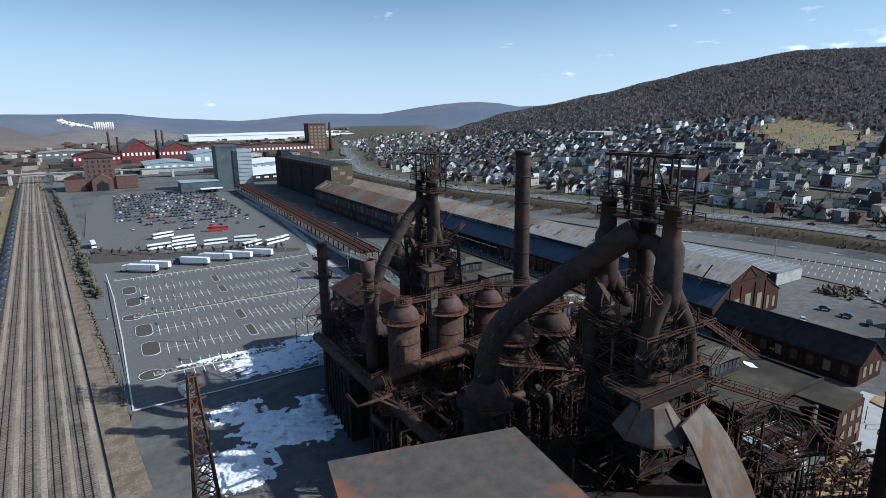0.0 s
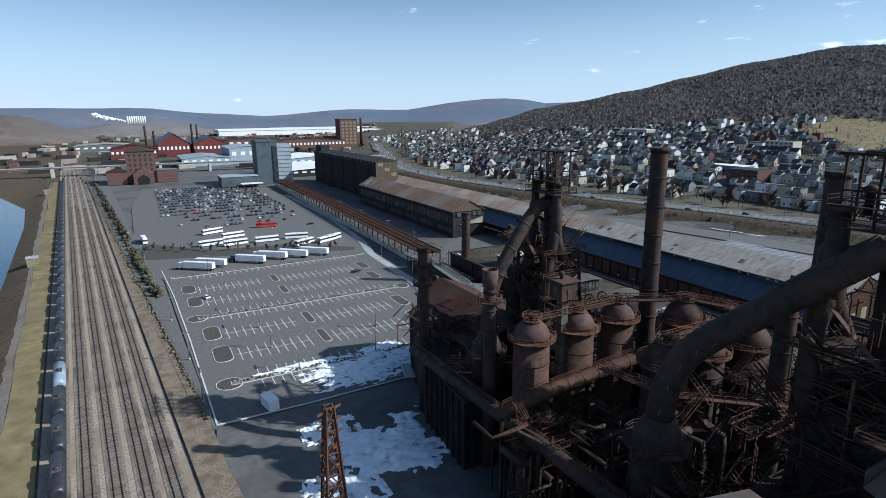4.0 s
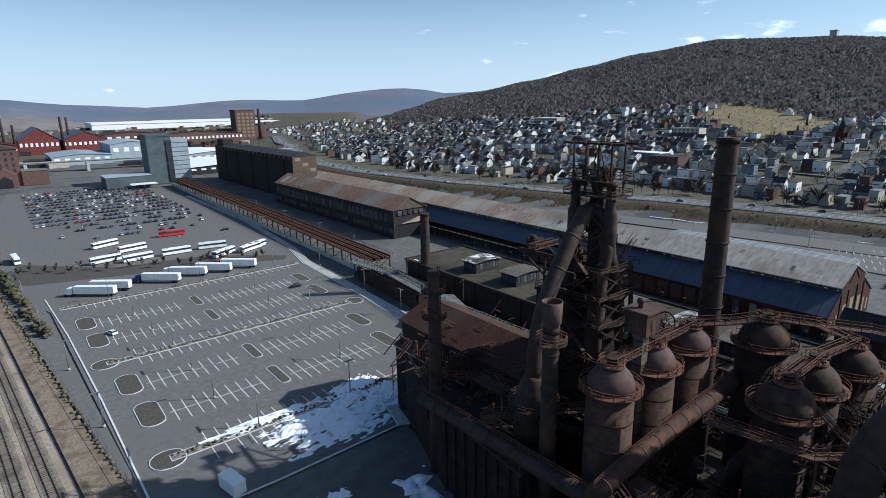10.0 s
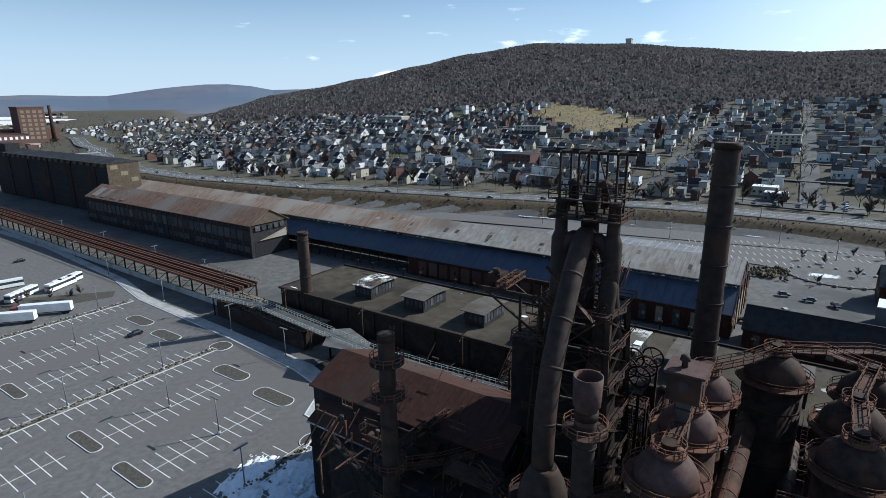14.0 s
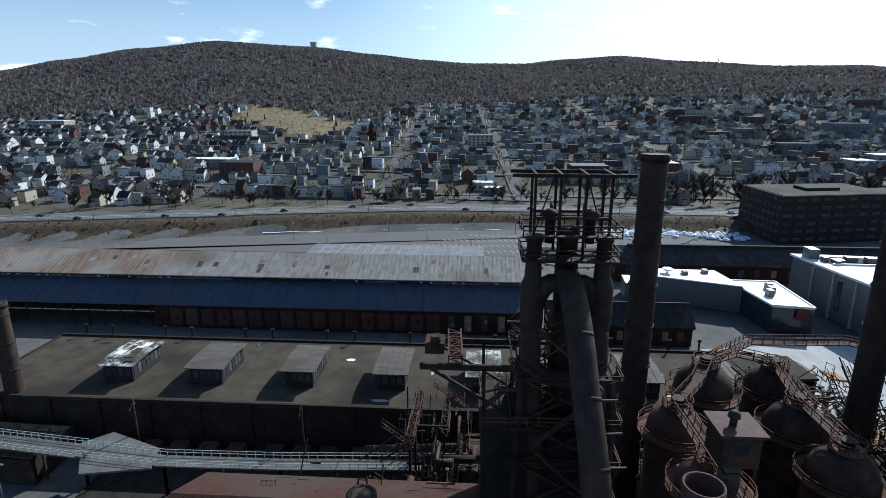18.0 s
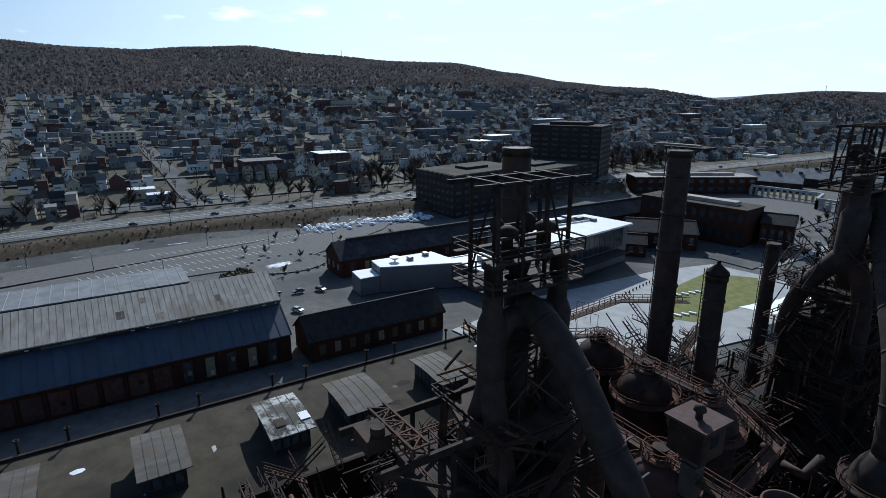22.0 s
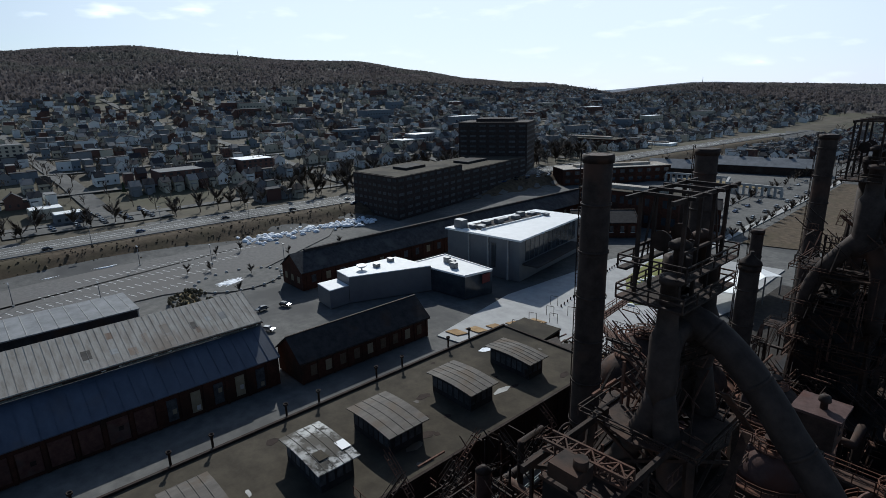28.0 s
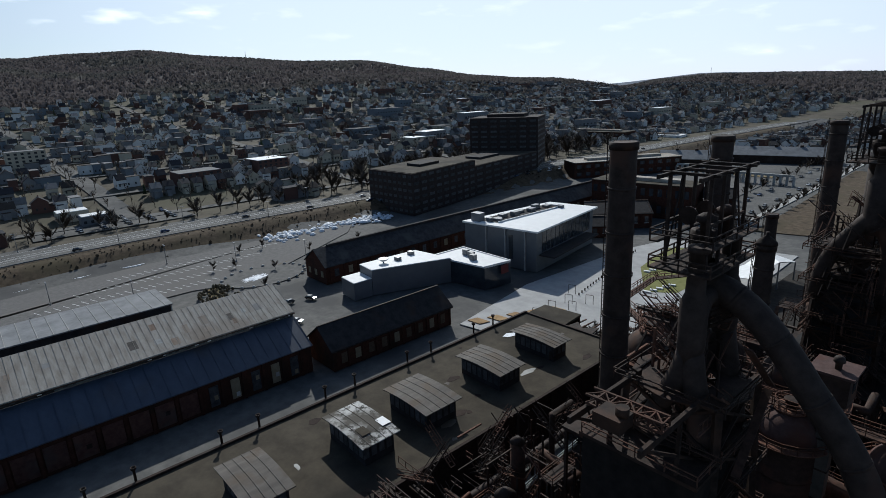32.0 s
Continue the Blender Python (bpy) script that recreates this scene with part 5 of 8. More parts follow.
clutter(46, 58, 124, 148, 8, 22, 26, 3)
clutter(40, 60, 86, 100, 6, 20, 22, 4)
clutter(62, 98, 108, 116, 6, 22, 12, 5)
clutter(60, 98, 64, 82, 8, 26, 40, 6)
clutter(70, 98, 36, 60, 6, 19, 32, 7)
clutter(72, 98, 122, 140, 8, 24, 22, 8)
clutter(44, 60, 60, 80, 8, 24, 22, 9)
clutter(66, 84, -30, 20, 8, 22, 26, 10)
clutter(46, 62, -20, 14, 8, 26, 22, 11)


def cast_house(name, label, x0, x1, y0, y1, ze, zr, roof):
    t = thing(name, label, "building", "cast houses")
    part("wall", MB().box(x0, x1, y0, y1, 0, ze), M_sheetdark, t)
    xm = (x0 + x1) / 2
    part("roof", gable_roof(x0, x1, xm, ze, zr, y0 - 0.5, y1 + 0.5), roof, t)
    part("gable_wall", MB().extrude_y([(x0, ze), (x1, ze), (xm, zr - 0.05)], y1 - 0.4, y1 - 0.1), M_sheetdark, t)
    part("gable_wall", MB().extrude_y([(x0, ze), (x1, ze), (xm, zr - 0.05)], y0 + 0.1, y0 + 0.4), M_sheetdark, t)
    mb = MB()
    for i in range(int((y1 - y0) / 1.2)):
        y = y0 + i * 1.2
        mb.bar((x0 - 0.5, y, ze + 0.02), (xm, y, zr + 0.3), 0.06)
    tagged(part("roof_seam", mb, roof, t), kind="stuff")
    return t


cast_house("cast_house", "tall black cast house beside a farther furnace", 49, 69, -24, 13, 33, 39, M_sheetdark)
part("hearth_block", MB().box(61, 79, 13.2, 17, 0, 30), M_sheetdark, thing("furnace_house", "black sheeted house round a farther furnace", "building"))
cast_house("cast_house", "rust-red roofed cast house below the furnace", 56, 73, 127, 167, 20.5, 24, M_redroof)


def stock_house():
    """The sheeted block on the furnace's shaded side, its shade painted near-black."""
    t = thing("boiler_house", "tall sheeted block below the furnace, blackened for deep shade", "building")
    poly = [(40, 112), (42, 134), (50.5, 158), (55.6, 158), (55.6, 124), (48, 122), (48, 112)]
    # wall and roof colours stand in for the deep shadow here
    part("wall", MB().prism(poly, 0, 15.5), M_shadeblack, t)
    part("roof", MB().prism([(lerp(48, x, 1.02), lerp(134, y, 1.02)) for x, y in poly], 15.504, 15.9), M_blackish, t)
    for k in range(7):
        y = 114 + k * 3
        part("wall_rib", MB().box(39.7 + k * 0.27, 39.98 + k * 0.27, y, y + 0.4, 0, 15.4), M_shadeblack, t)
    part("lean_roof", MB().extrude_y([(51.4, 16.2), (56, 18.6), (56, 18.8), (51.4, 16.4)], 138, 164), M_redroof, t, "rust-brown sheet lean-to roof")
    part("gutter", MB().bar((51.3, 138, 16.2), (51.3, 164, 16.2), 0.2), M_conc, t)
    part("lean_wall", MB().box(52, 55.9, 158.1, 164, 0, 16.2), M_shadeblack, t)
    for y in (141, 148, 156, 162):
        part("vent_pipe", MB().lathe([(0.2, 16), (0.2, 19.2), (0.32, 19.3), (0.32, 19.7)], (52.3, y), 8), M_slate, t)
    part("railing", railing(MB(), [(40.3, 112.3, 15.9), (42.3, 134, 15.9), (50.4, 157.0, 15.9)], 1.1, 0.1, 2.0), M_rust, t)


stock_house()
t = thing("cast_house", "grey cast house with an orange-stained sheet roof", "building", "cast houses")
poly = [(18.2, 60.6), (42.2, 54.6), (37, 14), (11, 20)]
part("wall", MB().prism([(19, 60), (41.5, 54), (36.5, 14.6), (12, 20.5)], 0, 31.6), M_sheetdark, t)
part("roof", MB().prism(poly, 31.8, 32.4), M_stain, t, "grey sheet roof stained orange")
part("side_roof", MB().quad((42.3, 54.4, 32.3), (37.1, 14, 32.3), (46, 13, 22), (51, 51, 22)).quad((51, 51, 21.7), (46, 13, 21.7), (37.1, 14, 32.0), (42.3, 54.4, 32.0)), M_sheetdark, t)
part("side_wall", MB().prism([(41, 52), (50, 50), (45.5, 14), (37, 15)], 0, 21.6), M_sheetdark, t)


def hood():
    t = thing("bell_hood", "octagonal rusted steel hood with a skirt of plate", "hood")
    top, rim = ring(58.4, 46.0, 35.4, 2.2, 8), ring(58.4, 46.0, 31.6, 4.8, 8)
    low = ring(58.4, 46.0, 31.2, 4.9, 8)
    mb = MB()
    for i in range(8):
        j = (i + 1) % 8
        mb.quad(rim[i], rim[j], top[j], top[i])
        mb.quad(low[i], low[j], rim[j], rim[i])
    mb.quad(*top)
    part("cone", mb, M_hood, t, "pale rusted plate cone")
    mb = MB()
    for i in range(8):
        mb.bar(rim[i], top[i], 0.16)
    part("seam", mb, M_rust, t)
    mb = MB()
    a, b = curve_pts((58.5, 41.4, 34), (60, 38, 29), (60, 34, 20), (58, 30, 6), 8), curve_pts((66, 43.5, 34), (69, 40, 30), (71, 36, 20), (71, 32, 6), 8)
    for i in range(8):
        mb.quad(a[i], b[i], b[i + 1], a[i + 1])
        lo = Vector((0, 0.3, -0.2))
        mb.quad(a[i + 1] + lo, b[i + 1] + lo, b[i] + lo, a[i] + lo)
    part("skirt", mb, M_hood, t)
    part("platform", MB().box(54.5, 67.0, 44.8, 51.0, 36.4, 36.8), M_dark, t)
    part("fascia", MB().box(54.3, 67.2, 44.5, 44.78, 35.8, 37.0), M_dark, t)
    part("railing", railing(MB(), [(54.5, 44.8, 36.8), (67, 44.8, 36.8), (67, 51, 36.8), (54.5, 51, 36.8)], closed=True, w=0.12), M_rust, t)


hood()
# dark mass added so the hood doesn't show from behind
t = thing("furnace_house", "black sheeted house round the furnace base", "building")
part("wall", MB().box(53, 77, 43.2, 65, 0, 18.5), M_sheetdark, t)
part("roof", MB().box(52.6, 77.4, 42.8, 65.4, 18.504, 18.9), M_dark, t)
part("monitor", MB().box(70, 75, 45, 63, 18.9, 21), M_sheetdark, t)


def pylon(x, y, z):
    t = thing("lattice_mast", "orange rusted lattice mast rising from the snow", "mast")
    b, s = 2.5, 0.55
    for sx in (-1, 1):
        for sy in (-1, 1):
            part("leg", MB().bar((x + sx * b, y + sy * b, 0), (x + sx * s, y + sy * s, z), 0.32), M_rust, t)
    mb = MB()
    n = 10
    for i in range(n):
        z0, z1 = z * i / n, z * (i + 1) / n
        w0, w1 = lerp(b, s, i / n), lerp(b, s, (i + 1) / n)
        c0 = [(x - w0, y - w0, z0), (x + w0, y - w0, z0), (x + w0, y + w0, z0), (x - w0, y + w0, z0)]
        c1 = [(x - w1, y - w1, z1), (x + w1, y - w1, z1), (x + w1, y + w1, z1), (x - w1, y + w1, z1)]
        for k in range(4):
            mb.bar(c0[k], c1[(k + 1) % 4], 0.16)
            mb.bar(c0[(k + 1) % 4], c1[k], 0.16)
            mb.bar(c1[k], c1[(k + 1) % 4], 0.18)
    tagged(part("bracing", mb, M_orange, t), kind="stuff")
    for k, zz in enumerate((z - 0.6, z - 2.4, z - 4.4, z - 6.6, z - 9.5, z - 13)):
        part("cross_arm", MB().bar((x - 1.9, y - 0.8, zz), (x + 1.9, y + 0.8, zz), 0.28), M_orange, t)


pylon(6.8, 92, 33.7)


# ---- thickets of small steelwork ----
def steelwork(x0, x1, y0, y1, z0, z1, n, seed, rusty=0.4, size=(2, 7)):
    """Beams, braces, stairs and rails between the large vessels."""
    r = random.Random(seed)
    t = thing("steel_framework", "tangled framework of rusted beams, braces and stair flights", "steelwork", "steel frameworks")
    dark, rust = MB(), MB()
    for k in range(n):
        mb = rust if r.random() < rusty else dark
        p = Vector((r.uniform(x0, x1), r.uniform(y0, y1), r.uniform(z0, z1)))
        L = r.uniform(*size)
        kind = r.random()
        if kind < 0.3:
            mb.bar((p.x, p.y, max(0.0, p.z - L * 1.6)), p, r.uniform(0.12, 0.3))
        elif kind < 0.62:
            d = Vector((L, 0, 0)) if r.random() < 0.5 else Vector((0, L, 0))
            mb.bar(p, p + d, r.uniform(0.1, 0.28))
            if r.random() < 0.5:
                mb.bar(p + Vector((0, 0, 1.1)), p + d + Vector((0, 0, 1.1)), 0.09)
                for q in range(4):
                    e = p + d * (q / 3)
                    mb.bar(e, e + Vector((0, 0, 1.1)), 0.08)
        elif kind < 0.82:
            d = Vector((L, 0, L * 0.8)) if r.random() < 0.5 else Vector((0, L, -L * 0.8))
            mb.bar(p, p + d, r.uniform(0.1, 0.2))
        else:
            d = Vector((0, r.choice((-1, 1)) * L, L * 0.75)) if r.random() < 0.6 else Vector((r.choice((-1, 1)) * L, 0, L * 0.75))
            side = Vector((0.45, 0, 0)) if abs(d.y) > 0.1 else Vector((0, 0.45, 0))
            for o in (-side, side):
                mb.bar(p + o, p + o + d, 0.1, 0.22)
                mb.bar(p + o + Vector((0, 0, 1)), p + o + d + Vector((0, 0, 1)), 0.08)
            for q in range(int(L * 1.6)):
                e = p + d * (q / (L * 1.6))
                mb.bar(e - side, e + side, 0.2, 0.05)
    tagged(part("dark_framework", dark, M_dark, t), kind="stuff")
    tagged(part("rusted_framework", rust, M_rust2, t), kind="stuff")


steelwork(62, 71, 115, 124, 22, 50, 170, 41, 0.5, (1.5, 4))
steelwork(58, 72, 47, 63, 22, 50, 260, 42, 0.35, (1.5, 5))
steelwork(72, 100, 108, 142, 6, 22, 170, 43, 0.35)
steelwork(40, 60, 86, 101, 6, 20, 190, 44, 0.5, (1.5, 5))
steelwork(60, 100, 60, 82, 8, 27, 330, 45, 0.45)
steelwork(72, 100, 30, 60, 4, 19, 230, 46, 0.45, (1.5, 5))
steelwork(42, 58, 112, 156, 15, 21, 150, 47, 0.4, (1.5, 5))
steelwork(44, 60, 50, 82, 6, 24, 220, 48, 0.4)
steelwork(56, 82, -30, 22, 6, 26, 200, 49, 0.3, (1.5, 5))
steelwork(88, 106, 84, 116, 2, 14, 150, 50, 0.5, (1.5, 5))
steelwork(100, 112, 30, 62, 2, 16, 160, 51, 0.5, (1.5, 5))
steelwork(56, 76, 125, 160, 19, 24, 40, 52, 0.6, (1.5, 4))
# ---- railway ----
def railway():
    mb = MB()
    for u0, u1, s0, s1 in ((-12, 15.5, -420, 1500),):
        a, b, c, d = track_xy(u0, s0), track_xy(u1, s0), track_xy(u1 - 4, s1), track_xy(u0, s1)
        mb.prism([a, b, c, d], -0.5, 0.12)
    solo("railway_bed", mb, M_ballast, "brown-grey stone ballast bed of the railway", "ground", "structure")
    mb = MB()
    for k in range(86):
        s = -420 + k * 14
        r = noise.noise(Vector((k * 0.4, 0, 3)))
        a, b = track_xy(15.4, s), track_xy(22.0 - max(0, s) * 0.012 + r, s)
        mb.v += [(*a, 0.1), (*b, 0.06)]
        if k:
            mb.face((2 * k - 2, 2 * k - 1, 2 * k + 1, 2 * k))
    solo("railway_verge", mb, M_verge, "brown dirt verge with dry weeds beside the railway", "ground", "structure")
    for k, u in enumerate((-8.3, -3.4, 1.5, 6.5, 11.3)):
        t = thing("railway_track", "steel rails on dark sleepers in ballast", "railway track", "railway tracks")
        mb = MB()
        mb.prism([track_xy(u - 1.9, -420), track_xy(u + 1.9, -420), track_xy(u + 1.9, 1000), track_xy(u - 1.9, 1000)], 0.1, 0.2)
        part("ballast_strip", mb, M_ballast2, t, "darker oily ballast between the rails")
        mb = MB()
        s = -90.0
        while s < 420:
            c = track_xy(u, s)
            mb.box(-1.3, 1.3, -0.14, 0.14, 0.19, 0.3, rz=math.atan2(TD.y, TD.x) - math.pi / 2, at=(c[0], c[1], 0))
            s += 0.75
        tagged(part("sleepers", mb, M_sleeper, t), kind="stuff")
        for d in (-0.72, 0.72):
            a, b = track_xy(u + d, -420), track_xy(u + d, 1000)
            part("rail", MB().bar((*a, 0.38), (*b, 0.38), 0.12, 0.18), M_rail, t)


M_ballast2 = mat("oily_ballast", (0.150, 0.123, 0.096), (0.285, 0.238, 0.188), 0.95, 1.2, (0.115, 0.094, 0.075), 0.08, 0.56, bump=0.3)
M_sleeper = mat("dark_sleepers", (0.095, 0.079, 0.064), (0.175, 0.145, 0.118), 0.9, 2.0, bump=0.1, vary=0.35)
M_rail = mat("worn_rail", (0.12, 0.09, 0.075), (0.20, 0.16, 0.14), 0.5, 1.5, metal=0.4, bump=0.0)
M_tank = mat("black_tank_car", (0.02, 0.021, 0.024), (0.04, 0.042, 0.048), 0.4, 0.6, bump=0.02)
M_tank2 = mat("grey_tank_car", (0.22, 0.27, 0.32), (0.30, 0.35, 0.40), 0.4, 0.6, bump=0.02)
railway()
TR = math.atan2(TD.y, TD.x) - math.pi / 2


def tank_car():
    t = thing("tank_car", "black railway tank car on its bogies", "rail wagon", "tank car train")
    part("tank", MB().tube([(0, -7.6, 2.55), (0, -7.3, 2.55), (0, 7.3, 2.55), (0, 7.6, 2.55)], [0.9, 1.5, 1.5, 0.9], 20), M_tank, t)
    part("dome", MB().lathe([(0.6, 3.9), (0.6, 4.5), (0.4, 4.6)], (0, 0), 12), M_tank, t)
    part("walkway", MB().box(-0.8, 0.8, -1.4, 1.4, 4.02, 4.1), M_rail, t)
    part("sill", MB().box(-0.4, 0.4, -8.6, 8.6, 0.95, 1.3), M_tank, t)
    for y in (-6, 6):
        part("bogie", MB().box(-1.2, 1.2, y - 1.5, y + 1.5, 0.45, 0.95), M_dark, t)
        for dy in (-0.9, 0.9):
            part("wheelset", MB().tube([(-0.85, y + dy, 0.9), (0.85, y + dy, 0.9)], 0.44, 12), M_dark, t)
    return t


car0 = tank_car()
c = track_xy(-8.3, -20)
car0.matrix_basis = pose(c[0], c[1], 0, 0, 0, math.degrees(TR))
for k in range(1, 40):
    c = track_xy(-8.3, -20 + 18 * k)
    q = copy_thing(car0, pose(c[0], c[1], 0, 0, 0, math.degrees(TR)))
    if k in (4,):
        tagged(q, "grey railway tank car on its bogies")
        for ch in q.children:
            if ch.name.startswith("tank"):
                me = ch.data.copy()
                me.materials[0] = M_tank2
                ch.data = me


def fence_line():
    t = thing("fence", "long chain-link fence on posts beside the railway", "fence")
    mb = MB()
    for k in range(90):
        s = 8 + k * 7
        a = track_xy(22.6 - k * 0.085, s)
        mb.bar((*a, 0), (*a, 2.2), 0.12)
    tagged(part("posts", mb, M_rail, t), kind="stuff")
    for z in (0.1, 2.15):
        part("wire", MB().bar((*track_xy(22.6, 8), z), (*track_xy(15, 631), z), 0.06), M_rail, t)
    mb = MB()
    for k in range(300):
        s = 8 + k * 2.1
        a = track_xy(22.2 - k * 0.0255, s)
        h = rnd.uniform(0.3, 1.1)
        mb.lathe([(rnd.uniform(0.2, 0.6), -0.1), (rnd.uniform(0.3, 0.8), h * 0.5), (0.1, h)], (a[0] + rnd.uniform(-0.8, 0.5), a[1]), 5)
    solo("verge_shrubs", mb, M_scrub2, "dry brown weeds along the fence", "shrubs", "stuff")


M_scrub2 = mat("dry_weeds", (0.075, 0.062, 0.038), (0.15, 0.125, 0.08), 0.95, 1.5, bump=0.4, vary=0.3)
fence_line()

# ---- car park ----
def flat(name, poly, z, material, label, category, kind="structure", depth=0.25):
    return solo(name, MB().prism(poly, z - depth, z), material, label, category, kind)


flat("parking_lot", [(-3.5, 155.5), (47, 156.5), (51, 172), (69.4, 180.6), (70, 187), (80.5, 192.6), (86.5, 215), (90, 300), (96, 330), (104, 420), (104, 560), (96, 640), (-14, 690), (-24, 560), (-20, 330), (-9, 300)], 0.0, M_asphalt, "dark grey asphalt car park with white lines", "parking lot")
flat("road", [(-3.5, 155), (-4.2, 155), (-17.5, 287), (-36, 451), (-57, 664), (-70, 900), (-60, 900), (-40, 664), (-24, 451), (-10, 300)], 0.02, M_asphalt, "asphalt service road along the railway fence", "road")


def kerb_ring(t, poly, z=0.15, w=0.19, material=None):
    mb = MB()
    n = len(poly)
    for i in range(n):
        a, b = poly[i], poly[(i + 1) % n]
        mb.bar((a[0], a[1], z / 2), (b[0], b[1], z / 2), w, z)
    part("kerb", mb, material or M_kerb, t, "pale concrete kerb")


M_kerb = mat("pale_kerb", (0.50, 0.50, 0.49), (0.64, 0.64, 0.63), 0.8, 1.0, bump=0.05)
M_drybed = mat("pale_dry_planting", (0.12, 0.112, 0.095), (0.30, 0.285, 0.25), 0.95, 1.2, (0.07, 0.062, 0.05), 0.5, 0.55, bump=0.3)
M_mulch = mat("brown_mulch", (0.055, 0.050, 0.042), (0.105, 0.096, 0.080), 0.95, 1.5, bump=0.3)


def island(x0, x1, y, hw=2.6, label="planted parking island with a pale kerb"):
    t = thing("parking_island", label, "island", "parking islands")
    r = min(hw, (x1 - x0) / 2) * 0.9
    poly = []
    for cx, cy, a0 in ((x1 - r, y + hw - r, 0), (x0 + r, y + hw - r, 90), (x0 + r, y - hw + r, 180), (x1 - r, y - hw + r, 270)):
        for k in range(4):
            a = radians(a0 + 30 * k)
            poly.append((cx + r * math.cos(a), cy + r * math.sin(a)))
    part("bed", MB().prism(poly, 0.004, 0.12), M_mulch, t)
    kerb_ring(t, poly)
    return t


ROWS = (197.0, 217.0, 256.5, 276.0)
PLANTED = (177.0, 237.5, 301.5)


def line_row(y, x0, x1, both=True, half=5.2):
    t = thing("parking_lines", "row of white painted parking bay lines", "road marking", "parking lines")
    k = 0
    x = x0
    while x < x1:
        part("bay_line", MB().box(x - 0.09, x + 0.09, y - (half if both else 0), y + half, 0.004, 0.012), M_paint, t)
        x += 2.75
        k += 1
    if both:
        part("centre_line", MB().box(x0 - 1, x1, y - 0.08, y + 0.08, 0.013, 0.018), M_paint, t)
    return t


for k, y in enumerate(ROWS):
    o = (y - 197) * 0.1
    line_row(y, 8.5 - o * 0.6, 31, True)
    line_row(y, 39.5, 66.5 + o * 0.9, True)
    island(0.8 - o * 0.5, 6.2 - o * 0.5, y + 2.5, 6.6)
    island(34.4, 37.2, y + 2, 6.0)
    island(69.0 + o, 73.6 + o, y + 3, 6.4)
for k, y in enumerate(PLANTED):
    x0, x1 = (3, 62) if k == 0 else ((0, 80) if k == 1 else (-6, 88))
    for s in (-1, 1):
        if k == 2 and s > 0:
            continue
        t = line_row(y + s * 1.5 + (0 if s > 0 else -5.0), x0 + 8, x1 - 4, False, 5.0)
    t = thing("planting_strip", "long planted strip with dry shrubs and pale kerbs", "planting strip", "planting strips")
    poly = [(x0, y - 1.3), (x1, y - 1.3), (x1, y + 1.3), (x0, y + 1.3)]
    part("bed", MB().prism(poly, 0.004, 0.14), M_drybed, t)
    kerb_ring(t, poly)
    mb = MB()
    for i in range(int((x1 - x0) / 0.55)):
        h = rnd.uniform(0.25, 0.8)
        mb.lathe([(0.2, 0), (rnd.uniform(0.2, 0.5), h * 0.6), (0.1, h)], (x0 + 1 + i * 0.54 + rnd.uniform(-0.5, 0.5), y + rnd.uniform(-0.9, 0.9)), 5)
    tagged(part("shrubs", mb, M_scrub2, t), kind="stuff")
    if k < 2:
        island(x0 - 4, x0 + 3, y, 3.6)
        island(x1 - 1, x1 + 5, y, 3.4)


def kerb_path(name, pts, label, w=0.35, z=0.18, material=None):
    mb = MB()
    for a, b in zip(pts, pts[1:]):
        mb.bar((a[0], a[1], z / 2), (b[0], b[1], z / 2), w, z)
    return solo(name, mb, material or M_kerb, label, "kerb", "structure")


kerb_path("kerb_west", [(-9.5, 318), (-6.5, 270), (-4.5, 215), (-3.2, 156), (18, 155.6), (47, 156.5), (51, 172), (69.4, 180.6), (70, 187), (80.5, 192.6), (84, 207), (87, 240), (90, 300), (96, 330)], "pale concrete kerb round the car park", 0.4)
flat("pavement", [(84.5, 207), (87.5, 240), (90.5, 300), (96.5, 330), (104, 420), (104, 560), (108, 560), (108, 420), (100, 330), (94, 300), (91, 240), (89, 205), (85, 192), (72.5, 185), (72, 178.5), (53, 170), (49.6, 155), (47, 156.5), (51, 172), (69.4, 180.6), (70, 187), (80.5, 192.6)], 0.12, M_conc, "pale concrete path along the car park", "pavement")


def lamp_post(x, y, h=9.0, arm=(1.4, 0)):
    t = thing("street_lamp", "slim grey lamp post with flat heads", "street lamp", "lamp posts")
    part("pole", MB().lathe([(0.16, 0), (0.1, h)], (x, y), 8), M_panel, t)
    part("base", MB().lathe([(0.35, 0), (0.35, 0.7)], (x, y), 10), M_conc, t)
    for s in (-1, 1):
        part("head", MB().box(min(0, s * 1.5), max(0, s * 1.5), -0.2, 0.2, h - 0.1, h + 0.1, at=(x, y, 0)), M_panel, t)
    return t


l0 = lamp_post(0, 0)
l0.matrix_basis = pose(18, 197, 0)
for x, y in ((54, 197), (18, 217), (54, 217), (18, 237.5), (40, 237.5), (64, 237.5), (16, 256), (56, 256), (14, 276), (58, 276), (10, 301), (44, 301), (76, 301), (22, 177), (46, 177), (-6, 200), (-9, 240), (-13, 280), (-5, 170), (-16, 318),
             (88, 215), (91, 245), (94, 290), (98, 340), (102, 380), (104, 430), (104, 480), (20, 400), (60, 400), (20, 470), (60, 470), (20, 540), (60, 540), (118, 300), (119, 340), (120, 390), (121, 440)):
    copy_thing(l0, pose(x, y, 0, 0, 0, rnd.choice((0, 90))))


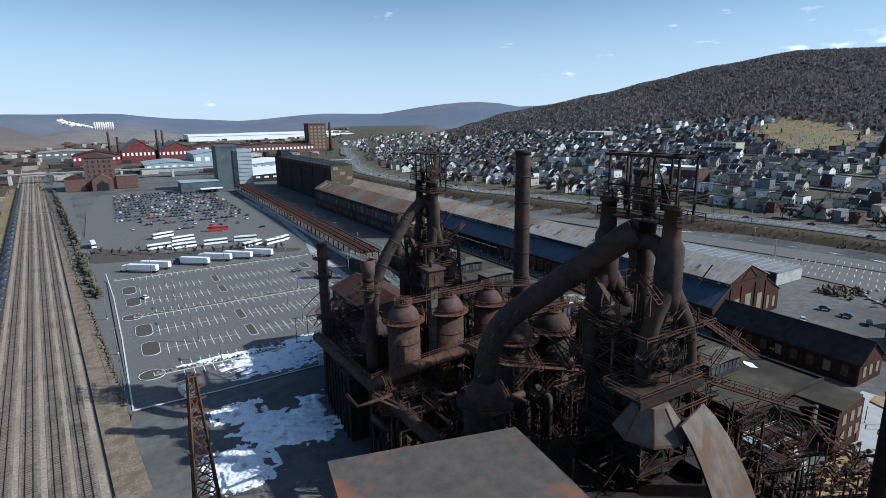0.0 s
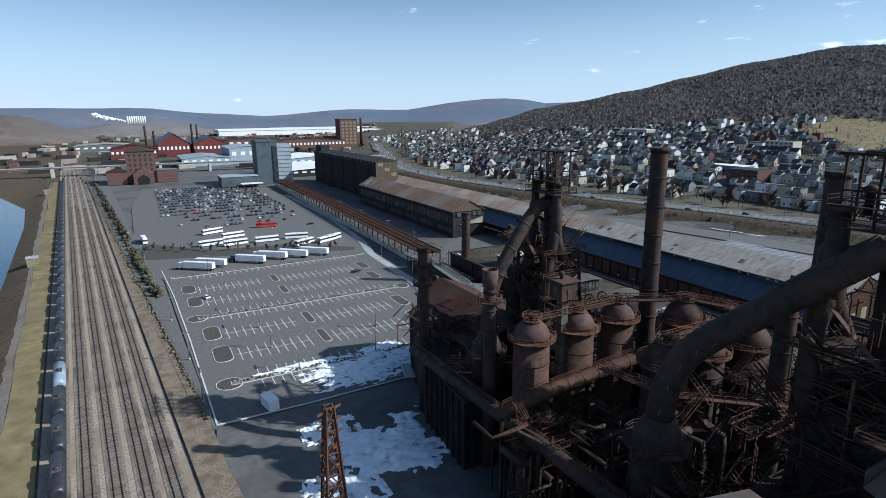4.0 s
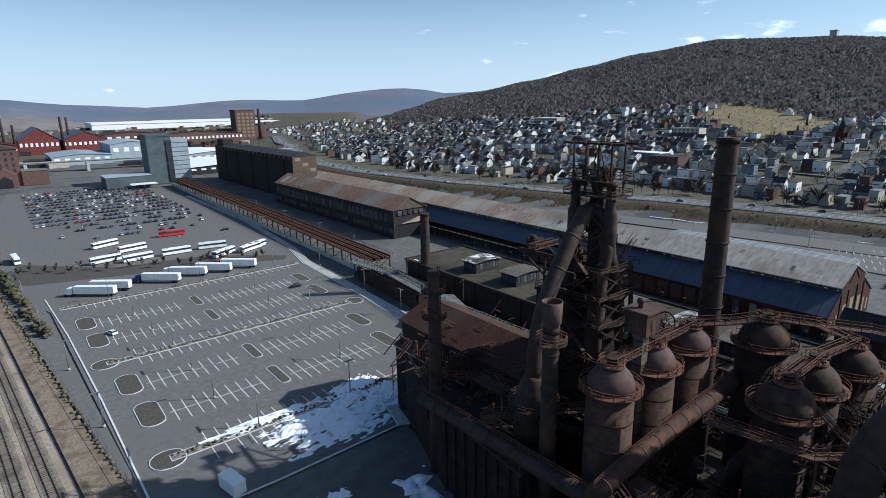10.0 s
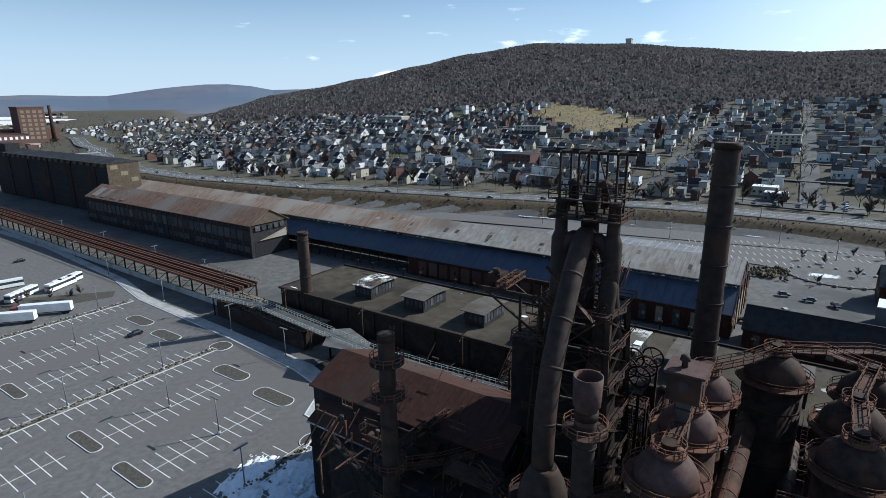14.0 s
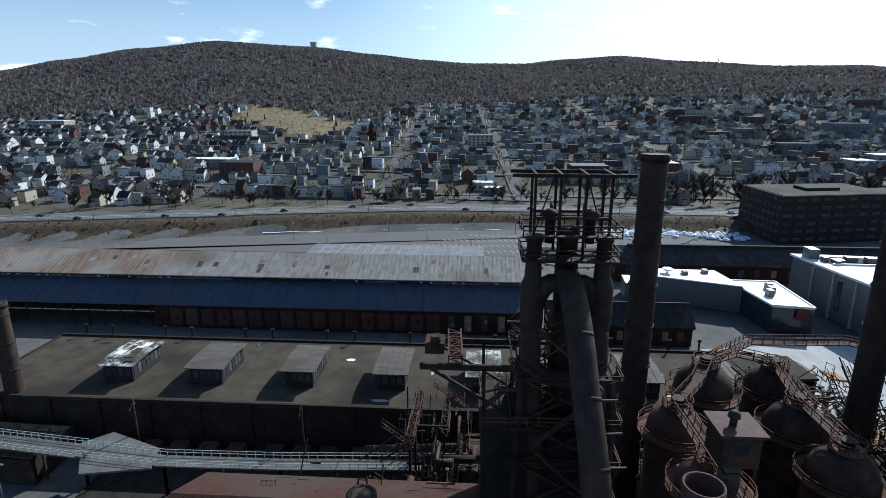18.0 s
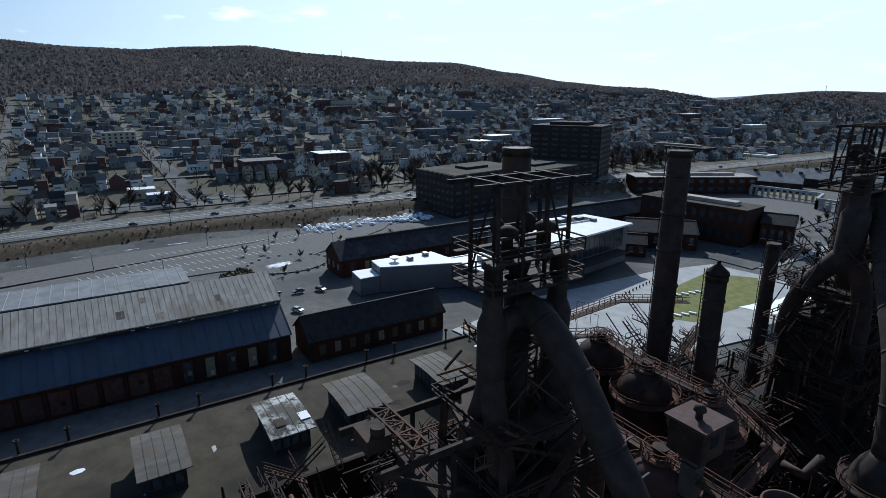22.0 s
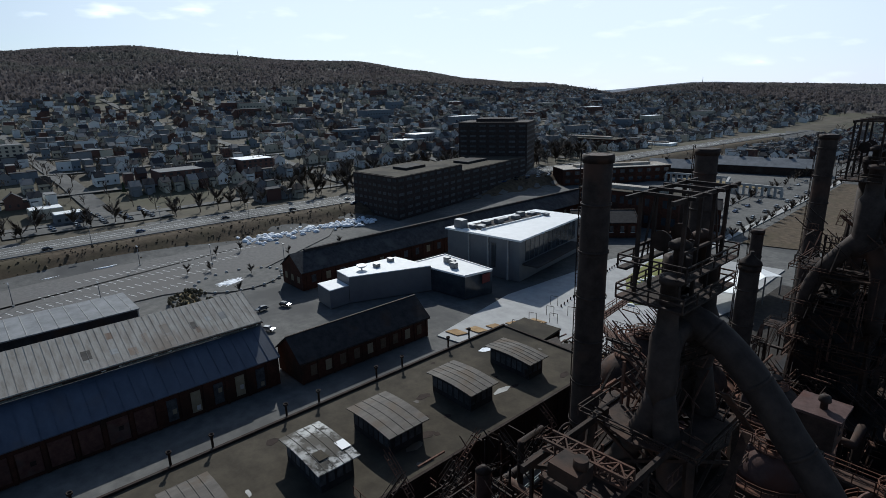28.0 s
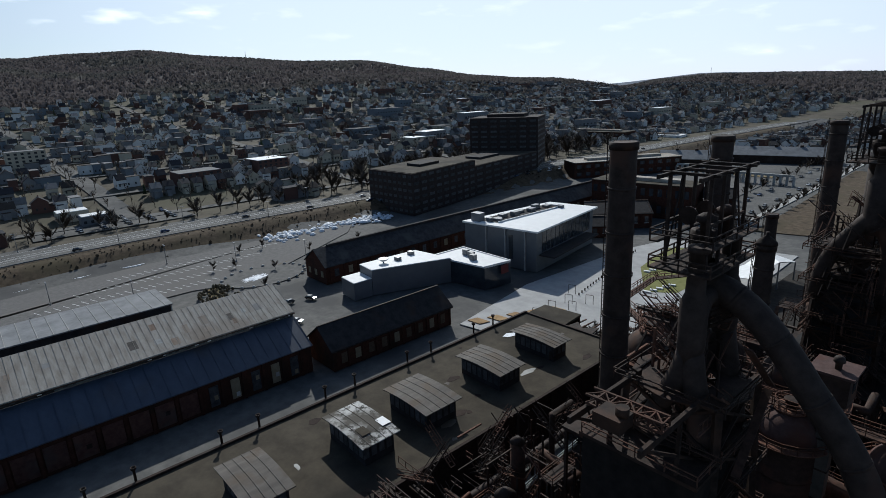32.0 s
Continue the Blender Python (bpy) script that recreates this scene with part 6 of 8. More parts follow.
def box_thing(name, label, cat, x, y, sx, sy, sz, material, rz=0):
    t = thing(name, label, cat, at=(x, y, 0), rz=radians(rz))
    part("body", MB().box(-sx / 2, sx / 2, -sy / 2, sy / 2, 0.15, sz - 0.1), material, t)
    part("roof", MB().box(-sx / 2 - 0.1, sx / 2 + 0.1, -sy / 2 - 0.1, sy / 2 + 0.1, sz - 0.096, sz), material, t)
    return t


box_thing("site_cabin", "white site cabin at the car park's edge", "cabin", 9.9, 158.8, 2.6, 5.5, 2.8, M_white, 12)

# ---- snow heaps ----
def snow(name, cx, cy, rx, ry, h, seed, rz=0, holes=0.0):
    mb = MB()
    n = 84
    c, s = math.cos(rz), math.sin(rz)
    idx = {}
    for i in range(n + 1):
        for j in range(n + 1):
            u, v = i / n * 2 - 1, j / n * 2 - 1
            q = 1 - math.hypot(u, v) + 0.55 * noise.noise(Vector((u * 2.2 + seed, v * 2.2, seed)))
            q += 0.42 * noise.noise(Vector((u * 5 + seed, v * 5, seed))) + 0.3 * noise.noise(Vector((u * 11 + seed, v * 11, seed))) - holes
            z = 0.55 * h * min(1.0, max(-0.1, q) * 1.6) * (0.65 + 0.5 * noise.noise(Vector((u * 4, v * 4, seed + 5))) + 0.12 * noise.noise(Vector((u * 13, v * 13, seed + 5))))
            idx[i, j] = (len(mb.v), q)
            mb.v.append((cx + u * rx * c - v * ry * s, cy + u * rx * s + v * ry * c, z))
    for i in range(n):
        for j in range(n):
            k = [idx[i, j], idx[i + 1, j], idx[i + 1, j + 1], idx[i, j + 1]]
            if sum(w for _, w in k) > 0:
                mb.face([w[0] for w in k], True)
    return tagged(part(name, mb, M_snow), "heap of grimy melting snow on asphalt", "snow heap", "snow heaps")


snow("snow_mound", 40, 166, 19, 9, 1.8, 1.0, 0.25, 0.3)
snow("snow_mound", 32, 171, 12, 5, 1.6, 2.0, 0.1, 0.05)
snow("snow_mound", 24, 178.2, 15, 2.4, 1.1, 12.0, 0.0, -0.1)
snow("snow_mound", 47, 178, 9, 4.5, 1.2, 14.0, 0.35, 0.0)
snow("snow_mound", 54, 172, 6, 5, 1.4, 15.0, 0.2, 0.0)
snow("snow_mound", 30, 128, 18, 15, 2.6, 3.0, 0.3, 0.3)
snow("snow_mound", 20, 140, 7, 6, 1.8, 4.0, 0.0)
snow("snow_mound", 16, 116, 8, 9, 1.6, 6.0, 0.0)
snow("snow_mound", 148, 118, 4, 12, 1.0, 8.0, 0.1)

flat("furnace_yard", [(48.5, 154.5), (62, 176), (80, 186), (88, 204), (107, 204), (107, -60), (40, -60), (36, 20), (48.5, 20)], 0.02, M_blackish, "black yard under the furnaces", "ground")
flat("yard", [(-3.5, 154.5), (48, 155.5), (48, 20), (-8, 20), (-9, 110)], 0.01, M_asphalt_old, "dark gravel yard at the furnace foot", "ground")
# ---- vehicles ----
CAR_PAINTS = [mat("car_paint_" + n, c, tuple(v * 1.15 for v in c), 0.25, 0.5, bump=0.0) for n, c in
              (("black", (0.012, 0.012, 0.014)), ("grey", (0.10, 0.105, 0.11)), ("silver", (0.38, 0.39, 0.40)), ("white", (0.66, 0.66, 0.65)), ("blue", (0.025, 0.05, 0.12)), ("red", (0.22, 0.02, 0.02)))]
CAR_WORDS = ("black", "dark grey", "silver", "white", "dark blue", "red")


def car_proto(k):
    t = thing("car", CAR_WORDS[k] + " parked car on asphalt", "car", "parked cars")
    prof = [(-2.2, 0.35), (2.15, 0.35), (2.2, 0.75), (1.2, 0.95), (-1.9, 1.0), (-2.2, 0.9)]
    b = MB()
    n = len(prof)
    for x in (-0.88, 0.88):
        b.v += [(x, y, z) for y, z in prof]
    b.face(range(n))
    b.face([n + i for i in reversed(range(n))])
    for i in range(n):
        j = (i + 1) % n
        b.face((i, n + i, n + j, j))
    part("body", b, CAR_PAINTS[k], t)
    g = MB()
    lo, hi = [(-0.82, -1.9, 0.95), (0.82, -1.9, 0.98), (0.82, 1.1, 0.92), (-0.82, 1.1, 0.92)], [(-0.66, -1.4, 1.44), (0.66, -1.4, 1.44), (0.66, 0.35, 1.44), (-0.66, 0.35, 1.44)]
    g.v += lo + hi
    for q in ((0, 1, 5, 4), (1, 2, 6, 5), (2, 3, 7, 6), (3, 0, 4, 7), (4, 5, 6, 7)):
        g.face(q)
    part("cabin_glass", g, M_glass, t)
    part("roof", MB().box(-0.67, 0.67, -1.42, 0.37, 1.43, 1.48), CAR_PAINTS[k], t)
    for y in (-1.35, 1.35):
        part("axle", MB().tube([(-0.9, y, 0.33), (-0.7, y, 0.33)], 0.33, 10).tube([(0.7, y, 0.33), (0.9, y, 0.33)], 0.33, 10).bar((-0.75, y, 0.33), (0.75, y, 0.33), 0.08), M_black, t)
    return t


protos = [car_proto(k) for k in range(6)]
used = set()


def put_car(x, y, rz, k=None, z=0.0):
    k = rnd.choices(range(6), (38, 30, 13, 9, 7, 3))[0] if k is None else k
    if k not in used:
        used.add(k)
        protos[k].matrix_basis = pose(x, y, z, 0, 0, rz)
        return protos[k]
    return copy_thing(protos[k], pose(x, y, z, 0, 0, rz))


# the far car park: nearest cars as things, the rest joined
spots = []
for r in range(16):
    y = 428 + r * 15.4 + (r // 2) * 0.6
    for i in range(30):
        x = -2 + i * 3.1
        dens = 0.25 if r < 2 else (0.55 if r < 4 else 0.9)
        if 30 < i < 33 or rnd.random() > dens or (r < 4 and x < 6):
            continue
        spots.append((x + rnd.uniform(-0.3, 0.3), y + rnd.uniform(-0.5, 0.5), 180 * (r % 2)))
for x, y, rz in spots[:110]:
    put_car(x, y, rz)
mbs = [MB() for _ in range(6)]
gl = MB()
for x, y, rz in spots[110:]:
    m = mbs[rnd.choices(range(6), (38, 30, 13, 9, 7, 3))[0]]
    m.box(x - 0.88, x + 0.88, y - 2.2, y + 2.2, 0.3, 0.95)
    m.box(x - 0.66, x + 0.66, y - 1.3, y + 0.9, 1.38, 1.46)
    gl.box(x - 0.78, x + 0.78, y - 1.7, y + 1.2, 0.94, 1.39)
for k, m in enumerate(mbs):
    solo("far_cars", m, CAR_PAINTS[k], "distant parked " + CAR_WORDS[k] + " cars in rows", "cars", "stuff")
solo("far_car_glass", gl, M_glass, "dark windows of distant parked cars", "cars", "stuff")
for x, y, rz in ((72, 268, 90), (5, 262, 20), (-18, 360, 175), (-19, 372, 175), (-22, 395, 175), (-24, 410, 175), (-25, 425, 175), (-27, 440, 0), (86, 400, 90)):
    put_car(x, y, rz)


def bus(x, y, rz, red=False):
    c = M_busred if red else M_white
    t = thing("coach", ("red" if red else "white") + " parked touring coach with dark windows", "coach", "parked coaches", at=(x, y, 0), rz=radians(rz))
    part("body", MB().box(-1.28, 1.28, -6.8, 6.8, 0.45, 1.75).box(-1.25, 1.25, -6.7, 6.7, 2.75, 3.4), c, t)
    part("window_band", MB().box(-1.26, 1.26, -6.78, 6.78, 1.752, 2.748), M_glass, t)
    part("roof_unit", MB().box(-0.8, 0.8, -4, -1, 3.404, 3.6), c, t)
    for wx in (-1.1, 1.1):
        for wy in (-4.6, -3.3, 4.4):
            part("wheel", MB().tube([(wx - 0.15, wy, 0.5), (wx + 0.15, wy, 0.5)], 0.5, 12), M_black, t)
    return t


M_busred = mat("red_coach_paint", (0.48, 0.03, 0.03), (0.55, 0.05, 0.045), 0.3, 0.5, bump=0.0)
for x, y, rz in ((22.8, 401.5, -66), (32.7, 382, -76), (18, 365.3, -80), (31, 359, -82), (48.8, 359.3, -90), (66.5, 359.3, -102), (66.3, 340, -59), (80, 341, -62), (84, 344, -60)):
    bus(x, y, rz)
bus(57.5, 405.8, -97, True)
bus(-16, 395, 5)


def truck(x, y, rz, cab, label):
    t = thing("lorry", label, "lorry", "parked lorries", at=(x, y, 0), rz=radians(rz))
    part("trailer", MB().box(-1.3, 1.3, -8.4, 7.6, 1.2, 4.1), M_white, t, "white box trailer")
    part("chassis", MB().box(-0.6, 0.6, -8.2, 9.5, 0.7, 1.19), M_black, t)
    if cab:
        part("cab", MB().box(-1.2, 1.2, 8.3, 10.2, 0.9, 3.5).box(-1.0, 1.0, 10.2, 11.8, 0.9, 2.1), cab, t)
        part("windscreen", MB().box(-1.05, 1.05, 10.2, 10.25, 2.2, 3.2), M_glass, t)
    for wx in (-1.05, 1.05):
        for wy in (-7.2, -5.9, 8.4) + ((11.2,) if cab else ()):
            part("wheel", MB().tube([(wx - 0.2, wy, 0.52), (wx + 0.2, wy, 0.52)], 0.52, 12), M_black, t)
    return t


for x, y, rz, cab, label in ((6.5, 311, 51, M_white, "white lorry with a box trailer"), (12.5, 315, 51, None, "white parked box trailer"), (31, 312.5, 49, CAR_PAINTS[4], "dark blue lorry with a white trailer"),
                             (42.5, 315, 50, M_white, "white lorry and trailer at the kerb"), (53, 313.5, 48, CAR_PAINTS[0], "black lorry with a white trailer"), (64, 313, 48, CAR_PAINTS[5], "red lorry with a white trailer")):
    truck(x, y, rz, cab, label)
# ---- highway ----
def ribbon(pts, w, z_of, up=0.12, th=0.4):
    """A road strip that follows the ground."""
    mb = MB()
    v = [Vector((x, y, 0)) for x, y in pts]
    prev = None
    for i, p in enumerate(v):
        d = (v[min(i + 1, len(v) - 1)] - v[max(i - 1, 0)]).normalized()
        s = Vector((d.y, -d.x, 0)) * (w / 2)
        z = z_of(p.x, p.y) + up
        k = len(mb.v)
        mb.v += [(p.x - s.x, p.y - s.y, z), (p.x + s.x, p.y + s.y, z), (p.x + s.x, p.y + s.y, z - th), (p.x - s.x, p.y - s.y, z - th)]
        if prev is not None:
            for a, b in ((0, 1), (1, 2), (2, 3), (3, 0)):
                mb.face((prev + b, prev + a, k + a, k + b))
        prev = k
    return mb


HY = [-900 + 20 * i for i in range(115)]
mb, prev = MB(), None
for i in range(150):
    y = -640 + i * 9.0
    row = len(mb.v)
    for o, up in ((-37 + noise.noise(Vector((i * 0.3, 2, 0))), -0.5), (-32, 0.1), (-28, 0.15), (-24, 0.15), (-20, 0.15), (-16, 0.2), (-12.2, 0.2)):
        x = hwy_x(y) + o
        mb.v.append((x, y, ground_z(x, y) + up + (0.25 * noise.noise(Vector((x * 0.2, y * 0.2, 0))) if -33 < o < -17 else 0)))
    if prev is not None:
        for k in range(6):
            mb.face((prev + k, prev + k + 1, row + k + 1, row + k), True)
    prev = row
solo("embankment", mb, M_scrub, "brown scrubby bank below the highway", "embankment", "structure")
mb = MB()
br = random.Random(63)
for k in range(2600):
    y = br.uniform(-330, 640)
    x = hwy_x(y) + br.uniform(-34, -15)
    h = br.uniform(0.15, 0.55) * (2.2 if br.random() < 0.06 else 1.0)
    z = ground_z(x, y) + 0.1
    mb.lathe([(h * 0.5, z - 0.2), (h * br.uniform(0.6, 1.1), z + h * 0.45), (h * 0.2, z + h)], (x, y), 5, False)
solo("bank_scrub", mb, M_scrub, "dry brown scrub on the highway bank", "shrubs", "stuff")


def hwy_z(x, y):
    return 6.0 if y < 700 else ground_z(hwy_x(y), y)


solo("highway", ribbon([(hwy_x(y), y) for y in HY], 24, hwy_z, 0.3), M_asphalt_old, "grey four-lane highway on an embankment", "road", "structure")
for o in (-11.4, -4.1, -0.6, 0.6, 4.1, 11.4):
    solo("road_line", ribbon([(hwy_x(y) + o, y) for y in HY], 0.22, hwy_z, 0.32, 0.01), M_paint, "white painted highway line", "road marking", "structure")
solo("guard_rail", ribbon([(hwy_x(y) - 13, y) for y in HY], 0.3, hwy_z, 1.0, 0.5), M_panel, "grey steel guard rail along the highway", "guard rail", "structure")
for y in range(-260, 640, 38):
    for o in ((-12.6,) if (y // 38) % 2 else (13.4,)):
        copy_thing(l0, pose(hwy_x(y) + o, y, 6.2, 0, 0, 90))
for k in range(26):
    y = -330 + k * 38 + rnd.uniform(-12, 12)
    o = rnd.choice((-8, -2.5, 2.5, 8))
    put_car(hwy_x(y) + o, y, 0 if o > 0 else 180, None, 6.32)
# streets of the town
def runs(pts, gap):
    """The stretches of pts with no hole wider than gap."""
    out = [[]]
    for p in pts:
        if out[-1] and math.hypot(p[0] - out[-1][-1][0], p[1] - out[-1][-1][1]) > gap:
            out.append([])
        out[-1].append(p)
    return [q for q in out if len(q) > 2]


for k in range(10):
    x0 = 404 + 64 * k
    pts = [(x0 + 14 * math.sin(y * 0.002), y) for y in range(-900, 761, 40) if hwy_x(y) + 40 < x0 < along(WOOD, y) - 10 and not inside(x0, y, CEMETERY)]
    for q in runs(pts, 45):
        solo("street", ribbon(q, 8, ground_z, 0.25), M_asphalt_old, "grey town street between houses", "road", "structure")
for y0 in (-760, -640, -520, -400, -290, -180, -60, 98, 200, 330, 440, 560):
    pts = [(x, y0 + (x - 400) * 0.05) for x in range(372, 1020, 30) if x < along(WOOD, y0 + (x - 400) * 0.05) - 5 and x > hwy_x(y0) + 18 and not inside(x, y0 + (x - 400) * 0.05, CEMETERY)]
    for q in runs(pts, 35):
        solo("street", ribbon(q, 12 if y0 == 98 else 8, ground_z, 0.3), M_asphalt_old, "straight town street running uphill", "road", "structure")

# ---- houses ----
WALLS = [mat("house_" + n, c, tuple(v * 1.12 for v in c), 0.8, 0.3, bump=0.02, vary=0.08) for n, c in
         (("white", (0.60, 0.60, 0.58)), ("cream", (0.38, 0.35, 0.28)), ("grey", (0.18, 0.185, 0.19)), ("brick", (0.105, 0.058, 0.047)), ("blue", (0.13, 0.155, 0.18)))]
WORDS = ("white", "cream", "grey", "red brick", "blue-grey")
ROOFS = [mat("shingle_" + n, c, tuple(v * 1.3 for v in c), 0.9, 0.6, bump=0.05, vary=0.2) for n, c in (("dark", (0.032, 0.032, 0.036)), ("brown", (0.055, 0.046, 0.040)), ("pale", (0.15, 0.148, 0.146)))]


def house_shapes(w, d, h, rise, flat_top):
    """Wall, roof and window meshes for one house, its front to -x."""
    wall = MB().box(-d / 2, d / 2, -w / 2, w / 2, -2.5, h)
    roof = MB()
    if flat_top:
        roof.box(-d / 2 - 0.2, d / 2 + 0.2, -w / 2 - 0.2, w / 2 + 0.2, h + 0.004, h + 0.45)
    else:
        wall.extrude_y([(-d / 2, h), (d / 2, h), (0, h + rise)], -w / 2, w / 2)
        m = rise / (d / 2)
        roof.extrude_y([(-d / 2 - 0.5, h - 0.5 * m + 0.05), (0, h + rise + 0.05), (d / 2 + 0.5, h - 0.5 * m + 0.05), (d / 2 + 0.5, h - 0.5 * m + 0.3), (0, h + rise + 0.3), (-d / 2 - 0.5, h - 0.5 * m + 0.3)], -w / 2 - 0.4, w / 2 + 0.4)
        roof.box(-d / 2 - 2.0, -d / 2 - 0.1, -w / 2 + 0.2, w / 2 - 0.6, 2.75, 2.95)
        wall.box(-0.35, 0.35, w * 0.12, w * 0.12 + 0.6, h, h + rise + 1.0)
        wall.box(d / 2 - 0.02, d / 2 + 2.6, -w / 2 + 0.6, w * 0.1, -2.5, h * 0.55)
        roof.box(d / 2 - 0.02, d / 2 + 2.8, -w / 2 + 0.4, w * 0.1 + 0.2, h * 0.55 + 0.004, h * 0.55 + 0.25)
    wins = []
    for z in (1.0, 3.9):
        if z + 1.5 < h:
            for y in (-w * 0.25, w * 0.25):
                wins.append((-d / 2 - 0.06, -d / 2 + 0.02, y - 0.5, y + 0.5, z, z + 1.5))
            for x in (-d * 0.22, d * 0.22):
                wins.append((x - 0.5, x + 0.5, -w / 2 - 0.06, -w / 2 + 0.02, z, z + 1.5))
                wins.append((x - 0.5, x + 0.5, w / 2 - 0.02, w / 2 + 0.06, z, z + 1.5))
    return wall, roof, wins


SIZES = ((6.2, 8.6, 5.4, 2.9, False), (5.4, 10, 5.8, 2.6, False), (7.6, 7.2, 5.0, 3.2, False), (5.4, 10.5, 6.4, 0, True), (9.5, 8.5, 7.2, 0, True), (5.8, 9, 5.6, 3.4, False))
made = {}


def house_thing(x, y, z, rz, size, wi, ri):
    key = (size, wi, ri)
    m = pose(x, y, z, 0, 0, rz)
    if key in made:
        return copy_thing(made[key], m)
    wall, roof, wins = house_shapes(*SIZES[size])
    t = thing("house", WORDS[wi] + (" flat-roofed row house" if SIZES[size][4] else " gabled two-storey house") + " on the slope", "house", "town houses")
    part("wall", wall, WALLS[wi], t)
    part("roof", roof, ROOFS[ri], t)
    for q in wins[:5]:
        part("window", MB().box(*q), M_glass, t)
    t.matrix_basis = m
    made[key] = t
    return t


lots = []
hr = random.Random(21)
for k in range(11):
    for side in (-1, 1):
        x0 = 404 + 64 * k + side * 15
        y = -1150.0
        while y < 900:
            y += hr.uniform(6.8, 10.4) if k < 6 else hr.uniform(9.5, 15)
            x = x0 + 14 * math.sin(y * 0.002) + hr.uniform(-2.5, 2.5)
            if not hwy_x(y) + 34 < x < along(WOOD, y) - 8 or inside(x, y, CEMETERY) or hr.random() < 0.13:
                continue
            if min(abs(y - q - (x - 400) * 0.05) for q in (-760, -640, -520, -400, -290, -180, -60, 98, 200, 330, 440, 560)) < 9.5:
                continue
            if x < 440 and (20 < y < 160 or y < -20):
                continue
            lots.append((math.hypot(x - 20, y - 130), x, y, side))
lots.sort()
near = len(lots)
while len(lots) < near + 620:
    a, r = radians(hr.uniform(118, 174)), hr.uniform(620, 1560)
    x, y = 20 + r * math.sin(a), 120 + r * math.cos(a)
    if not wooded(x, y, -60) and not 404 < x < 1100 - 0 * y or y < -1150:
        if abs(x - hwy_x(y)) > 40 and not wooded(x, y, -120):
            lots.append((r, x, y, hr.choice((-1, 1))))
near = len(lots)
while len(lots) < near + 420:
    a, r = radians(hr.uniform(19, 48)), hr.uniform(650, 1750)
    x, y = 20 + r * math.sin(a), 120 + r * math.cos(a)
    if x > hwy_x(y) + 34 and not wooded(x, y, 20):
        lots.append((r, x, y, hr.choice((-1, 1))))
for k in range(150):
    y = hr.uniform(330, 900)
    x = hr.uniform(hwy_x(y) + 42, hwy_x(y) + 130)
    if x < 402 or y > 760:
        lots.append((math.hypot(x - 20, y - 130), x, y, hr.choice((-1, 1))))
for k in range(500):
    a, r = radians(hr.uniform(136, 172)), hr.uniform(560, 1250)
    x, y = 20 + r * math.sin(a), 120 + r * math.cos(a)
    if abs(x - hwy_x(y)) > 40:
        lots.append((r, x, y, hr.choice((-1, 1))))
lots.sort()
far_w = [MB() for _ in WALLS]
far_r = [MB() for _ in ROOFS]
far_g = MB()
for i, (r, x, y, side) in enumerate(lots):
    size = hr.choices(range(6), (4, 3, 3, 3, 1, 3) if not (60 < y < 320) else (2, 2, 1, 6, 2, 2))[0]
    wi, ri = hr.choices(range(5), (7, 4, 5, 3, 2))[0], hr.choices(range(3), (6, 3, 2))[0]
    z = ground_z(x, y)
    rz = (0 if side > 0 else 180) + hr.uniform(-4, 4) + (90 if hr.random() < 0.3 else 0)
    if i < 112:
        house_thing(x, y, z, rz, size, wi % 4 if i % 5 else wi, ri)
        continue
    wall, roof, wins = house_shapes(*SIZES[size])
    c, s = math.cos(radians(rz)), math.sin(radians(rz))
    for src, dst in ((wall, far_w[wi]), (roof, far_r[ri])):
        k = len(dst.v)
        dst.v += [(x + a * c - b * s, y + a * s + b * c, z + q) for a, b, q in src.v]
        for f in src.f:
            dst.face([k + j for j in f])
    if r < 700:
        for q in wins[:6]:
            far_g.box(*q, rz=radians(rz), at=(x, y, z))
for m, mt, w in zip(far_w, WALLS, WORDS):
    solo("far_houses", m, mt, "walls of distant " + w + " houses on the slope", "houses", "stuff")
for m, mt in zip(far_r, ROOFS):
    solo("far_roofs", m, mt, "roofs of distant houses on the slope", "houses", "stuff")
solo("far_windows", far_g, M_glass, "dark windows of distant houses", "windows", "stuff")


# ---- bare trees ----
def bare_tree(mt, mc, x, y, z, h, r, n, limbs=5, tw=0.020):
    mt.lathe([(h * 0.022, z - 0.5), (h * 0.016, z + h * 0.35), (h * 0.006, z + h * 0.75)], (x, y), 4, False)
    for k in range(limbs):
        a = r.uniform(0, 6.28)
        z0 = z + h * r.uniform(0.14, 0.5)
        L = h * r.uniform(0.25, 0.42)
        e = Vector((x + math.cos(a) * L * 0.7, y + math.sin(a) * L * 0.7, z0 + L * 0.85))
        mt.bar((x, y, z0), e, h * 0.009)
        for j in range(n):
            b = a + r.uniform(-1.2, 1.2)
            q = r.uniform(0.15, 1.0)
            p = Vector((x, y, z0)).lerp(e, q)
            t = p + Vector((math.cos(b), math.sin(b), r.uniform(0.2, 1.3))) * (h * r.uniform(0.1, 0.22))
            w = Vector((-math.sin(b), math.cos(b), 0)) * (h * tw)
            kk = len(mc.v)
            u = p.lerp(t, 0.6) + Vector((r.uniform(-1, 1), r.uniform(-1, 1), r.uniform(-0.5, 1))) * (h * 0.06)
            mc.v += [tuple(p - w), tuple(p + w), tuple(t), tuple(u)]
            mc.face((kk, kk + 1, kk + 2))
            mc.face((kk, kk + 1, kk + 3))


tr = random.Random(5)
trees = []
for k in range(3):
    t = thing("bare_tree", ("grey leafless tree with a spreading crown", "slender leafless winter tree", "broad leafless street tree")[k], "tree", "bare trees")
    a, b = MB(), MB()
    bare_tree(a, b, 0, 0, 0, 11, random.Random(30 + k), 44, 11, 0.011)
    part("trunk", a, M_bark, t)
    part("crown", b, M_twig, t)
    trees.append(t)
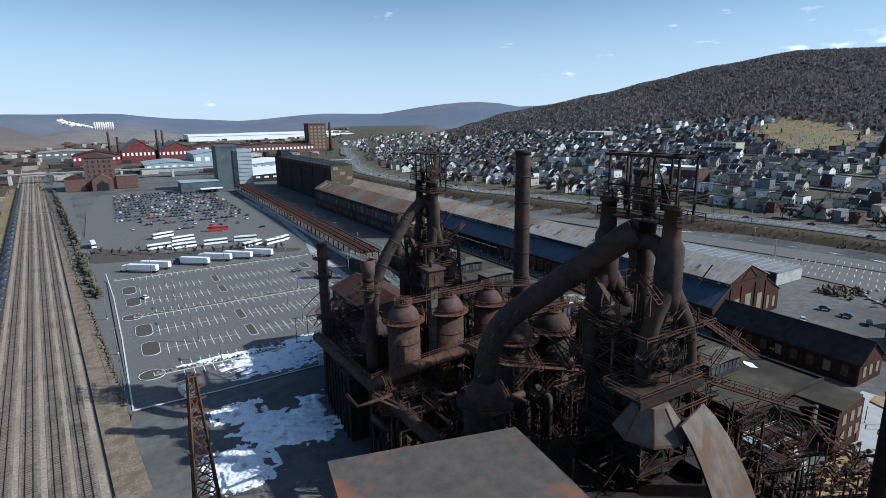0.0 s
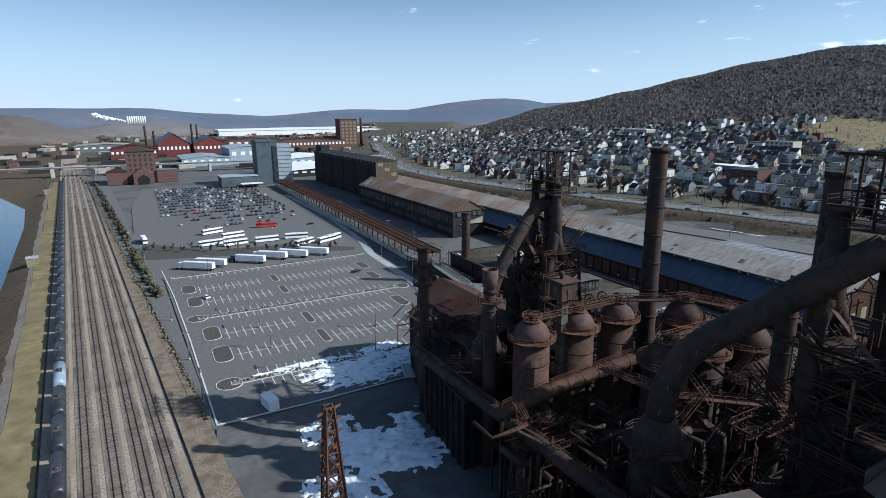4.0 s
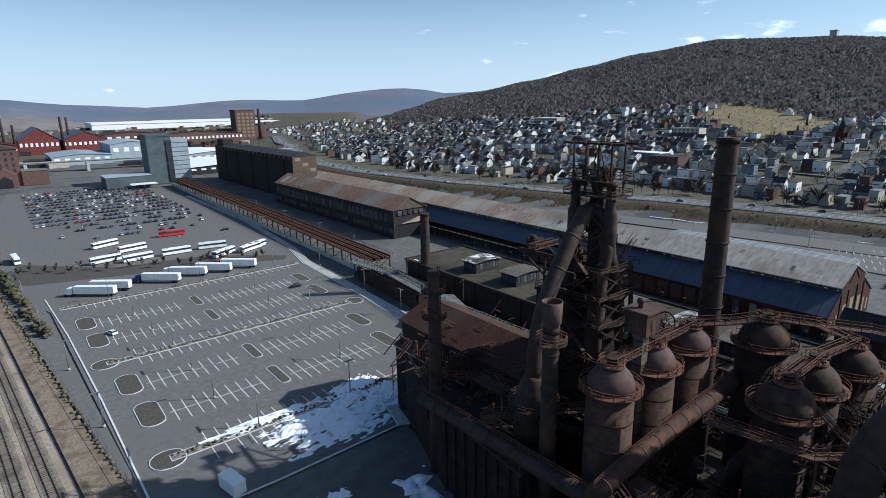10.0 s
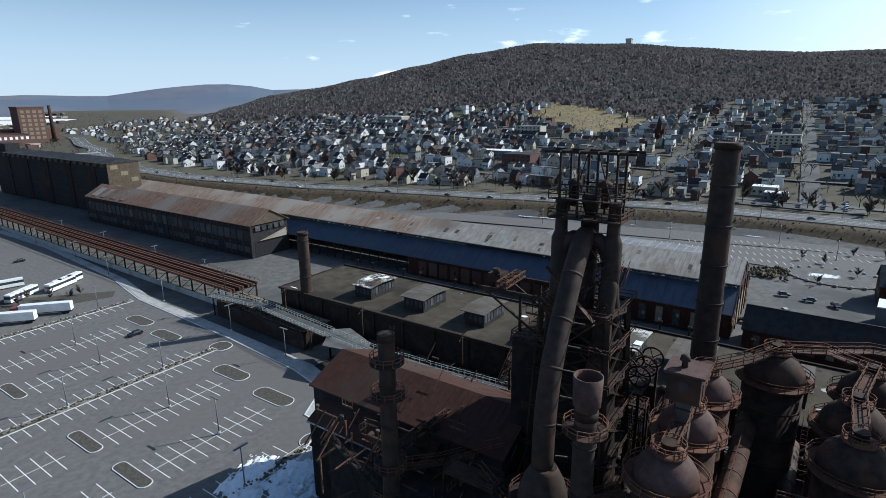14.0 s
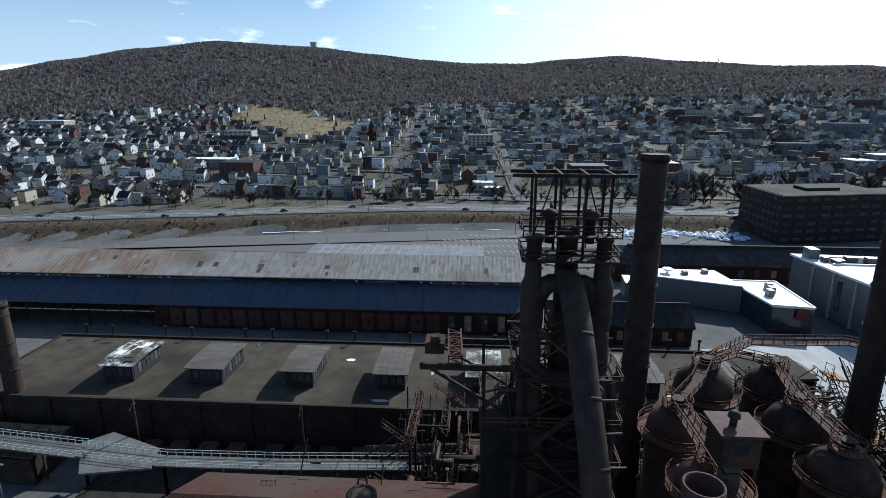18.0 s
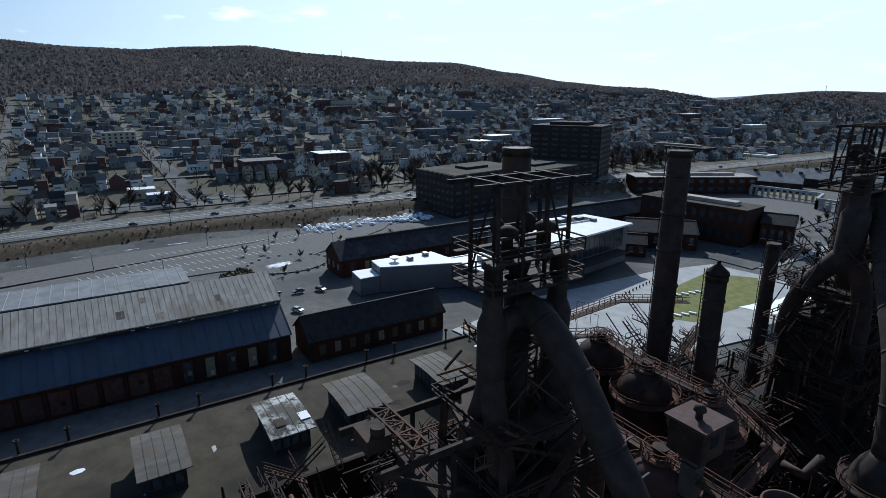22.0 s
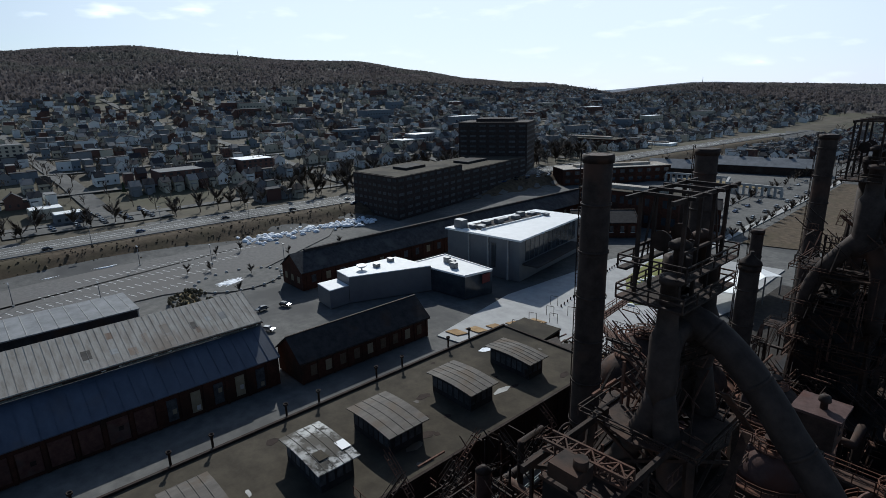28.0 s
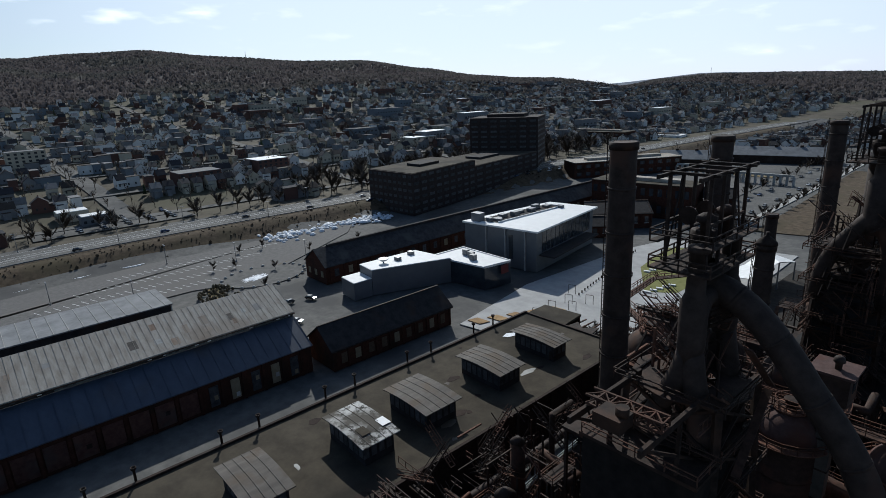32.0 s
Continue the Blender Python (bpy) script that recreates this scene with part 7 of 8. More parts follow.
tree_used = set()


def put_tree(x, y, z, s, k=None):
    k = tr.randrange(3) if k is None else k
    m = pose(x, y, z, 0, 0, tr.uniform(0, 360))
    if k not in tree_used:
        tree_used.add(k)
        trees[k].matrix_basis = m
        return trees[k]
    o = copy_thing(trees[k], m)
    o.scale = (s, s, s)
    return o


for y in range(-250, 560, 9):
    put_tree(hwy_x(y) + 25 + tr.uniform(-4, 14), y + tr.uniform(-16, 16), 6.2, tr.uniform(0.5, 1.5))
for k in range(95):
    y = tr.uniform(-330, -10)
    put_tree(hwy_x(y) + tr.uniform(28, 78), y, 6.5, tr.uniform(1.0, 1.8))
ta, tb = MB(), MB()
for k in range(2600):
    a, r = radians(tr.uniform(118, 174)), tr.uniform(520, 1400)
    x, y = 20 + r * math.sin(a), 120 + r * math.cos(a)
    if abs(x - hwy_x(y)) > 24:
        bare_tree(ta, tb, x, y, ground_z(x, y), tr.uniform(7, 12), tr, 5, 3)
for k in range(700):
    a, r = radians(tr.uniform(14, 48)), tr.uniform(600, 1800)
    x, y = 20 + r * math.sin(a), 120 + r * math.cos(a)
    if abs(x - hwy_x(y)) > 24:
        bare_tree(ta, tb, x, y, ground_z(x, y), tr.uniform(7, 12), tr, 5, 3)
n = 0
while n < 3300:
    y = tr.uniform(-1300, 1100)
    x = tr.uniform(360, 1060)
    if not hwy_x(y) + 24 < x < along(WOOD, y) + 20 or (inside(x, y, CEMETERY) and tr.random() < 0.8):
        continue
    bare_tree(ta, tb, x, y, ground_z(x, y), tr.uniform(7, 14), tr, 9, 4)
    n += 1
solo("town_tree_trunks", ta, M_bark, "trunks of leafless trees among the houses", "trees", "stuff")
solo("town_tree_twigs", tb, M_twig, "twigs of leafless trees among the houses", "trees", "stuff")
# evergreens
mb = MB()
for k in range(90):
    y = tr.uniform(-700, 900)
    x = tr.uniform(370, 980)
    if hwy_x(y) + 24 < x < along(WOOD, y):
        z, h = ground_z(x, y), tr.uniform(5, 11)
        for q in range(5):
            mb.lathe([(h * 0.24 * (1 - q * 0.17), z + h * (0.1 + q * 0.17)), (h * 0.05, z + h * (0.34 + q * 0.165))], (x + tr.uniform(-0.1, 0.1), y), 7)
solo("evergreens", mb, M_ever, "dark green conifers among the houses", "trees", "stuff")


# ---- woodland on the hill: thousands of ragged leafless crowns ----
def woodland(count, seed, far):
    r = random.Random(seed)
    mb = MB()
    n = 0
    while n < count:
        a = radians(r.uniform(31, 176))
        q = r.uniform(0.0, 1.0) ** (0.75 if not far else 0.9)
        d = lerp(720, 2080, q) if not far else lerp(1500, 2080, q)
        x, y = 20 + d * math.sin(a), 120 + d * math.cos(a)
        if not wooded(x, y, r.uniform(-25, 12)) or inside(x, y, CEMETERY):
            continue
        z = ground_z(x, y) - 0.5
        h = r.uniform(4.5, 8)
        w = h * r.uniform(0.34, 0.55)
        for j in range(2):
            b0 = r.uniform(0, 3.14)
            ox, oy = r.uniform(-2.5, 2.5), r.uniform(-2.5, 2.5)
            c, q = math.cos(b0), math.sin(b0)
            k = len(mb.v)
            pts = ((-0.25, 0.0), (0.3, 0.0), (0.85, 0.35), (0.95, 0.65), (0.55, 0.92), (0.0, 1.0), (-0.6, 0.9), (-0.95, 0.55))
            mb.v += [(x + ox + c * p * w * r.uniform(0.75, 1.15), y + oy + q * p * w * r.uniform(0.75, 1.15), z + u * h * r.uniform(0.88, 1.1)) for p, u in pts]
            mb.face(range(k, k + len(pts)))
        n += 1
    return mb


solo("woodland", woodland(64000, 9, False), M_woods, "leafless grey-brown woodland on the hillside", "woodland", "stuff")
mb = MB()
for k in range(420):
    y, x = tr.uniform(280, 500), tr.uniform(640, 905)
    if inside(x, y, CEMETERY):
        z = ground_z(x, y) - 0.35
        mb.box(x - 0.2, x + 0.2, y - 0.5, y + 0.5, z, z + tr.uniform(0.8, 1.8))
solo("gravestones", mb, M_conc, "pale gravestones on the hillside cemetery", "gravestones", "stuff")


def hill_tower():
    t = thing("hill_tower", "square stone lookout tower on the ridge", "tower")
    x, y = 20 + 2020 * math.sin(radians(73.6)), 120 + 2020 * math.cos(radians(73.6))
    z = ground_z(x, y)
    part("shaft", MB().box(-9, 9, -9, 9, -5, 22, at=(x, y, z)), M_conc, t)
    part("parapet", MB().box(-10, 10, -10, 10, 22.004, 25, at=(x, y, z)), M_conc, t)


hill_tower()
for a, h in ((155.2, 24), (111.5, 26)):
    x, y = 20 + 1990 * math.sin(radians(a)), 120 + 1990 * math.cos(radians(a))
    solo("radio_mast", MB().lathe([(0.9, ground_z(x, y) - 3), (0.5, ground_z(x, y) + h)], (x, y), 6), M_panel, "thin radio mast on the wooded ridge", "mast")


def church():
    t = thing("church", "dark stone church with a pointed spire", "church")
    x, y = 645, 250
    z = ground_z(x, y)
    part("nave", MB().box(-6, 18, -5, 5, -2, 9, at=(x, y, z)), M_brick, t)
    part("roof", MB().extrude_y([(x - 6, z + 9), (x + 18, z + 9), (x + 6, z + 15)], y - 5.4, y + 5.4), ROOFS[0], t)
    part("steeple", MB().box(-9, -4, -2.5, 2.5, -2, 14, at=(x, y, z)), M_brick, t)
    part("spire", MB().lathe([(3.2, z + 14), (0.1, z + 26)], (x - 6.5, y), 4), ROOFS[0], t)


church()


def block(name, label, x, y, sx, sy, h, wall, roof, storeys, rz=0):
    """A larger flat-roofed town building with rows of windows."""
    t = thing(name, label, "building", at=(x, y, ground_z(x, y)), rz=radians(rz))
    part("wall", MB().box(-sx / 2, sx / 2, -sy / 2, sy / 2, -2, h), wall, t)
    part("roof", MB().box(-sx / 2 + 0.3, sx / 2 - 0.3, -sy / 2 + 0.3, sy / 2 - 0.3, h + 0.004, h + 0.3), roof, t)
    for s in range(storeys):
        z0 = 1.0 + s * (h - 0.5) / storeys
        n = max(2, int(sy / 8.5))
        mb = MB()
        for k in range(n * 2):
            y0 = -sy / 2 + sy * (k + 0.28) / (n * 2)
            mb.box(-sx / 2 - 0.06, -sx / 2 + 0.02, y0, y0 + sy * 0.22 / n, z0, z0 + 1.6)
        tagged(part("window_row", mb, M_glass, t), kind="stuff")
    return t


block("apartment_block", "pink and cream apartment block by the cemetery", 600, 385, 16, 30, 13, WALLS[1], ROOFS[2], 4)
block("school", "long pale building with a flat white roof", 676, 655, 20, 45, 11, WALLS[1], M_white_roof, 3)
block("brick_school", "red brick building with a hipped dark roof", 450, 322, 22, 28, 10, WALLS[3], ROOFS[0], 3)
block("flat_hall", "long low hall with a blue-white roof", 478, 362, 18, 40, 6, WALLS[4], M_white_roof, 1)
block("shop", "low white-roofed shop by the highway junction", 430, 126, 12, 16, 5, WALLS[1], M_white_roof, 1)
block("shop", "low white-roofed diner in a car park", 412, 118, 10, 14, 5, WALLS[2], M_white_roof, 1)
block("flats", "tall cream block of flats on the slope", 590, 128, 14, 26, 15, WALLS[1], ROOFS[2], 5)
block("warehouse", "dark brick flat-roofed warehouse", 470, 40, 22, 30, 9, WALLS[3], ROOFS[2], 3)
block("warehouse", "dark brick flat-roofed warehouse", 480, -20, 24, 26, 9, WALLS[3], M_white_roof, 3)
for k in range(46):
    x, y = hr.uniform(420, 900), hr.uniform(-900, -120)
    block("warehouse", hr.choice(("dark brick commercial building with a flat roof", "grey commercial building with a pale flat roof", "brick mill building in the town")), x, y, hr.uniform(12, 26), hr.uniform(18, 44), hr.uniform(6, 14), hr.choice(WALLS[1:]), hr.choice((M_white_roof, ROOFS[2], ROOFS[0], ROOFS[0], ROOFS[1])), 2, hr.uniform(-10, 10))
flat("town_car_park", [(385, 70), (440, 72), (444, 150), (388, 150)], 6.35, M_asphalt_old, "town car park by the highway", "parking lot")
for k in range(26):
    put_car(392 + 5.5 * (k % 6) + (3 if k % 6 > 2 else 0), 80 + (k // 6) * 12 + hr.uniform(-1, 1), 90, None, 6.36)
# ---- ore trestle and raised walkway ----
def trestle():
    t = thing("ore_trestle", "long rusted steel ore trestle with rails on bents", "trestle")
    def cx(y):
        return 109.5 + (y - 270) * 0.028
    y = 262
    while y < 640:
        c = cx(y)
        for dx in (-5, 5):
            part("column", MB().bar((c + dx, y, 0), (c + dx, y, 6.3), 0.45), M_dark, t)
        if y < 470:
            part("cross_brace", MB().bar((c - 5, y, 0.5), (c + 5, y, 6), 0.2).bar((c + 5, y, 0.5), (c - 5, y, 6), 0.2), M_dark, t)
        y += 9.0
    for dx in (-5.6, -4.2, -1.9, -0.5, 1.9, 3.3, 5.6):
        part("rail_girder", MB().bar((cx(262) + dx, 262, 6.6), (cx(640) + dx, 640, 6.6), 0.5, 0.9), M_rust2 if dx in (-1.9, 3.3) else M_orange, t)
    mb = MB()
    y = 262
    while y < 640:
        c = cx(y)
        if rnd.random() < 0.72:
            w = rnd.choice((6.2, 6.2, 4.4))
            mb.box(-w, w, -0.13, 0.13, 6.25, 6.42, at=(c, y, 0), rz=rnd.uniform(-0.03, 0.03))
        y += 1.6
    tagged(part("tie_layer", mb, M_dark, t), kind="stuff")
    for dx in (-6.6, 6.6):
        part("railing", railing(MB(), [(cx(262) + dx, 262, 6.9), (cx(640) + dx, 640, 6.9)], 1.1, 0.1, 3.0), M_rust2, t)
    part("underside", MB().prism([(cx(262) - 5, 262), (cx(262) + 5, 262), (cx(640) + 5, 640), (cx(640) - 5, 640)], 5.7, 5.9), M_dark, t)
    part("side_wall", MB().prism([(cx(262) - 7, 262), (cx(262) - 6.7, 262), (cx(640) - 6.7, 640), (cx(640) - 7, 640)], 0, 2.2), M_conc, t)


trestle()


def raised_walk():
    t = thing("raised_walkway", "raised walkway with steel railings beside the ore house, deck darkened for shade", "walkway")
    runs = [[(96.5, 262, 7.4), (99, 240, 7.4), (95, 204, 7.4)], [(95, 204, 7.4), (93.2, 187, 7.4), (93.6, 165, 7.4), (96, 124, 7.4), (98, 96, 7.4)]]
    for r, w in zip(runs, (4.0, 3.2)):
        v = [Vector(p) for p in r]
        for a, b in zip(v, v[1:]):
            d = (b - a).normalized()
            s = Vector((d.y, -d.x, 0)) * w / 2
            # asphalt tone on the deck stands in for the shadow over it
            part("deck", MB().prism([(a.x - s.x, a.y - s.y), (a.x + s.x, a.y + s.y), (b.x + s.x, b.y + s.y), (b.x - s.x, b.y - s.y)], 7.1, 7.4), M_asphalt_old, t)
            for k in (-1, 1):
                part("railing", railing(MB(), [a + s * k, b + s * k], 1.25, 0.09, 1.6), M_green_steel, t, "pale green steel railing")
            n = int((b - a).length / 9)
            for i in range(n + 1):
                p = a.lerp(b, i / max(1, n))
                part("post", MB().bar((p.x, p.y, 0), (p.x, p.y, 7.1), 0.4), M_dark, t)
    part("landing", MB().prism([(88.5, 200), (97.5, 206), (101.5, 202), (97, 190), (91, 188)], 7.0, 7.38), M_asphalt_old, t)
    t = thing("track_bed", "old raised track bed with rusted rails and dry weeds", "track bed")
    part("fill", MB().prism([(94, 214), (106, 214), (108, 261), (97, 261)], 0, 5.4), M_orewall, t)
    part("soil", MB().prism([(94.6, 214.4), (105.4, 214.4), (107.4, 260.6), (97.6, 260.6)], 5.404, 5.6), M_verge, t)
    for dx in (1.6, 3.2, 6.6, 8.2):
        part("rail", MB().bar((94.6 + dx, 214.6, 5.75), (97.8 + dx, 260.4, 5.75), 0.16, 0.22), M_orange, t)
    part("railing", railing(MB(), [(94.2, 214.2, 5.5), (97.2, 260.8, 5.5)], 1.1, 0.1, 2.0), M_dark, t)
    mb = MB()
    for k in range(170):
        q = rnd.random()
        h = rnd.uniform(0.3, 1.3)
        mb.lathe([(0.2, 5.4), (rnd.uniform(0.3, 0.7), 5.4 + h * 0.6), (0.1, 5.4 + h)], (lerp(95.4, 98.2, q) + rnd.uniform(0, 9), lerp(215, 260, q)), 5)
    tagged(part("weeds", mb, M_scrub2, t), kind="stuff")


raised_walk()
for k, y in enumerate((262, 230, 197, 163, 130)):
    t = thing("utility_pole", "dark pole with crossed arms along the walkway", "pole", "utility poles")
    part("pole", MB().lathe([(0.22, 0), (0.16, 15)], (101.5, y), 8), M_dark, t)
    part("cross_arm", MB().bar((100, y, 13.2), (103, y + 0.6, 14.2), 0.18), M_dark, t)
    part("cross_arm", MB().bar((100.4, y - 0.3, 14.4), (102.8, y + 0.3, 13.4), 0.14), M_dark, t)
for k in range(14):
    t = thing("scale_car", "rusted hopper car on the ore house siding", "hopper car", "hopper cars")
    x, y = 103.8, 118 + k * 6.4 + rnd.uniform(-1, 1)
    part("bin", MB().extrude_y([(x - 1, 1.2), (x + 1, 1.2), (x + 1.6, 3.4), (x - 1.6, 3.4)], y, y + 3.4), M_rust, t)
    part("frame", MB().box(x - 1.4, x + 1.4, y - 0.3, y + 3.7, 0.6, 1.15), M_dark, t)


# ---- ruined annex, green stair, sand garden ----
def annex():
    t = thing("ruined_annex", "half-ruined brick annex with a broken roof", "building")
    part("roof", MB().prism([(138.6, 60.2), (138.8, 52), (127, 51), (126, 60.2)], 10.3, 10.9), M_rooftar, t)
    part("end_wall", MB().prism([(138.2, 60.2), (138.7, 60.2), (138.7, 51.6), (138.2, 51.6)], 0, 10.3), M_brick, t)
    part("wall", MB().prism([(127, 51.4), (138.2, 51.4), (138.2, 51.9), (127, 51.9)], 0, 10.2), M_brick, t)
    for x in (129, 132.5, 135.5):
        for z in (2.5, 6.5):
            part("boarded_window", MB().box(x, x + 1.5, 51.3, 51.39, z, z + 2.4), M_lit, t)
    part("red_door", MB().box(136.6, 138, 51.28, 51.37, 0, 3), M_red, t)
    part("side_block", MB().box(108.5, 118, 53, 60.3, 0, 7.5), M_brick, t)
    part("broken_edge", MB().prism([(118, 60), (126, 60), (125.2, 55), (122, 57.5), (119, 54.5)], 10.2, 10.5), M_dark, t)
    for i in range(4):
        part("roof_beam", MB().bar((118 + i * 2.6, 60, 9.8), (119 + i * 2.2, 50.5, 9.6), 0.3), M_rust, t)
    t = thing("steel_stair", "pale green steel visitor stair with railings", "stair")
    part("platform", MB().prism([(106, 59.5), (117.5, 58.5), (116.5, 53.6), (104, 54)], 6.6, 6.9), M_green_steel, t)
    for z in (6.9,):
        part("railing", railing(MB(), [(106, 59.5, z), (117.5, 58.5, z), (116.5, 53.6, z), (104, 54, z)], 1.2, 0.1, 1.2, True), M_green_steel, t)
    for i in range(14):
        part("step", MB().box(110.5, 113.5, 53 - i * 0.45, 53.4 - i * 0.45, 6.5 - i * 0.46, 6.6 - i * 0.46), M_green_steel, t)
    for x, y in ((106, 59), (117, 58), (116, 54), (105, 54.5)):
        part("post", MB().bar((x, y, 0), (x, y, 6.6), 0.25), M_green_steel, t)


annex()
flat("sand_garden", [(100, 40), (128, 36), (138, 46), (131, 51.5), (118, 50), (104, 47)], 0.03, M_sand, "orange sand garden with dry planting", "ground")
mb = MB()
for k in range(160):
    x, y = rnd.uniform(102, 136), rnd.uniform(38, 51)
    h = rnd.uniform(0.4, 1.2)
    mb.lathe([(0.2, 0), (rnd.uniform(0.3, 0.8), h * 0.5), (0.1, h)], (x, y), 6)
solo("garden_shrubs", mb, M_scrub2, "dry shrubs in the sand garden", "shrubs", "stuff")
for k in range(7):
    put_tree(104 + 5 * k, 44 + 3 * math.sin(k * 2.1), 0, 0.5)
put_tree(62.5, 46.5, 36.8, 0.62)
put_tree(60, 48, 36.8, 0.5)

# ---- plaza ----
M_plaza = mat("pale_plaza_paving", (0.33, 0.325, 0.315), (0.43, 0.425, 0.41), 0.8, 0.2, bump=0.03)
flat("plaza", [(140, 58), (165, 62), (173, 20), (170, -44), (163, -72), (112, -80), (110, -20), (118, 30)], 0.04, M_plaza, "pale concrete plaza below the furnaces", "plaza")
flat("lawn", [(152, -26), (157, -58), (142, -70), (127, -52), (128, -8), (137, -2)], 0.08, M_lawn, "spring-green lawn on the plaza", "lawn")
for k in range(5):
    t = thing("seat_row", "row of pale stone seats on the lawn", "seating", "stone seats")
    part("slab", MB().box(-1.2, 1.2, -0.5, 0.5, 0, 0.5, at=(147 - k * 0.6, -22 - k * 3.2, 0.08), rz=0.3), M_white, t)
    part("slab", MB().box(-1.2, 1.2, -0.5, 0.5, 0, 0.5, at=(136 - k * 0.8, -2 - k * 3.0, 0.08), rz=0.3), M_white, t)


def pavilion():
    t = thing("pavilion", "white folded bandshell canopy by the lawn", "pavilion")
    part("canopy", MB().quad((108, -16, 8), (122, -22, 4.5), (118, -40, 5), (105, -34, 10)).quad((105, -34, 9.8), (118, -40, 4.8), (122, -22, 4.3), (108, -16, 7.8)), M_white, t)
    part("wing", MB().quad((105, -34, 10), (118, -40, 5), (116, -52, 8), (104, -48, 7)).quad((104, -48, 6.8), (116, -52, 7.8), (118, -40, 4.8), (105, -34, 9.8)), M_white, t)
    for x, y, z in ((108, -16, 7.8), (105, -34, 9.8), (104, -48, 6.8), (116, -52, 7.8)):
        part("column", MB().bar((x, y, 0), (x, y, z), 0.4), M_panel, t)


pavilion()
for k in range(24):
    t = thing("bollard", "dark bollard on the plaza", "bollard", "bollards")
    part("post", MB().lathe([(0.25, 0.04), (0.25, 0.9), (0.1, 1.0)], (152 + k * 0.55, 16 - k * 2.6), 8), M_dark, t)
for k in range(10):
    a = thing("light_frame", "slim dark steel frame on the plaza", "frame", "steel frames")
    x, y = 146 + rnd.uniform(-6, 12), 54 - k * 4.2
    part("post", MB().bar((x, y, 0.04), (x, y, 3.4), 0.12), M_dark, a)
    part("post", MB().bar((x + 2.4, y + 0.8, 0.04), (x + 2.4, y + 0.8, 3.4), 0.12), M_dark, a)
    part("lintel", MB().bar((x, y, 3.4), (x + 2.4, y + 0.8, 3.4), 0.12), M_dark, a)
for k in range(5):
    flat("planter", [(160 - k * 3, 58 - k * 6), (165 - k * 3, 58.5 - k * 6), (164 - k * 3, 55 - k * 6), (159 - k * 3, 54.5 - k * 6)], 0.35, M_sand, "low planted bed on the plaza", "planter", "", 0.3)

# ---- yards and lots south of the long shed ----
def flat_shed():
    t = thing("flat_shed", "low grey flat-roofed store with seamed roof", "shed")
    part("wall", MB().box(240.4, 260.5, 127, 206, 0, 5.6), M_sheetdark, t)
    part("end_wall", MB().box(240.4, 260.5, 126.6, 126.98, 0, 5.6), M_conc, t)
    part("roof", MB().box(240, 261, 126.3, 206.4, 5.604, 6.0), M_graymetal, t)
    for i in range(19):
        part("roof_seam", MB().box(240, 261, 128.5 + i * 4, 128.65 + i * 4, 6.004, 6.12), M_conc, t)


M_graymetal = mat("grey_metal_roof", (0.15, 0.155, 0.16), (0.24, 0.245, 0.25), 0.7, 0.2, bump=0.03)
flat_shed()
flat("south_lot", [(262, 320), (290, 300), (318, 150), (325, 60), (322, 0), (298, 20), (258, 90), (266, 112), (266, 320)], 0.03, M_asphalt, "old asphalt car park below the highway", "parking lot")
for r in range(4):
    t = thing("parking_lines", "row of white bay lines in the lower car park", "road marking", "parking lines")
    for k in range(26):
        x, y = 274 + r * 11.5 + k * 0.2 - (k * 0.25), 100 + k * 3.0 - r * 14
        if x < 322 - abs(y - 120) * 0.1:
            part("bay_line", MB().box(-2.4, 2.4, -0.1, 0.1, 0.034, 0.045, rz=0.35, at=(x, y, 0)), M_paint, t)
flat("turning_circle", [(262 + 13 * math.cos(a * 0.314), 84 + 17 * math.sin(a * 0.314)) for a in range(20)], 0.06, M_asphalt_old, "asphalt turning circle ringed with stones", "road")
for a in range(22):
    t = thing("boulder", "pale boulder round the turning circle", "boulder", "boulders")
    part("stone", MB().lathe([(0.7, 0), (0.8, 0.4), (0.3, 0.8)], (262 + 13.5 * math.cos(a * 0.285), 84 + 17.5 * math.sin(a * 0.285)), 7), M_conc, t)
snow("snow_mound", 262, 88, 3.5, 6, 0.7, 11.0, 0.3)
mb = MB()
for k in range(260):
    y = rnd.uniform(-18, 58)
    x = 327 - abs(y - 30) * 0.12 + rnd.gauss(-8, 5)
    s = rnd.uniform(0.5, 1.9)
    mb.lathe([(s, 0), (s * 0.9, s * 0.4), (s * 0.35, s * 0.8)], (x, y), 6)
solo("snow_lumps", mb, M_snow, "line of broken melting snow lumps on asphalt", "snow", "stuff")
mb = MB()
for k in range(150):
    y = 110 + k * 0.95
    x = along(HWY, y) - 34 + 0.8 * math.sin(y * 0.3)
    mb.lathe([(rnd.uniform(0.5, 1.3), 0), (0.4, 0.4)], (x, y), 6)
solo("snow_ridge", mb, M_snow, "ploughed snow ridge at the bank's foot", "snow", "stuff")
flat("dry_verge", [(246, 112), (262, 108), (276, 60), (262, 104), (250, 104)], 0.05, M_grass, "dry grass verge", "ground")
mb = MB()
for k in range(70):
    x, y = rnd.uniform(246, 262), rnd.uniform(100, 114)
    h = rnd.uniform(0.6, 2.2)
    mb.lathe([(0.3, 0), (rnd.uniform(0.5, 1.0), h * 0.5), (0.1, h)], (x, y), 6)
solo("verge_bushes", mb, M_scrub2, "leafless bushes beside the lower car park", "shrubs", "stuff")
for k in range(14):
    put_tree(246 + rnd.uniform(0, 60), 20 + k * 6 + rnd.uniform(-3, 3), 0, 0.45)
for x, y in ((222, 84), (224, 92), (226, 100), (190, 109), (200, 106), (206, 98)):
    put_car(x, y, rnd.uniform(0, 360))
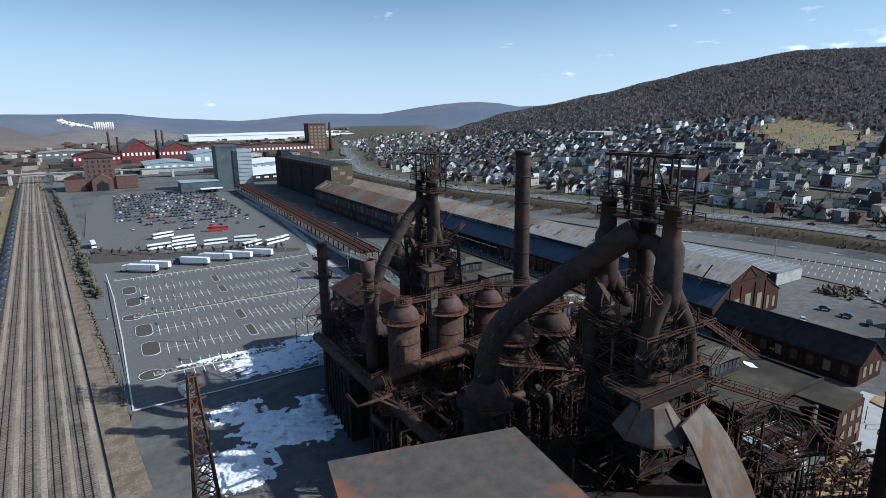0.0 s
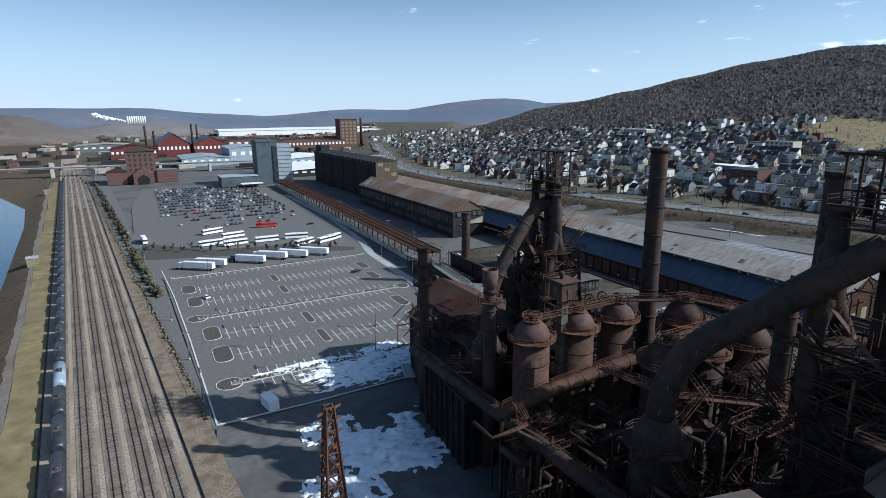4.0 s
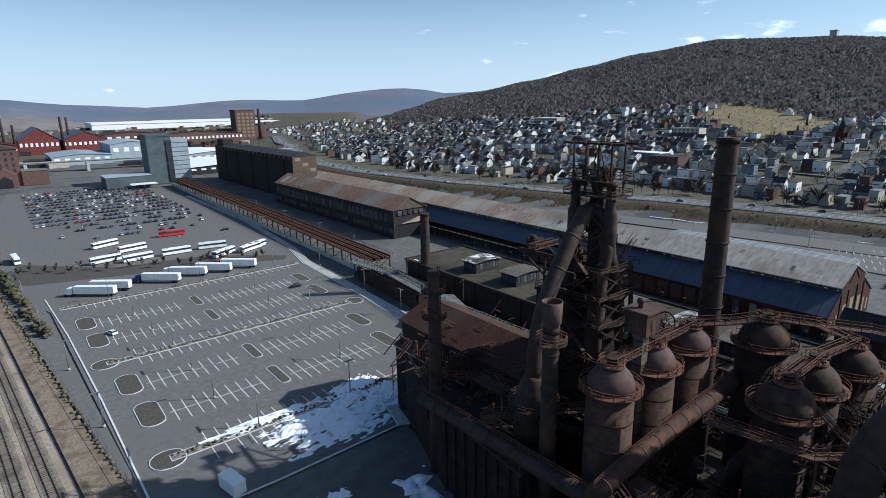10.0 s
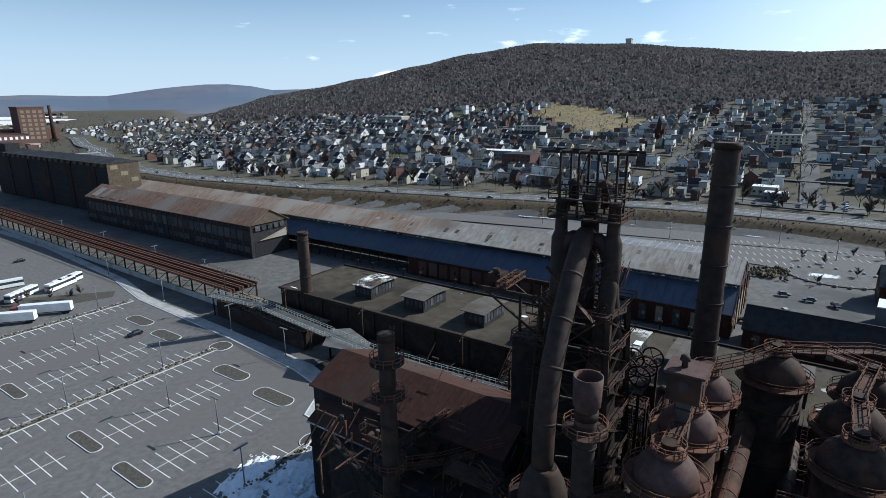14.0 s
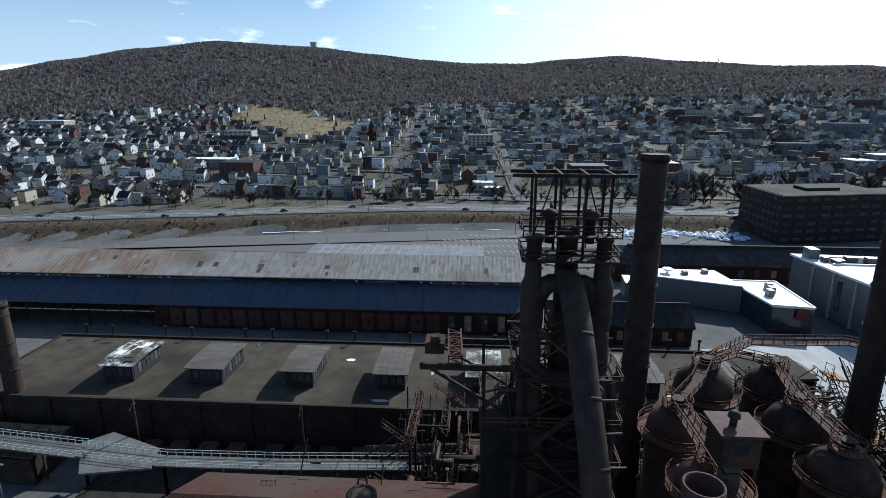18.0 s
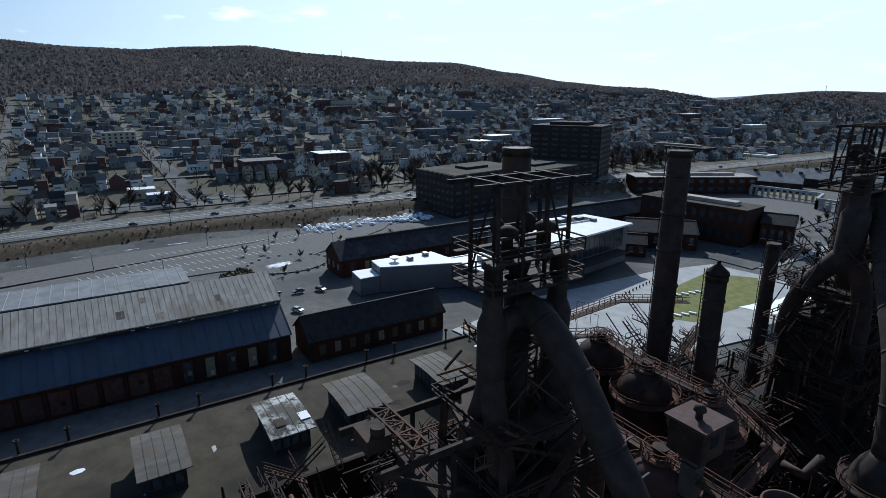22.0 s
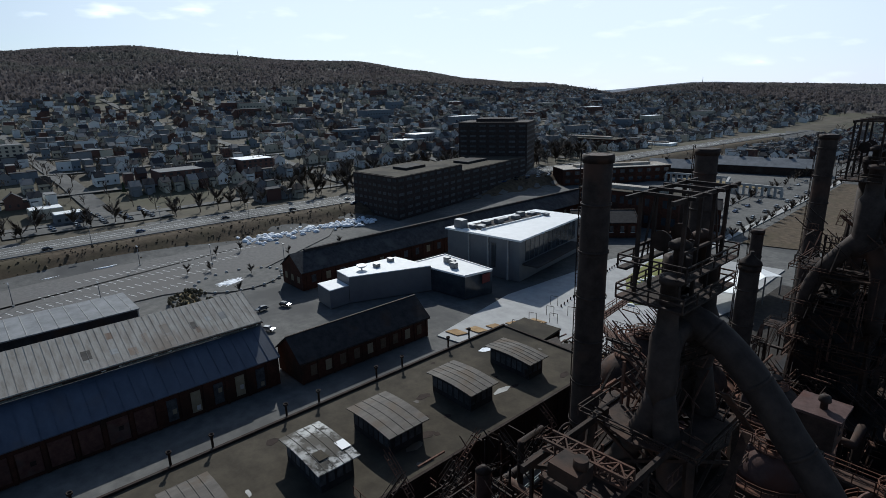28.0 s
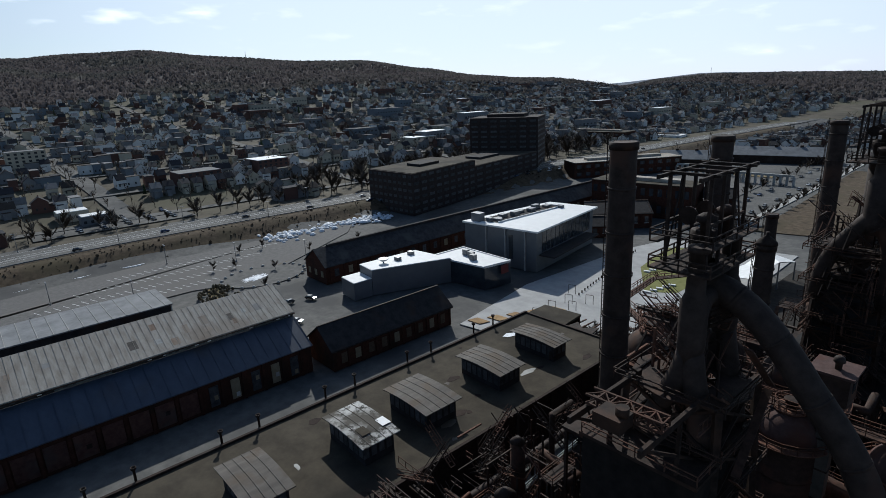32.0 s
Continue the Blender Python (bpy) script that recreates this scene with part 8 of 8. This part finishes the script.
for k in range(9):
    copy_thing(l0, pose(270 + (k % 3) * 22, 60 + k * 24, 0))
for k in range(34):
    put_car(hwy_x(-20 - k * 6) - 17 - (k % 2) * 5, -20 - k * 6, 10 + rnd.uniform(-5, 5), None, 6.1 if k % 2 == 0 else 5.5)

# ---- buildings farther west along the works street ----
flat("works_street", [(150, -80), (172, -80), (190, -700), (160, -700)], 0.05, M_asphalt_old, "grey works street running west", "road")


def long_block(name, label, x, y, sx, sy, h, rz, wall, roof, cols=12, rows=2):
    t = thing(name, label, "building", at=(x, y, 0), rz=radians(rz))
    part("wall", MB().box(-sx / 2, sx / 2, -sy / 2, sy / 2, 0, h), wall, t)
    part("roof", MB().box(-sx / 2 - 0.3, sx / 2 + 0.3, -sy / 2 - 0.3, sy / 2 + 0.3, h + 0.004, h + 0.4), roof, t)
    part("roof_monitor", MB().box(-sx * 0.35, sx * 0.35, -sy * 0.15, sy * 0.15, h + 0.4, h + 2.2), M_pale_roof, t)
    for r in range(rows):
        for c in range(cols):
            x0 = -sx / 2 + sx * (c + 0.25) / cols
            part("window", MB().box(x0, x0 + sx * 0.5 / cols, sy / 2, sy / 2 + 0.06, h * (r + 0.3) / rows, h * (r + 0.75) / rows), M_glass, t)
    return t


long_block("mill_building", "long dark brick mill with roof monitors", 200, -115, 56, 19, 18, 6, M_brick, M_rooftar)
long_block("mill_building", "brick mill with pale striped roof", 285, -232, 90, 22, 12, 58, M_brick, M_pale_roof)
long_block("mill_building", "dark brick factory block", 412, -392, 76, 26, 17, 5, M_brick, M_rooftar, 12, 3)
long_block("white_store", "white flat-roofed store beside the town streets", 370, -466, 44, 20, 8, 5, M_white, M_white_roof, 6, 1)
long_block("brick_flats", "tall brick flats far in the town", 560, -700, 26, 26, 32, 10, M_brick, M_rooftar, 5, 8)


def brick_hall(label, a, b, depth, eave, ridge, n):
    """A gabled brick hall whose front runs from a to b, with its roof ridge along it."""
    d = Vector((b[0] - a[0], b[1] - a[1], 0))
    L = d.length
    t = thing("brick_hall", label, "hall", "brick halls", at=(a[0], a[1], 0), rz=math.atan2(d.y, d.x))
    part("wall", MB().box(0, L, -depth, 0, 0, eave), M_brick, t)
    for x in (0.15, L - 0.15):
        mb = MB()
        for k in range(8):
            w = depth / 2 * (1 - (k + 0.5) / 8)
            z = eave + (ridge - eave) * k / 8
            mb.box(x - 0.15, x + 0.15, -depth / 2 - w, -depth / 2 + w, z, z + (ridge - eave) / 8)
        part("gable", mb, M_brick, t)
    for s in (0, 1):
        y0 = 0.7 if s == 0 else -depth - 0.7
        part("roof_slope", MB().quad((-0.5, y0, eave - 0.3), (L + 0.5, y0, eave - 0.3), (L + 0.5, -depth / 2, ridge + 0.1), (-0.5, -depth / 2, ridge + 0.1)).quad((-0.5, -depth / 2, ridge - 0.2), (L + 0.5, -depth / 2, ridge - 0.2), (L + 0.5, y0, eave - 0.6), (-0.5, y0, eave - 0.6)), M_sheetdark, t)
    part("ridge_cap", MB().bar((-0.5, -depth / 2, ridge + 0.15), (L + 0.5, -depth / 2, ridge + 0.15), 0.7, 0.25), M_dark, t)
    for k in range(n):
        x = L * (k + 0.5) / n
        w = part("window", MB().box(x - 0.9, x + 0.9, 0, 0.07, eave * 0.35, eave * 0.75), M_glass, t)
        part("sill", MB().box(x - 1.1, x + 1.1, 0, 0.2, eave * 0.35 - 0.25, eave * 0.35), M_conc, w)
    for k in range(n + 1):
        x = min(max(L * k / n, 0.4), L - 0.4)
        part("pilaster", MB().box(x - 0.35, x + 0.35, 0, 0.3, 0, eave - 0.7), M_brick, t)


brick_hall("dark gabled brick hall at the end of the mill", (156.0, -124.0), (169.0, -118.5), 17, 12, 15.5, 4)
brick_hall("low dark gabled brick hall beside the plaza", (180, -86), (203, -64), 22, 8, 12, 6)
brick_hall("small dark gabled brick shop before the mill", (186, -57), (196, -48), 14, 6, 9, 3)


def arcade(x0, y0, x1, y1, h, n):
    t = thing("arcade_wall", "pale arcaded remains of a mill wall", "wall", "arcade walls")
    a, b = Vector((x0, y0, 0)), Vector((x1, y1, 0))
    for i in range(n + 1):
        p = a.lerp(b, i / n)
        part("pier", MB().box(-0.7, 0.7, -0.7, 0.7, 0, h - 1.6, at=(p.x, p.y, 0)), M_conc, t)
    part("lintel", MB().bar((x0, y0, h - 0.9), (x1, y1, h - 0.9), 1.6, 1.4), M_conc, t)


arcade(199, -240, 164, -241, 7.5, 9)
arcade(199, -240, 206, -263, 7.5, 6)
arcade(252, -258, 208, -264, 7.5, 11)


def market_hall(x, y, rz, n, L):
    """A long pale-roofed market hall with cross gables in a row."""
    t = thing("market_hall", "long pale-roofed market hall with a row of cross gables", "hall", "market halls", at=(x, y, 0), rz=radians(rz))
    part("wall", MB().box(-12, 12, -L / 2, L / 2, 0, 6.5), M_orewall, t)
    part("roof", gable_roof(-12, 12, 0, 6.5, 12.5, -L / 2 - 0.6, L / 2 + 0.6), M_graymetal, t, "pale grey metal roof")
    for k in range(n):
        y0 = -L / 2 + L * (k + 0.5) / n
        part("cross_gable", MB().prism([(-13.4, y0 - 3.6), (-2, y0 - 0.3), (-2, y0 + 0.3), (-13.4, y0 + 3.6)], 6.6, 9.5), M_white_roof if k == 1 else M_graymetal, t)
        part("gable_window", MB().box(-13.52, -13.42, y0 - 1.6, y0 + 1.6, 7.0, 8.8), M_glass, t)
        part("roof_vent", MB().box(-0.8, 0.8, y0 + 4, y0 + 6.5, 12.3, 14.0), M_dark, t)


market_hall(262, -300, 112, 3, 46)
market_hall(218, -352, 104, 5, 92)
flat("dry_field", [(100, -120), (140, -110), (150, -330), (96, -330)], 0.05, M_scrub, "brown winter field beside the works street", "ground")
flat("pavement_strip", [(146, -84), (149.5, -84), (163, -600), (158, -600)], 0.09, M_conc, "pale pavement along the works street", "pavement")
flat("market_yard", [(176, -150), (262, -150), (262, -255), (182, -255)], 0.05, M_asphalt, "grey asphalt yard before the arcade", "parking lot")
flat("side_lawn", [(186, -268), (250, -270), (246, -286), (188, -284)], 0.07, M_grass, "dry lawn behind the arcade", "ground")
for k in range(34):
    put_tree(144.5 + k * 0.28 + rnd.uniform(-1, 1), -92 - k * 11, 0.05, rnd.uniform(0.45, 0.8))
for k in range(22):
    put_tree(176 + k * 0.3 + rnd.uniform(-2, 2), -150 - k * 14, 0.05, rnd.uniform(0.5, 0.95))
for k in range(26):
    put_car(154 + k * 0.22 + (0 if k % 2 else 13), -96 - k * 10.2, 2 + rnd.uniform(-2, 2), None, 0.07)
for k in range(12):
    put_car(188 + 9 * (k % 6), -168 - 16 * (k // 6), rnd.uniform(-3, 3), None, 0.06)

# ---- far end of the car park: gatehouse, tower, bridge, works ----
def gatehouse():
    t = thing("gatehouse", "tall red-brick gatehouse with lower wings", "building")
    part("tower", MB().box(-28, 2, 752, 776, 0, 36), M_brickred, t)
    part("roof", MB().extrude_y([(-29, 36.004), (3, 36.004), (-13, 41)], 751, 777), ROOFS[1], t)
    part("wing", MB().box(2.1, 24, 750, 768, 0, 14), M_brickred, t)
    part("wing_roof", MB().box(2.1, 24.4, 749.6, 768.4, 14.004, 14.5), ROOFS[2], t)
    part("wing", MB().box(-48, -28.1, 746, 764, 0, 14), M_brickred, t)
    part("wing_roof", MB().extrude_y([(-49, 14), (-28.1, 14), (-38.5, 18)], 745.5, 764.5), M_redroof, t)
    part("porch", MB().extrude_y([(-22, 0), (-2, 0), (-2, 12), (-12, 19), (-22, 12)], 738, 751.9), M_brickred, t)
    # black panel paints the arch's dark passage on the porch
    part("porch_arch", MB().extrude_y([(-18, 0), (-6, 0), (-6, 7), (-12, 11), (-18, 7)], 737.8, 737.96), M_black, t)
    for r in range(4):
        for c in range(5):
            part("window", MB().box(-25 + c * 5.4, -23 + c * 5.4, 751.8, 751.96, 14 + r * 5.4, 17 + r * 5.4), M_glass, t)


gatehouse()


def grey_tower():
    t = thing("clad_tower", "tall grey-green clad tower with a glazed strip", "building")
    part("core", MB().box(100, 122, 662, 690, 0, 46), M_teal, t)
    part("wing", MB().box(122.1, 138, 664, 690, 0, 43), M_paleblue, t)
    part("glazed_strip", MB().box(117, 122, 661, 661.96, 2, 42), M_glass, t)
    for k in range(9):
        part("floor_band", MB().box(122.2, 138, 663.7, 663.96, 4 + k * 4.4, 4.5 + k * 4.4), M_panel, t)
    part("parapet", MB().box(99.6, 122.4, 661.6, 690.4, 46.004, 48), M_teal, t)
    t = thing("low_annex", "low blue-grey annex beside the tower", "building")
    part("wall", MB().box(60, 98, 650, 680, 0, 11), M_teal, t)
    part("roof", MB().box(59.5, 98.5, 649.5, 680.5, 11.004, 11.5), M_paleblue, t)
    part("canopy", MB().box(78, 100, 636, 648, 4, 4.5), M_white, t)
    for x in (79, 89, 99):
        part("canopy_post", MB().bar((x, 637, 0), (x, 637, 4), 0.3), M_panel, t)


grey_tower()


def road_bridge():
    t = thing("road_bridge", "pale concrete road bridge on piers", "bridge")
    part("deck", MB().prism([(-420, 930), (-420, 918), (100, 872), (330, 850), (330, 862), (100, 884)], 10.5, 12.0), M_conc, t)
    part("parapet", MB().prism([(-420, 917.6), (-420, 917), (100, 871), (330, 849), (330, 849.6), (100, 871.6)], 12.0, 13.2), M_conc, t)
    for k in range(9):
        x = -300 + k * 62
        part("pier", MB().box(-1.6, 1.6, -5, 5, -2, 10.5, at=(x, 905 - (x + 300) * 0.085, 0)), M_conc, t)


road_bridge()


def works(name, label, x0, x1, y0, y1, ze, zr, wall, roof, n=8):
    """A gabled works shed, its gable towards the car park."""
    t = thing(name, label, "shed", "distant works")
    part("wall", MB().box(x0, x1, y0, y1, 0, ze), wall, t)
    xm = (x0 + x1) / 2
    part("gable", MB().extrude_y([(x0, ze), (x1, ze), (xm, zr)], y0, y0 + 0.5), wall, t)
    part("roof", gable_roof(x0, x1, xm, ze, zr, y0 - 1, y1 + 1, 1.0, 0.6), roof, t)
    for c in range(n):
        a = x0 + (x1 - x0) * (c + 0.25) / n
        part("window", MB().box(a, a + (x1 - x0) * 0.5 / n, y0 - 0.2, y0 - 0.04, ze * 0.55, ze * 0.8), M_white, t)
    return t


works("red_works", "red painted works shed with pale windows", 18, 76, 1240, 1380, 24, 44, M_red, M_blue_roof)
works("red_works", "red painted works shed with pale windows", 80, 150, 1250, 1380, 22, 36, M_red, M_blue_roof, 9)
works("red_works", "long low red works shed", -60, 16, 1200, 1300, 18, 26, M_red, M_redroof, 10)
works("red_works", "long red brick works range", 215, 415, 1300, 1340, 20, 26, M_brickred, M_redroof, 24)
works("pale_works", "pale blue sheeted works building", 42, 112, 960, 1060, 12, 15, M_paleblue, M_paleblue, 6)
works("pale_works", "tall pale blue sheeted hall", 114, 168, 980, 1080, 24, 28, M_paleblue, M_paleblue, 4)
works("pale_works", "low works hall with white roof", 150, 235, 720, 830, 8, 10, M_sheetdark, M_white_roof, 8)
works("pale_works", "pale works hall behind the high house", 172, 262, 860, 960, 12, 15, M_paleblue, M_white_roof, 8)
works("grey_works", "grey works hall far along the valley", -140, -20, 1500, 1600, 14, 18, M_panel, M_pale_roof, 8)
works("grey_works", "dark brick works hall far along the valley", 160, 300, 1480, 1560, 18, 24, M_brickred, M_redroof, 8)


def brick_tower():
    t = thing("brick_tower_block", "tall red-brick works tower with rows of windows", "building")
    part("wall", MB().box(420, 464, 1350, 1385, 0, 66), M_brickred, t)
    part("cap", MB().box(419, 465, 1349, 1386, 66.004, 68), M_brickred, t)
    for r in range(7):
        for c in range(4):
            part("window", MB().box(424 + c * 10, 430 + c * 10, 1349.7, 1349.96, 8 + r * 8, 13 + r * 8), M_lit, t)
    part("low_wing", MB().box(400, 500, 1390, 1430, 0, 26), M_brickred, t)
    t = thing("works_chimney", "tall thin dark works chimney", "chimney", "works chimneys")
    part("shaft", MB().lathe([(4, 0), (2.6, 70)], (474, 1352), 12), M_dark, t)
    for x, y, h in ((0, 1236, 60), (14, 1240, 50), (82, 1246, 62), (96, 1300, 60)):
        t = thing("works_chimney", "thin dark works chimney behind red sheds", "chimney", "works chimneys")
        part("shaft", MB().lathe([(2.4, 0), (1.8, h)], (x, y), 10), M_dark, t)


brick_tower()
for k, (x0, x1, y, z) in enumerate(((280, 820, 2500, 26), (560, 1250, 2700, 24), (830, 1300, 2400, 18), (1350, 1500, 2900, 26))):
    t = thing("warehouse_row", "very long white warehouse across the valley", "warehouse", "valley warehouses")
    part("wall", MB().box(x0, x1, y, y + 180, 0, z - 6), M_white, t)
    part("roof", MB().box(x0 - 2, x1 + 2, y - 2, y + 182, z - 5.996, z), M_white_roof, t)
M_spur = mat("brown_leafless_spur", (0.0870, 0.0690, 0.0600), (0.1440, 0.1140, 0.0990), 1.0, 0.02, (0.1140, 0.0990, 0.0900), 0.006, 0.52, bump=0.3)
M_rise = mat("grey_brown_rise", (0.15, 0.135, 0.13), (0.22, 0.195, 0.18), 1.0, 0.01, bump=0.0)
solo("brown_spur", MB().lathe([(330, -5), (240, 30), (160, 66), (90, 86), (3, 92)], (-440, 2350), 30), M_spur, "brown leafless spur above the river", "hill", "structure")
# added mound: lifts the silos to their height in the camera's view
solo("plant_rise", MB().lathe([(420, 0), (240, 34), (130, 50), (2, 52)], (-10, 3080), 30), M_rise, "low rise added to lift the far silos", "hill", "structure")
for k in range(9):
    t = thing("silo", "white silo of a distant plant", "silo", "silos")
    part("shell", MB().lathe([(3.6, 50), (3.6, 82), (1.5, 85)], (-47 + k * 9, 3050), 10), M_white, t)
# scattered small works buildings and bushes over the valley floor
wr_ = random.Random(77)
wm_ = [MB(), MB(), MB()]
for k in range(420):
    y = wr_.uniform(900, 2900)
    x = wr_.uniform(-250, 260 + (y - 900) * 0.45)
    if abs(x - hwy_x(y)) < 30:
        continue
    w, d, h = wr_.uniform(6, 30), wr_.uniform(8, 40), wr_.uniform(3, 9)
    wm_[wr_.randrange(3)].box(-w / 2, w / 2, -d / 2, d / 2, -1, h, rz=wr_.uniform(-0.2, 0.2), at=(x, y, max(0, ground_z(x, y))))
for m, mt, lab in zip(wm_, (M_pale_roof, M_brickred, M_sheetdark), ("pale", "red-brick", "dark")):
    solo("valley_buildings", m, mt, "distant " + lab + " buildings on the valley floor", "buildings", "stuff")
ta, tb = MB(), MB()
for k in range(700):
    y = wr_.uniform(700, 2600)
    x = wr_.uniform(-120, 300 + (y - 700) * 0.45)
    if abs(x - hwy_x(y)) > 20 and not (-60 < x < 160 and y < 1400):
        bare_tree(ta, tb, x, y, max(0, ground_z(x, y)), wr_.uniform(7, 12), wr_, 6, 4)
solo("valley_tree_trunks", ta, M_bark, "trunks of leafless trees along the valley", "trees", "stuff")
solo("valley_tree_twigs", tb, M_twig, "twigs of leafless trees along the valley", "trees", "stuff")
# shrubs and trees beside the service road
mb = MB()
for k in range(230):
    s = wr_.uniform(115, 620)
    c = track_xy(25.5 - s * 0.006 + wr_.uniform(-1.6, 1.6), s)
    h = wr_.uniform(1.2, 3.6)
    for q in range(4):
        mb.lathe([(h * 0.3, h * q * 0.2), (h * wr_.uniform(0.3, 0.45), h * (q * 0.2 + 0.2)), (h * 0.1, h * (q * 0.2 + 0.42))], (c[0] + wr_.uniform(-0.5, 0.5) * h * 0.5, c[1] + wr_.uniform(-0.5, 0.5) * h * 0.5), 6)
solo("roadside_shrubs", mb, M_hedge, "olive-green shrubs between road and railway", "shrubs", "stuff")
flat("planted_verge", [(-20, 352), (-14, 345), (20, 335), (48, 327), (86, 312), (90, 318), (60, 345), (20, 352), (0, 372), (-16, 390)], 0.06, M_mulch, "brown mulched verge with dry shrubs", "ground")
for k in range(22):
    put_tree(-16 + 4.6 * k, 368 - 2.1 * k + wr_.uniform(-6, 6), 0, 0.42)
for k in range(20):
    put_tree(-26 - k * 1.3 + wr_.uniform(-1, 1), 410 + k * 13, 0, 0.5)


def dike_hut(s, u):
    t = thing("dike_hut", "small pale hut on the river dike", "hut")
    c = track_xy(u, s)
    part("wall", MB().box(-2.5, 2.5, -3, 3, -3, 3, at=(c[0], c[1], 0), rz=TR), M_lit, t)
    part("roof", MB().box(-2.8, 2.8, -3.3, 3.3, 3.004, 3.3, at=(c[0], c[1], 0), rz=TR), M_conc, t)


dike_hut(222, -21)
dike_hut(560, -22)


# ---- steam over the far works ----
def steam():
    r = random.Random(77)
    t = thing("steam_plume", "white steam drifting from the far works", "steam")
    mb = MB()
    for k in range(70):
        f = (k / 70) ** 1.3
        x, y, z = -62 - 118 * f + r.uniform(-6, 6), 3040 + r.uniform(-15, 15), 62 + 26 * f + r.uniform(-7, 7) * (0.4 + f)
        q = r.uniform(5, 9) * (0.6 + 0.75 * f)
        prof = [(max(0.2, q * math.sin(math.pi * i / 6) * r.uniform(0.75, 1.2)), z - q * math.cos(math.pi * i / 6) * 0.7) for i in range(7)]
        mb.lathe(prof, (x, y), 9)
    tagged(part("puffs", mb, M_steam, t), kind="stuff")


steam()
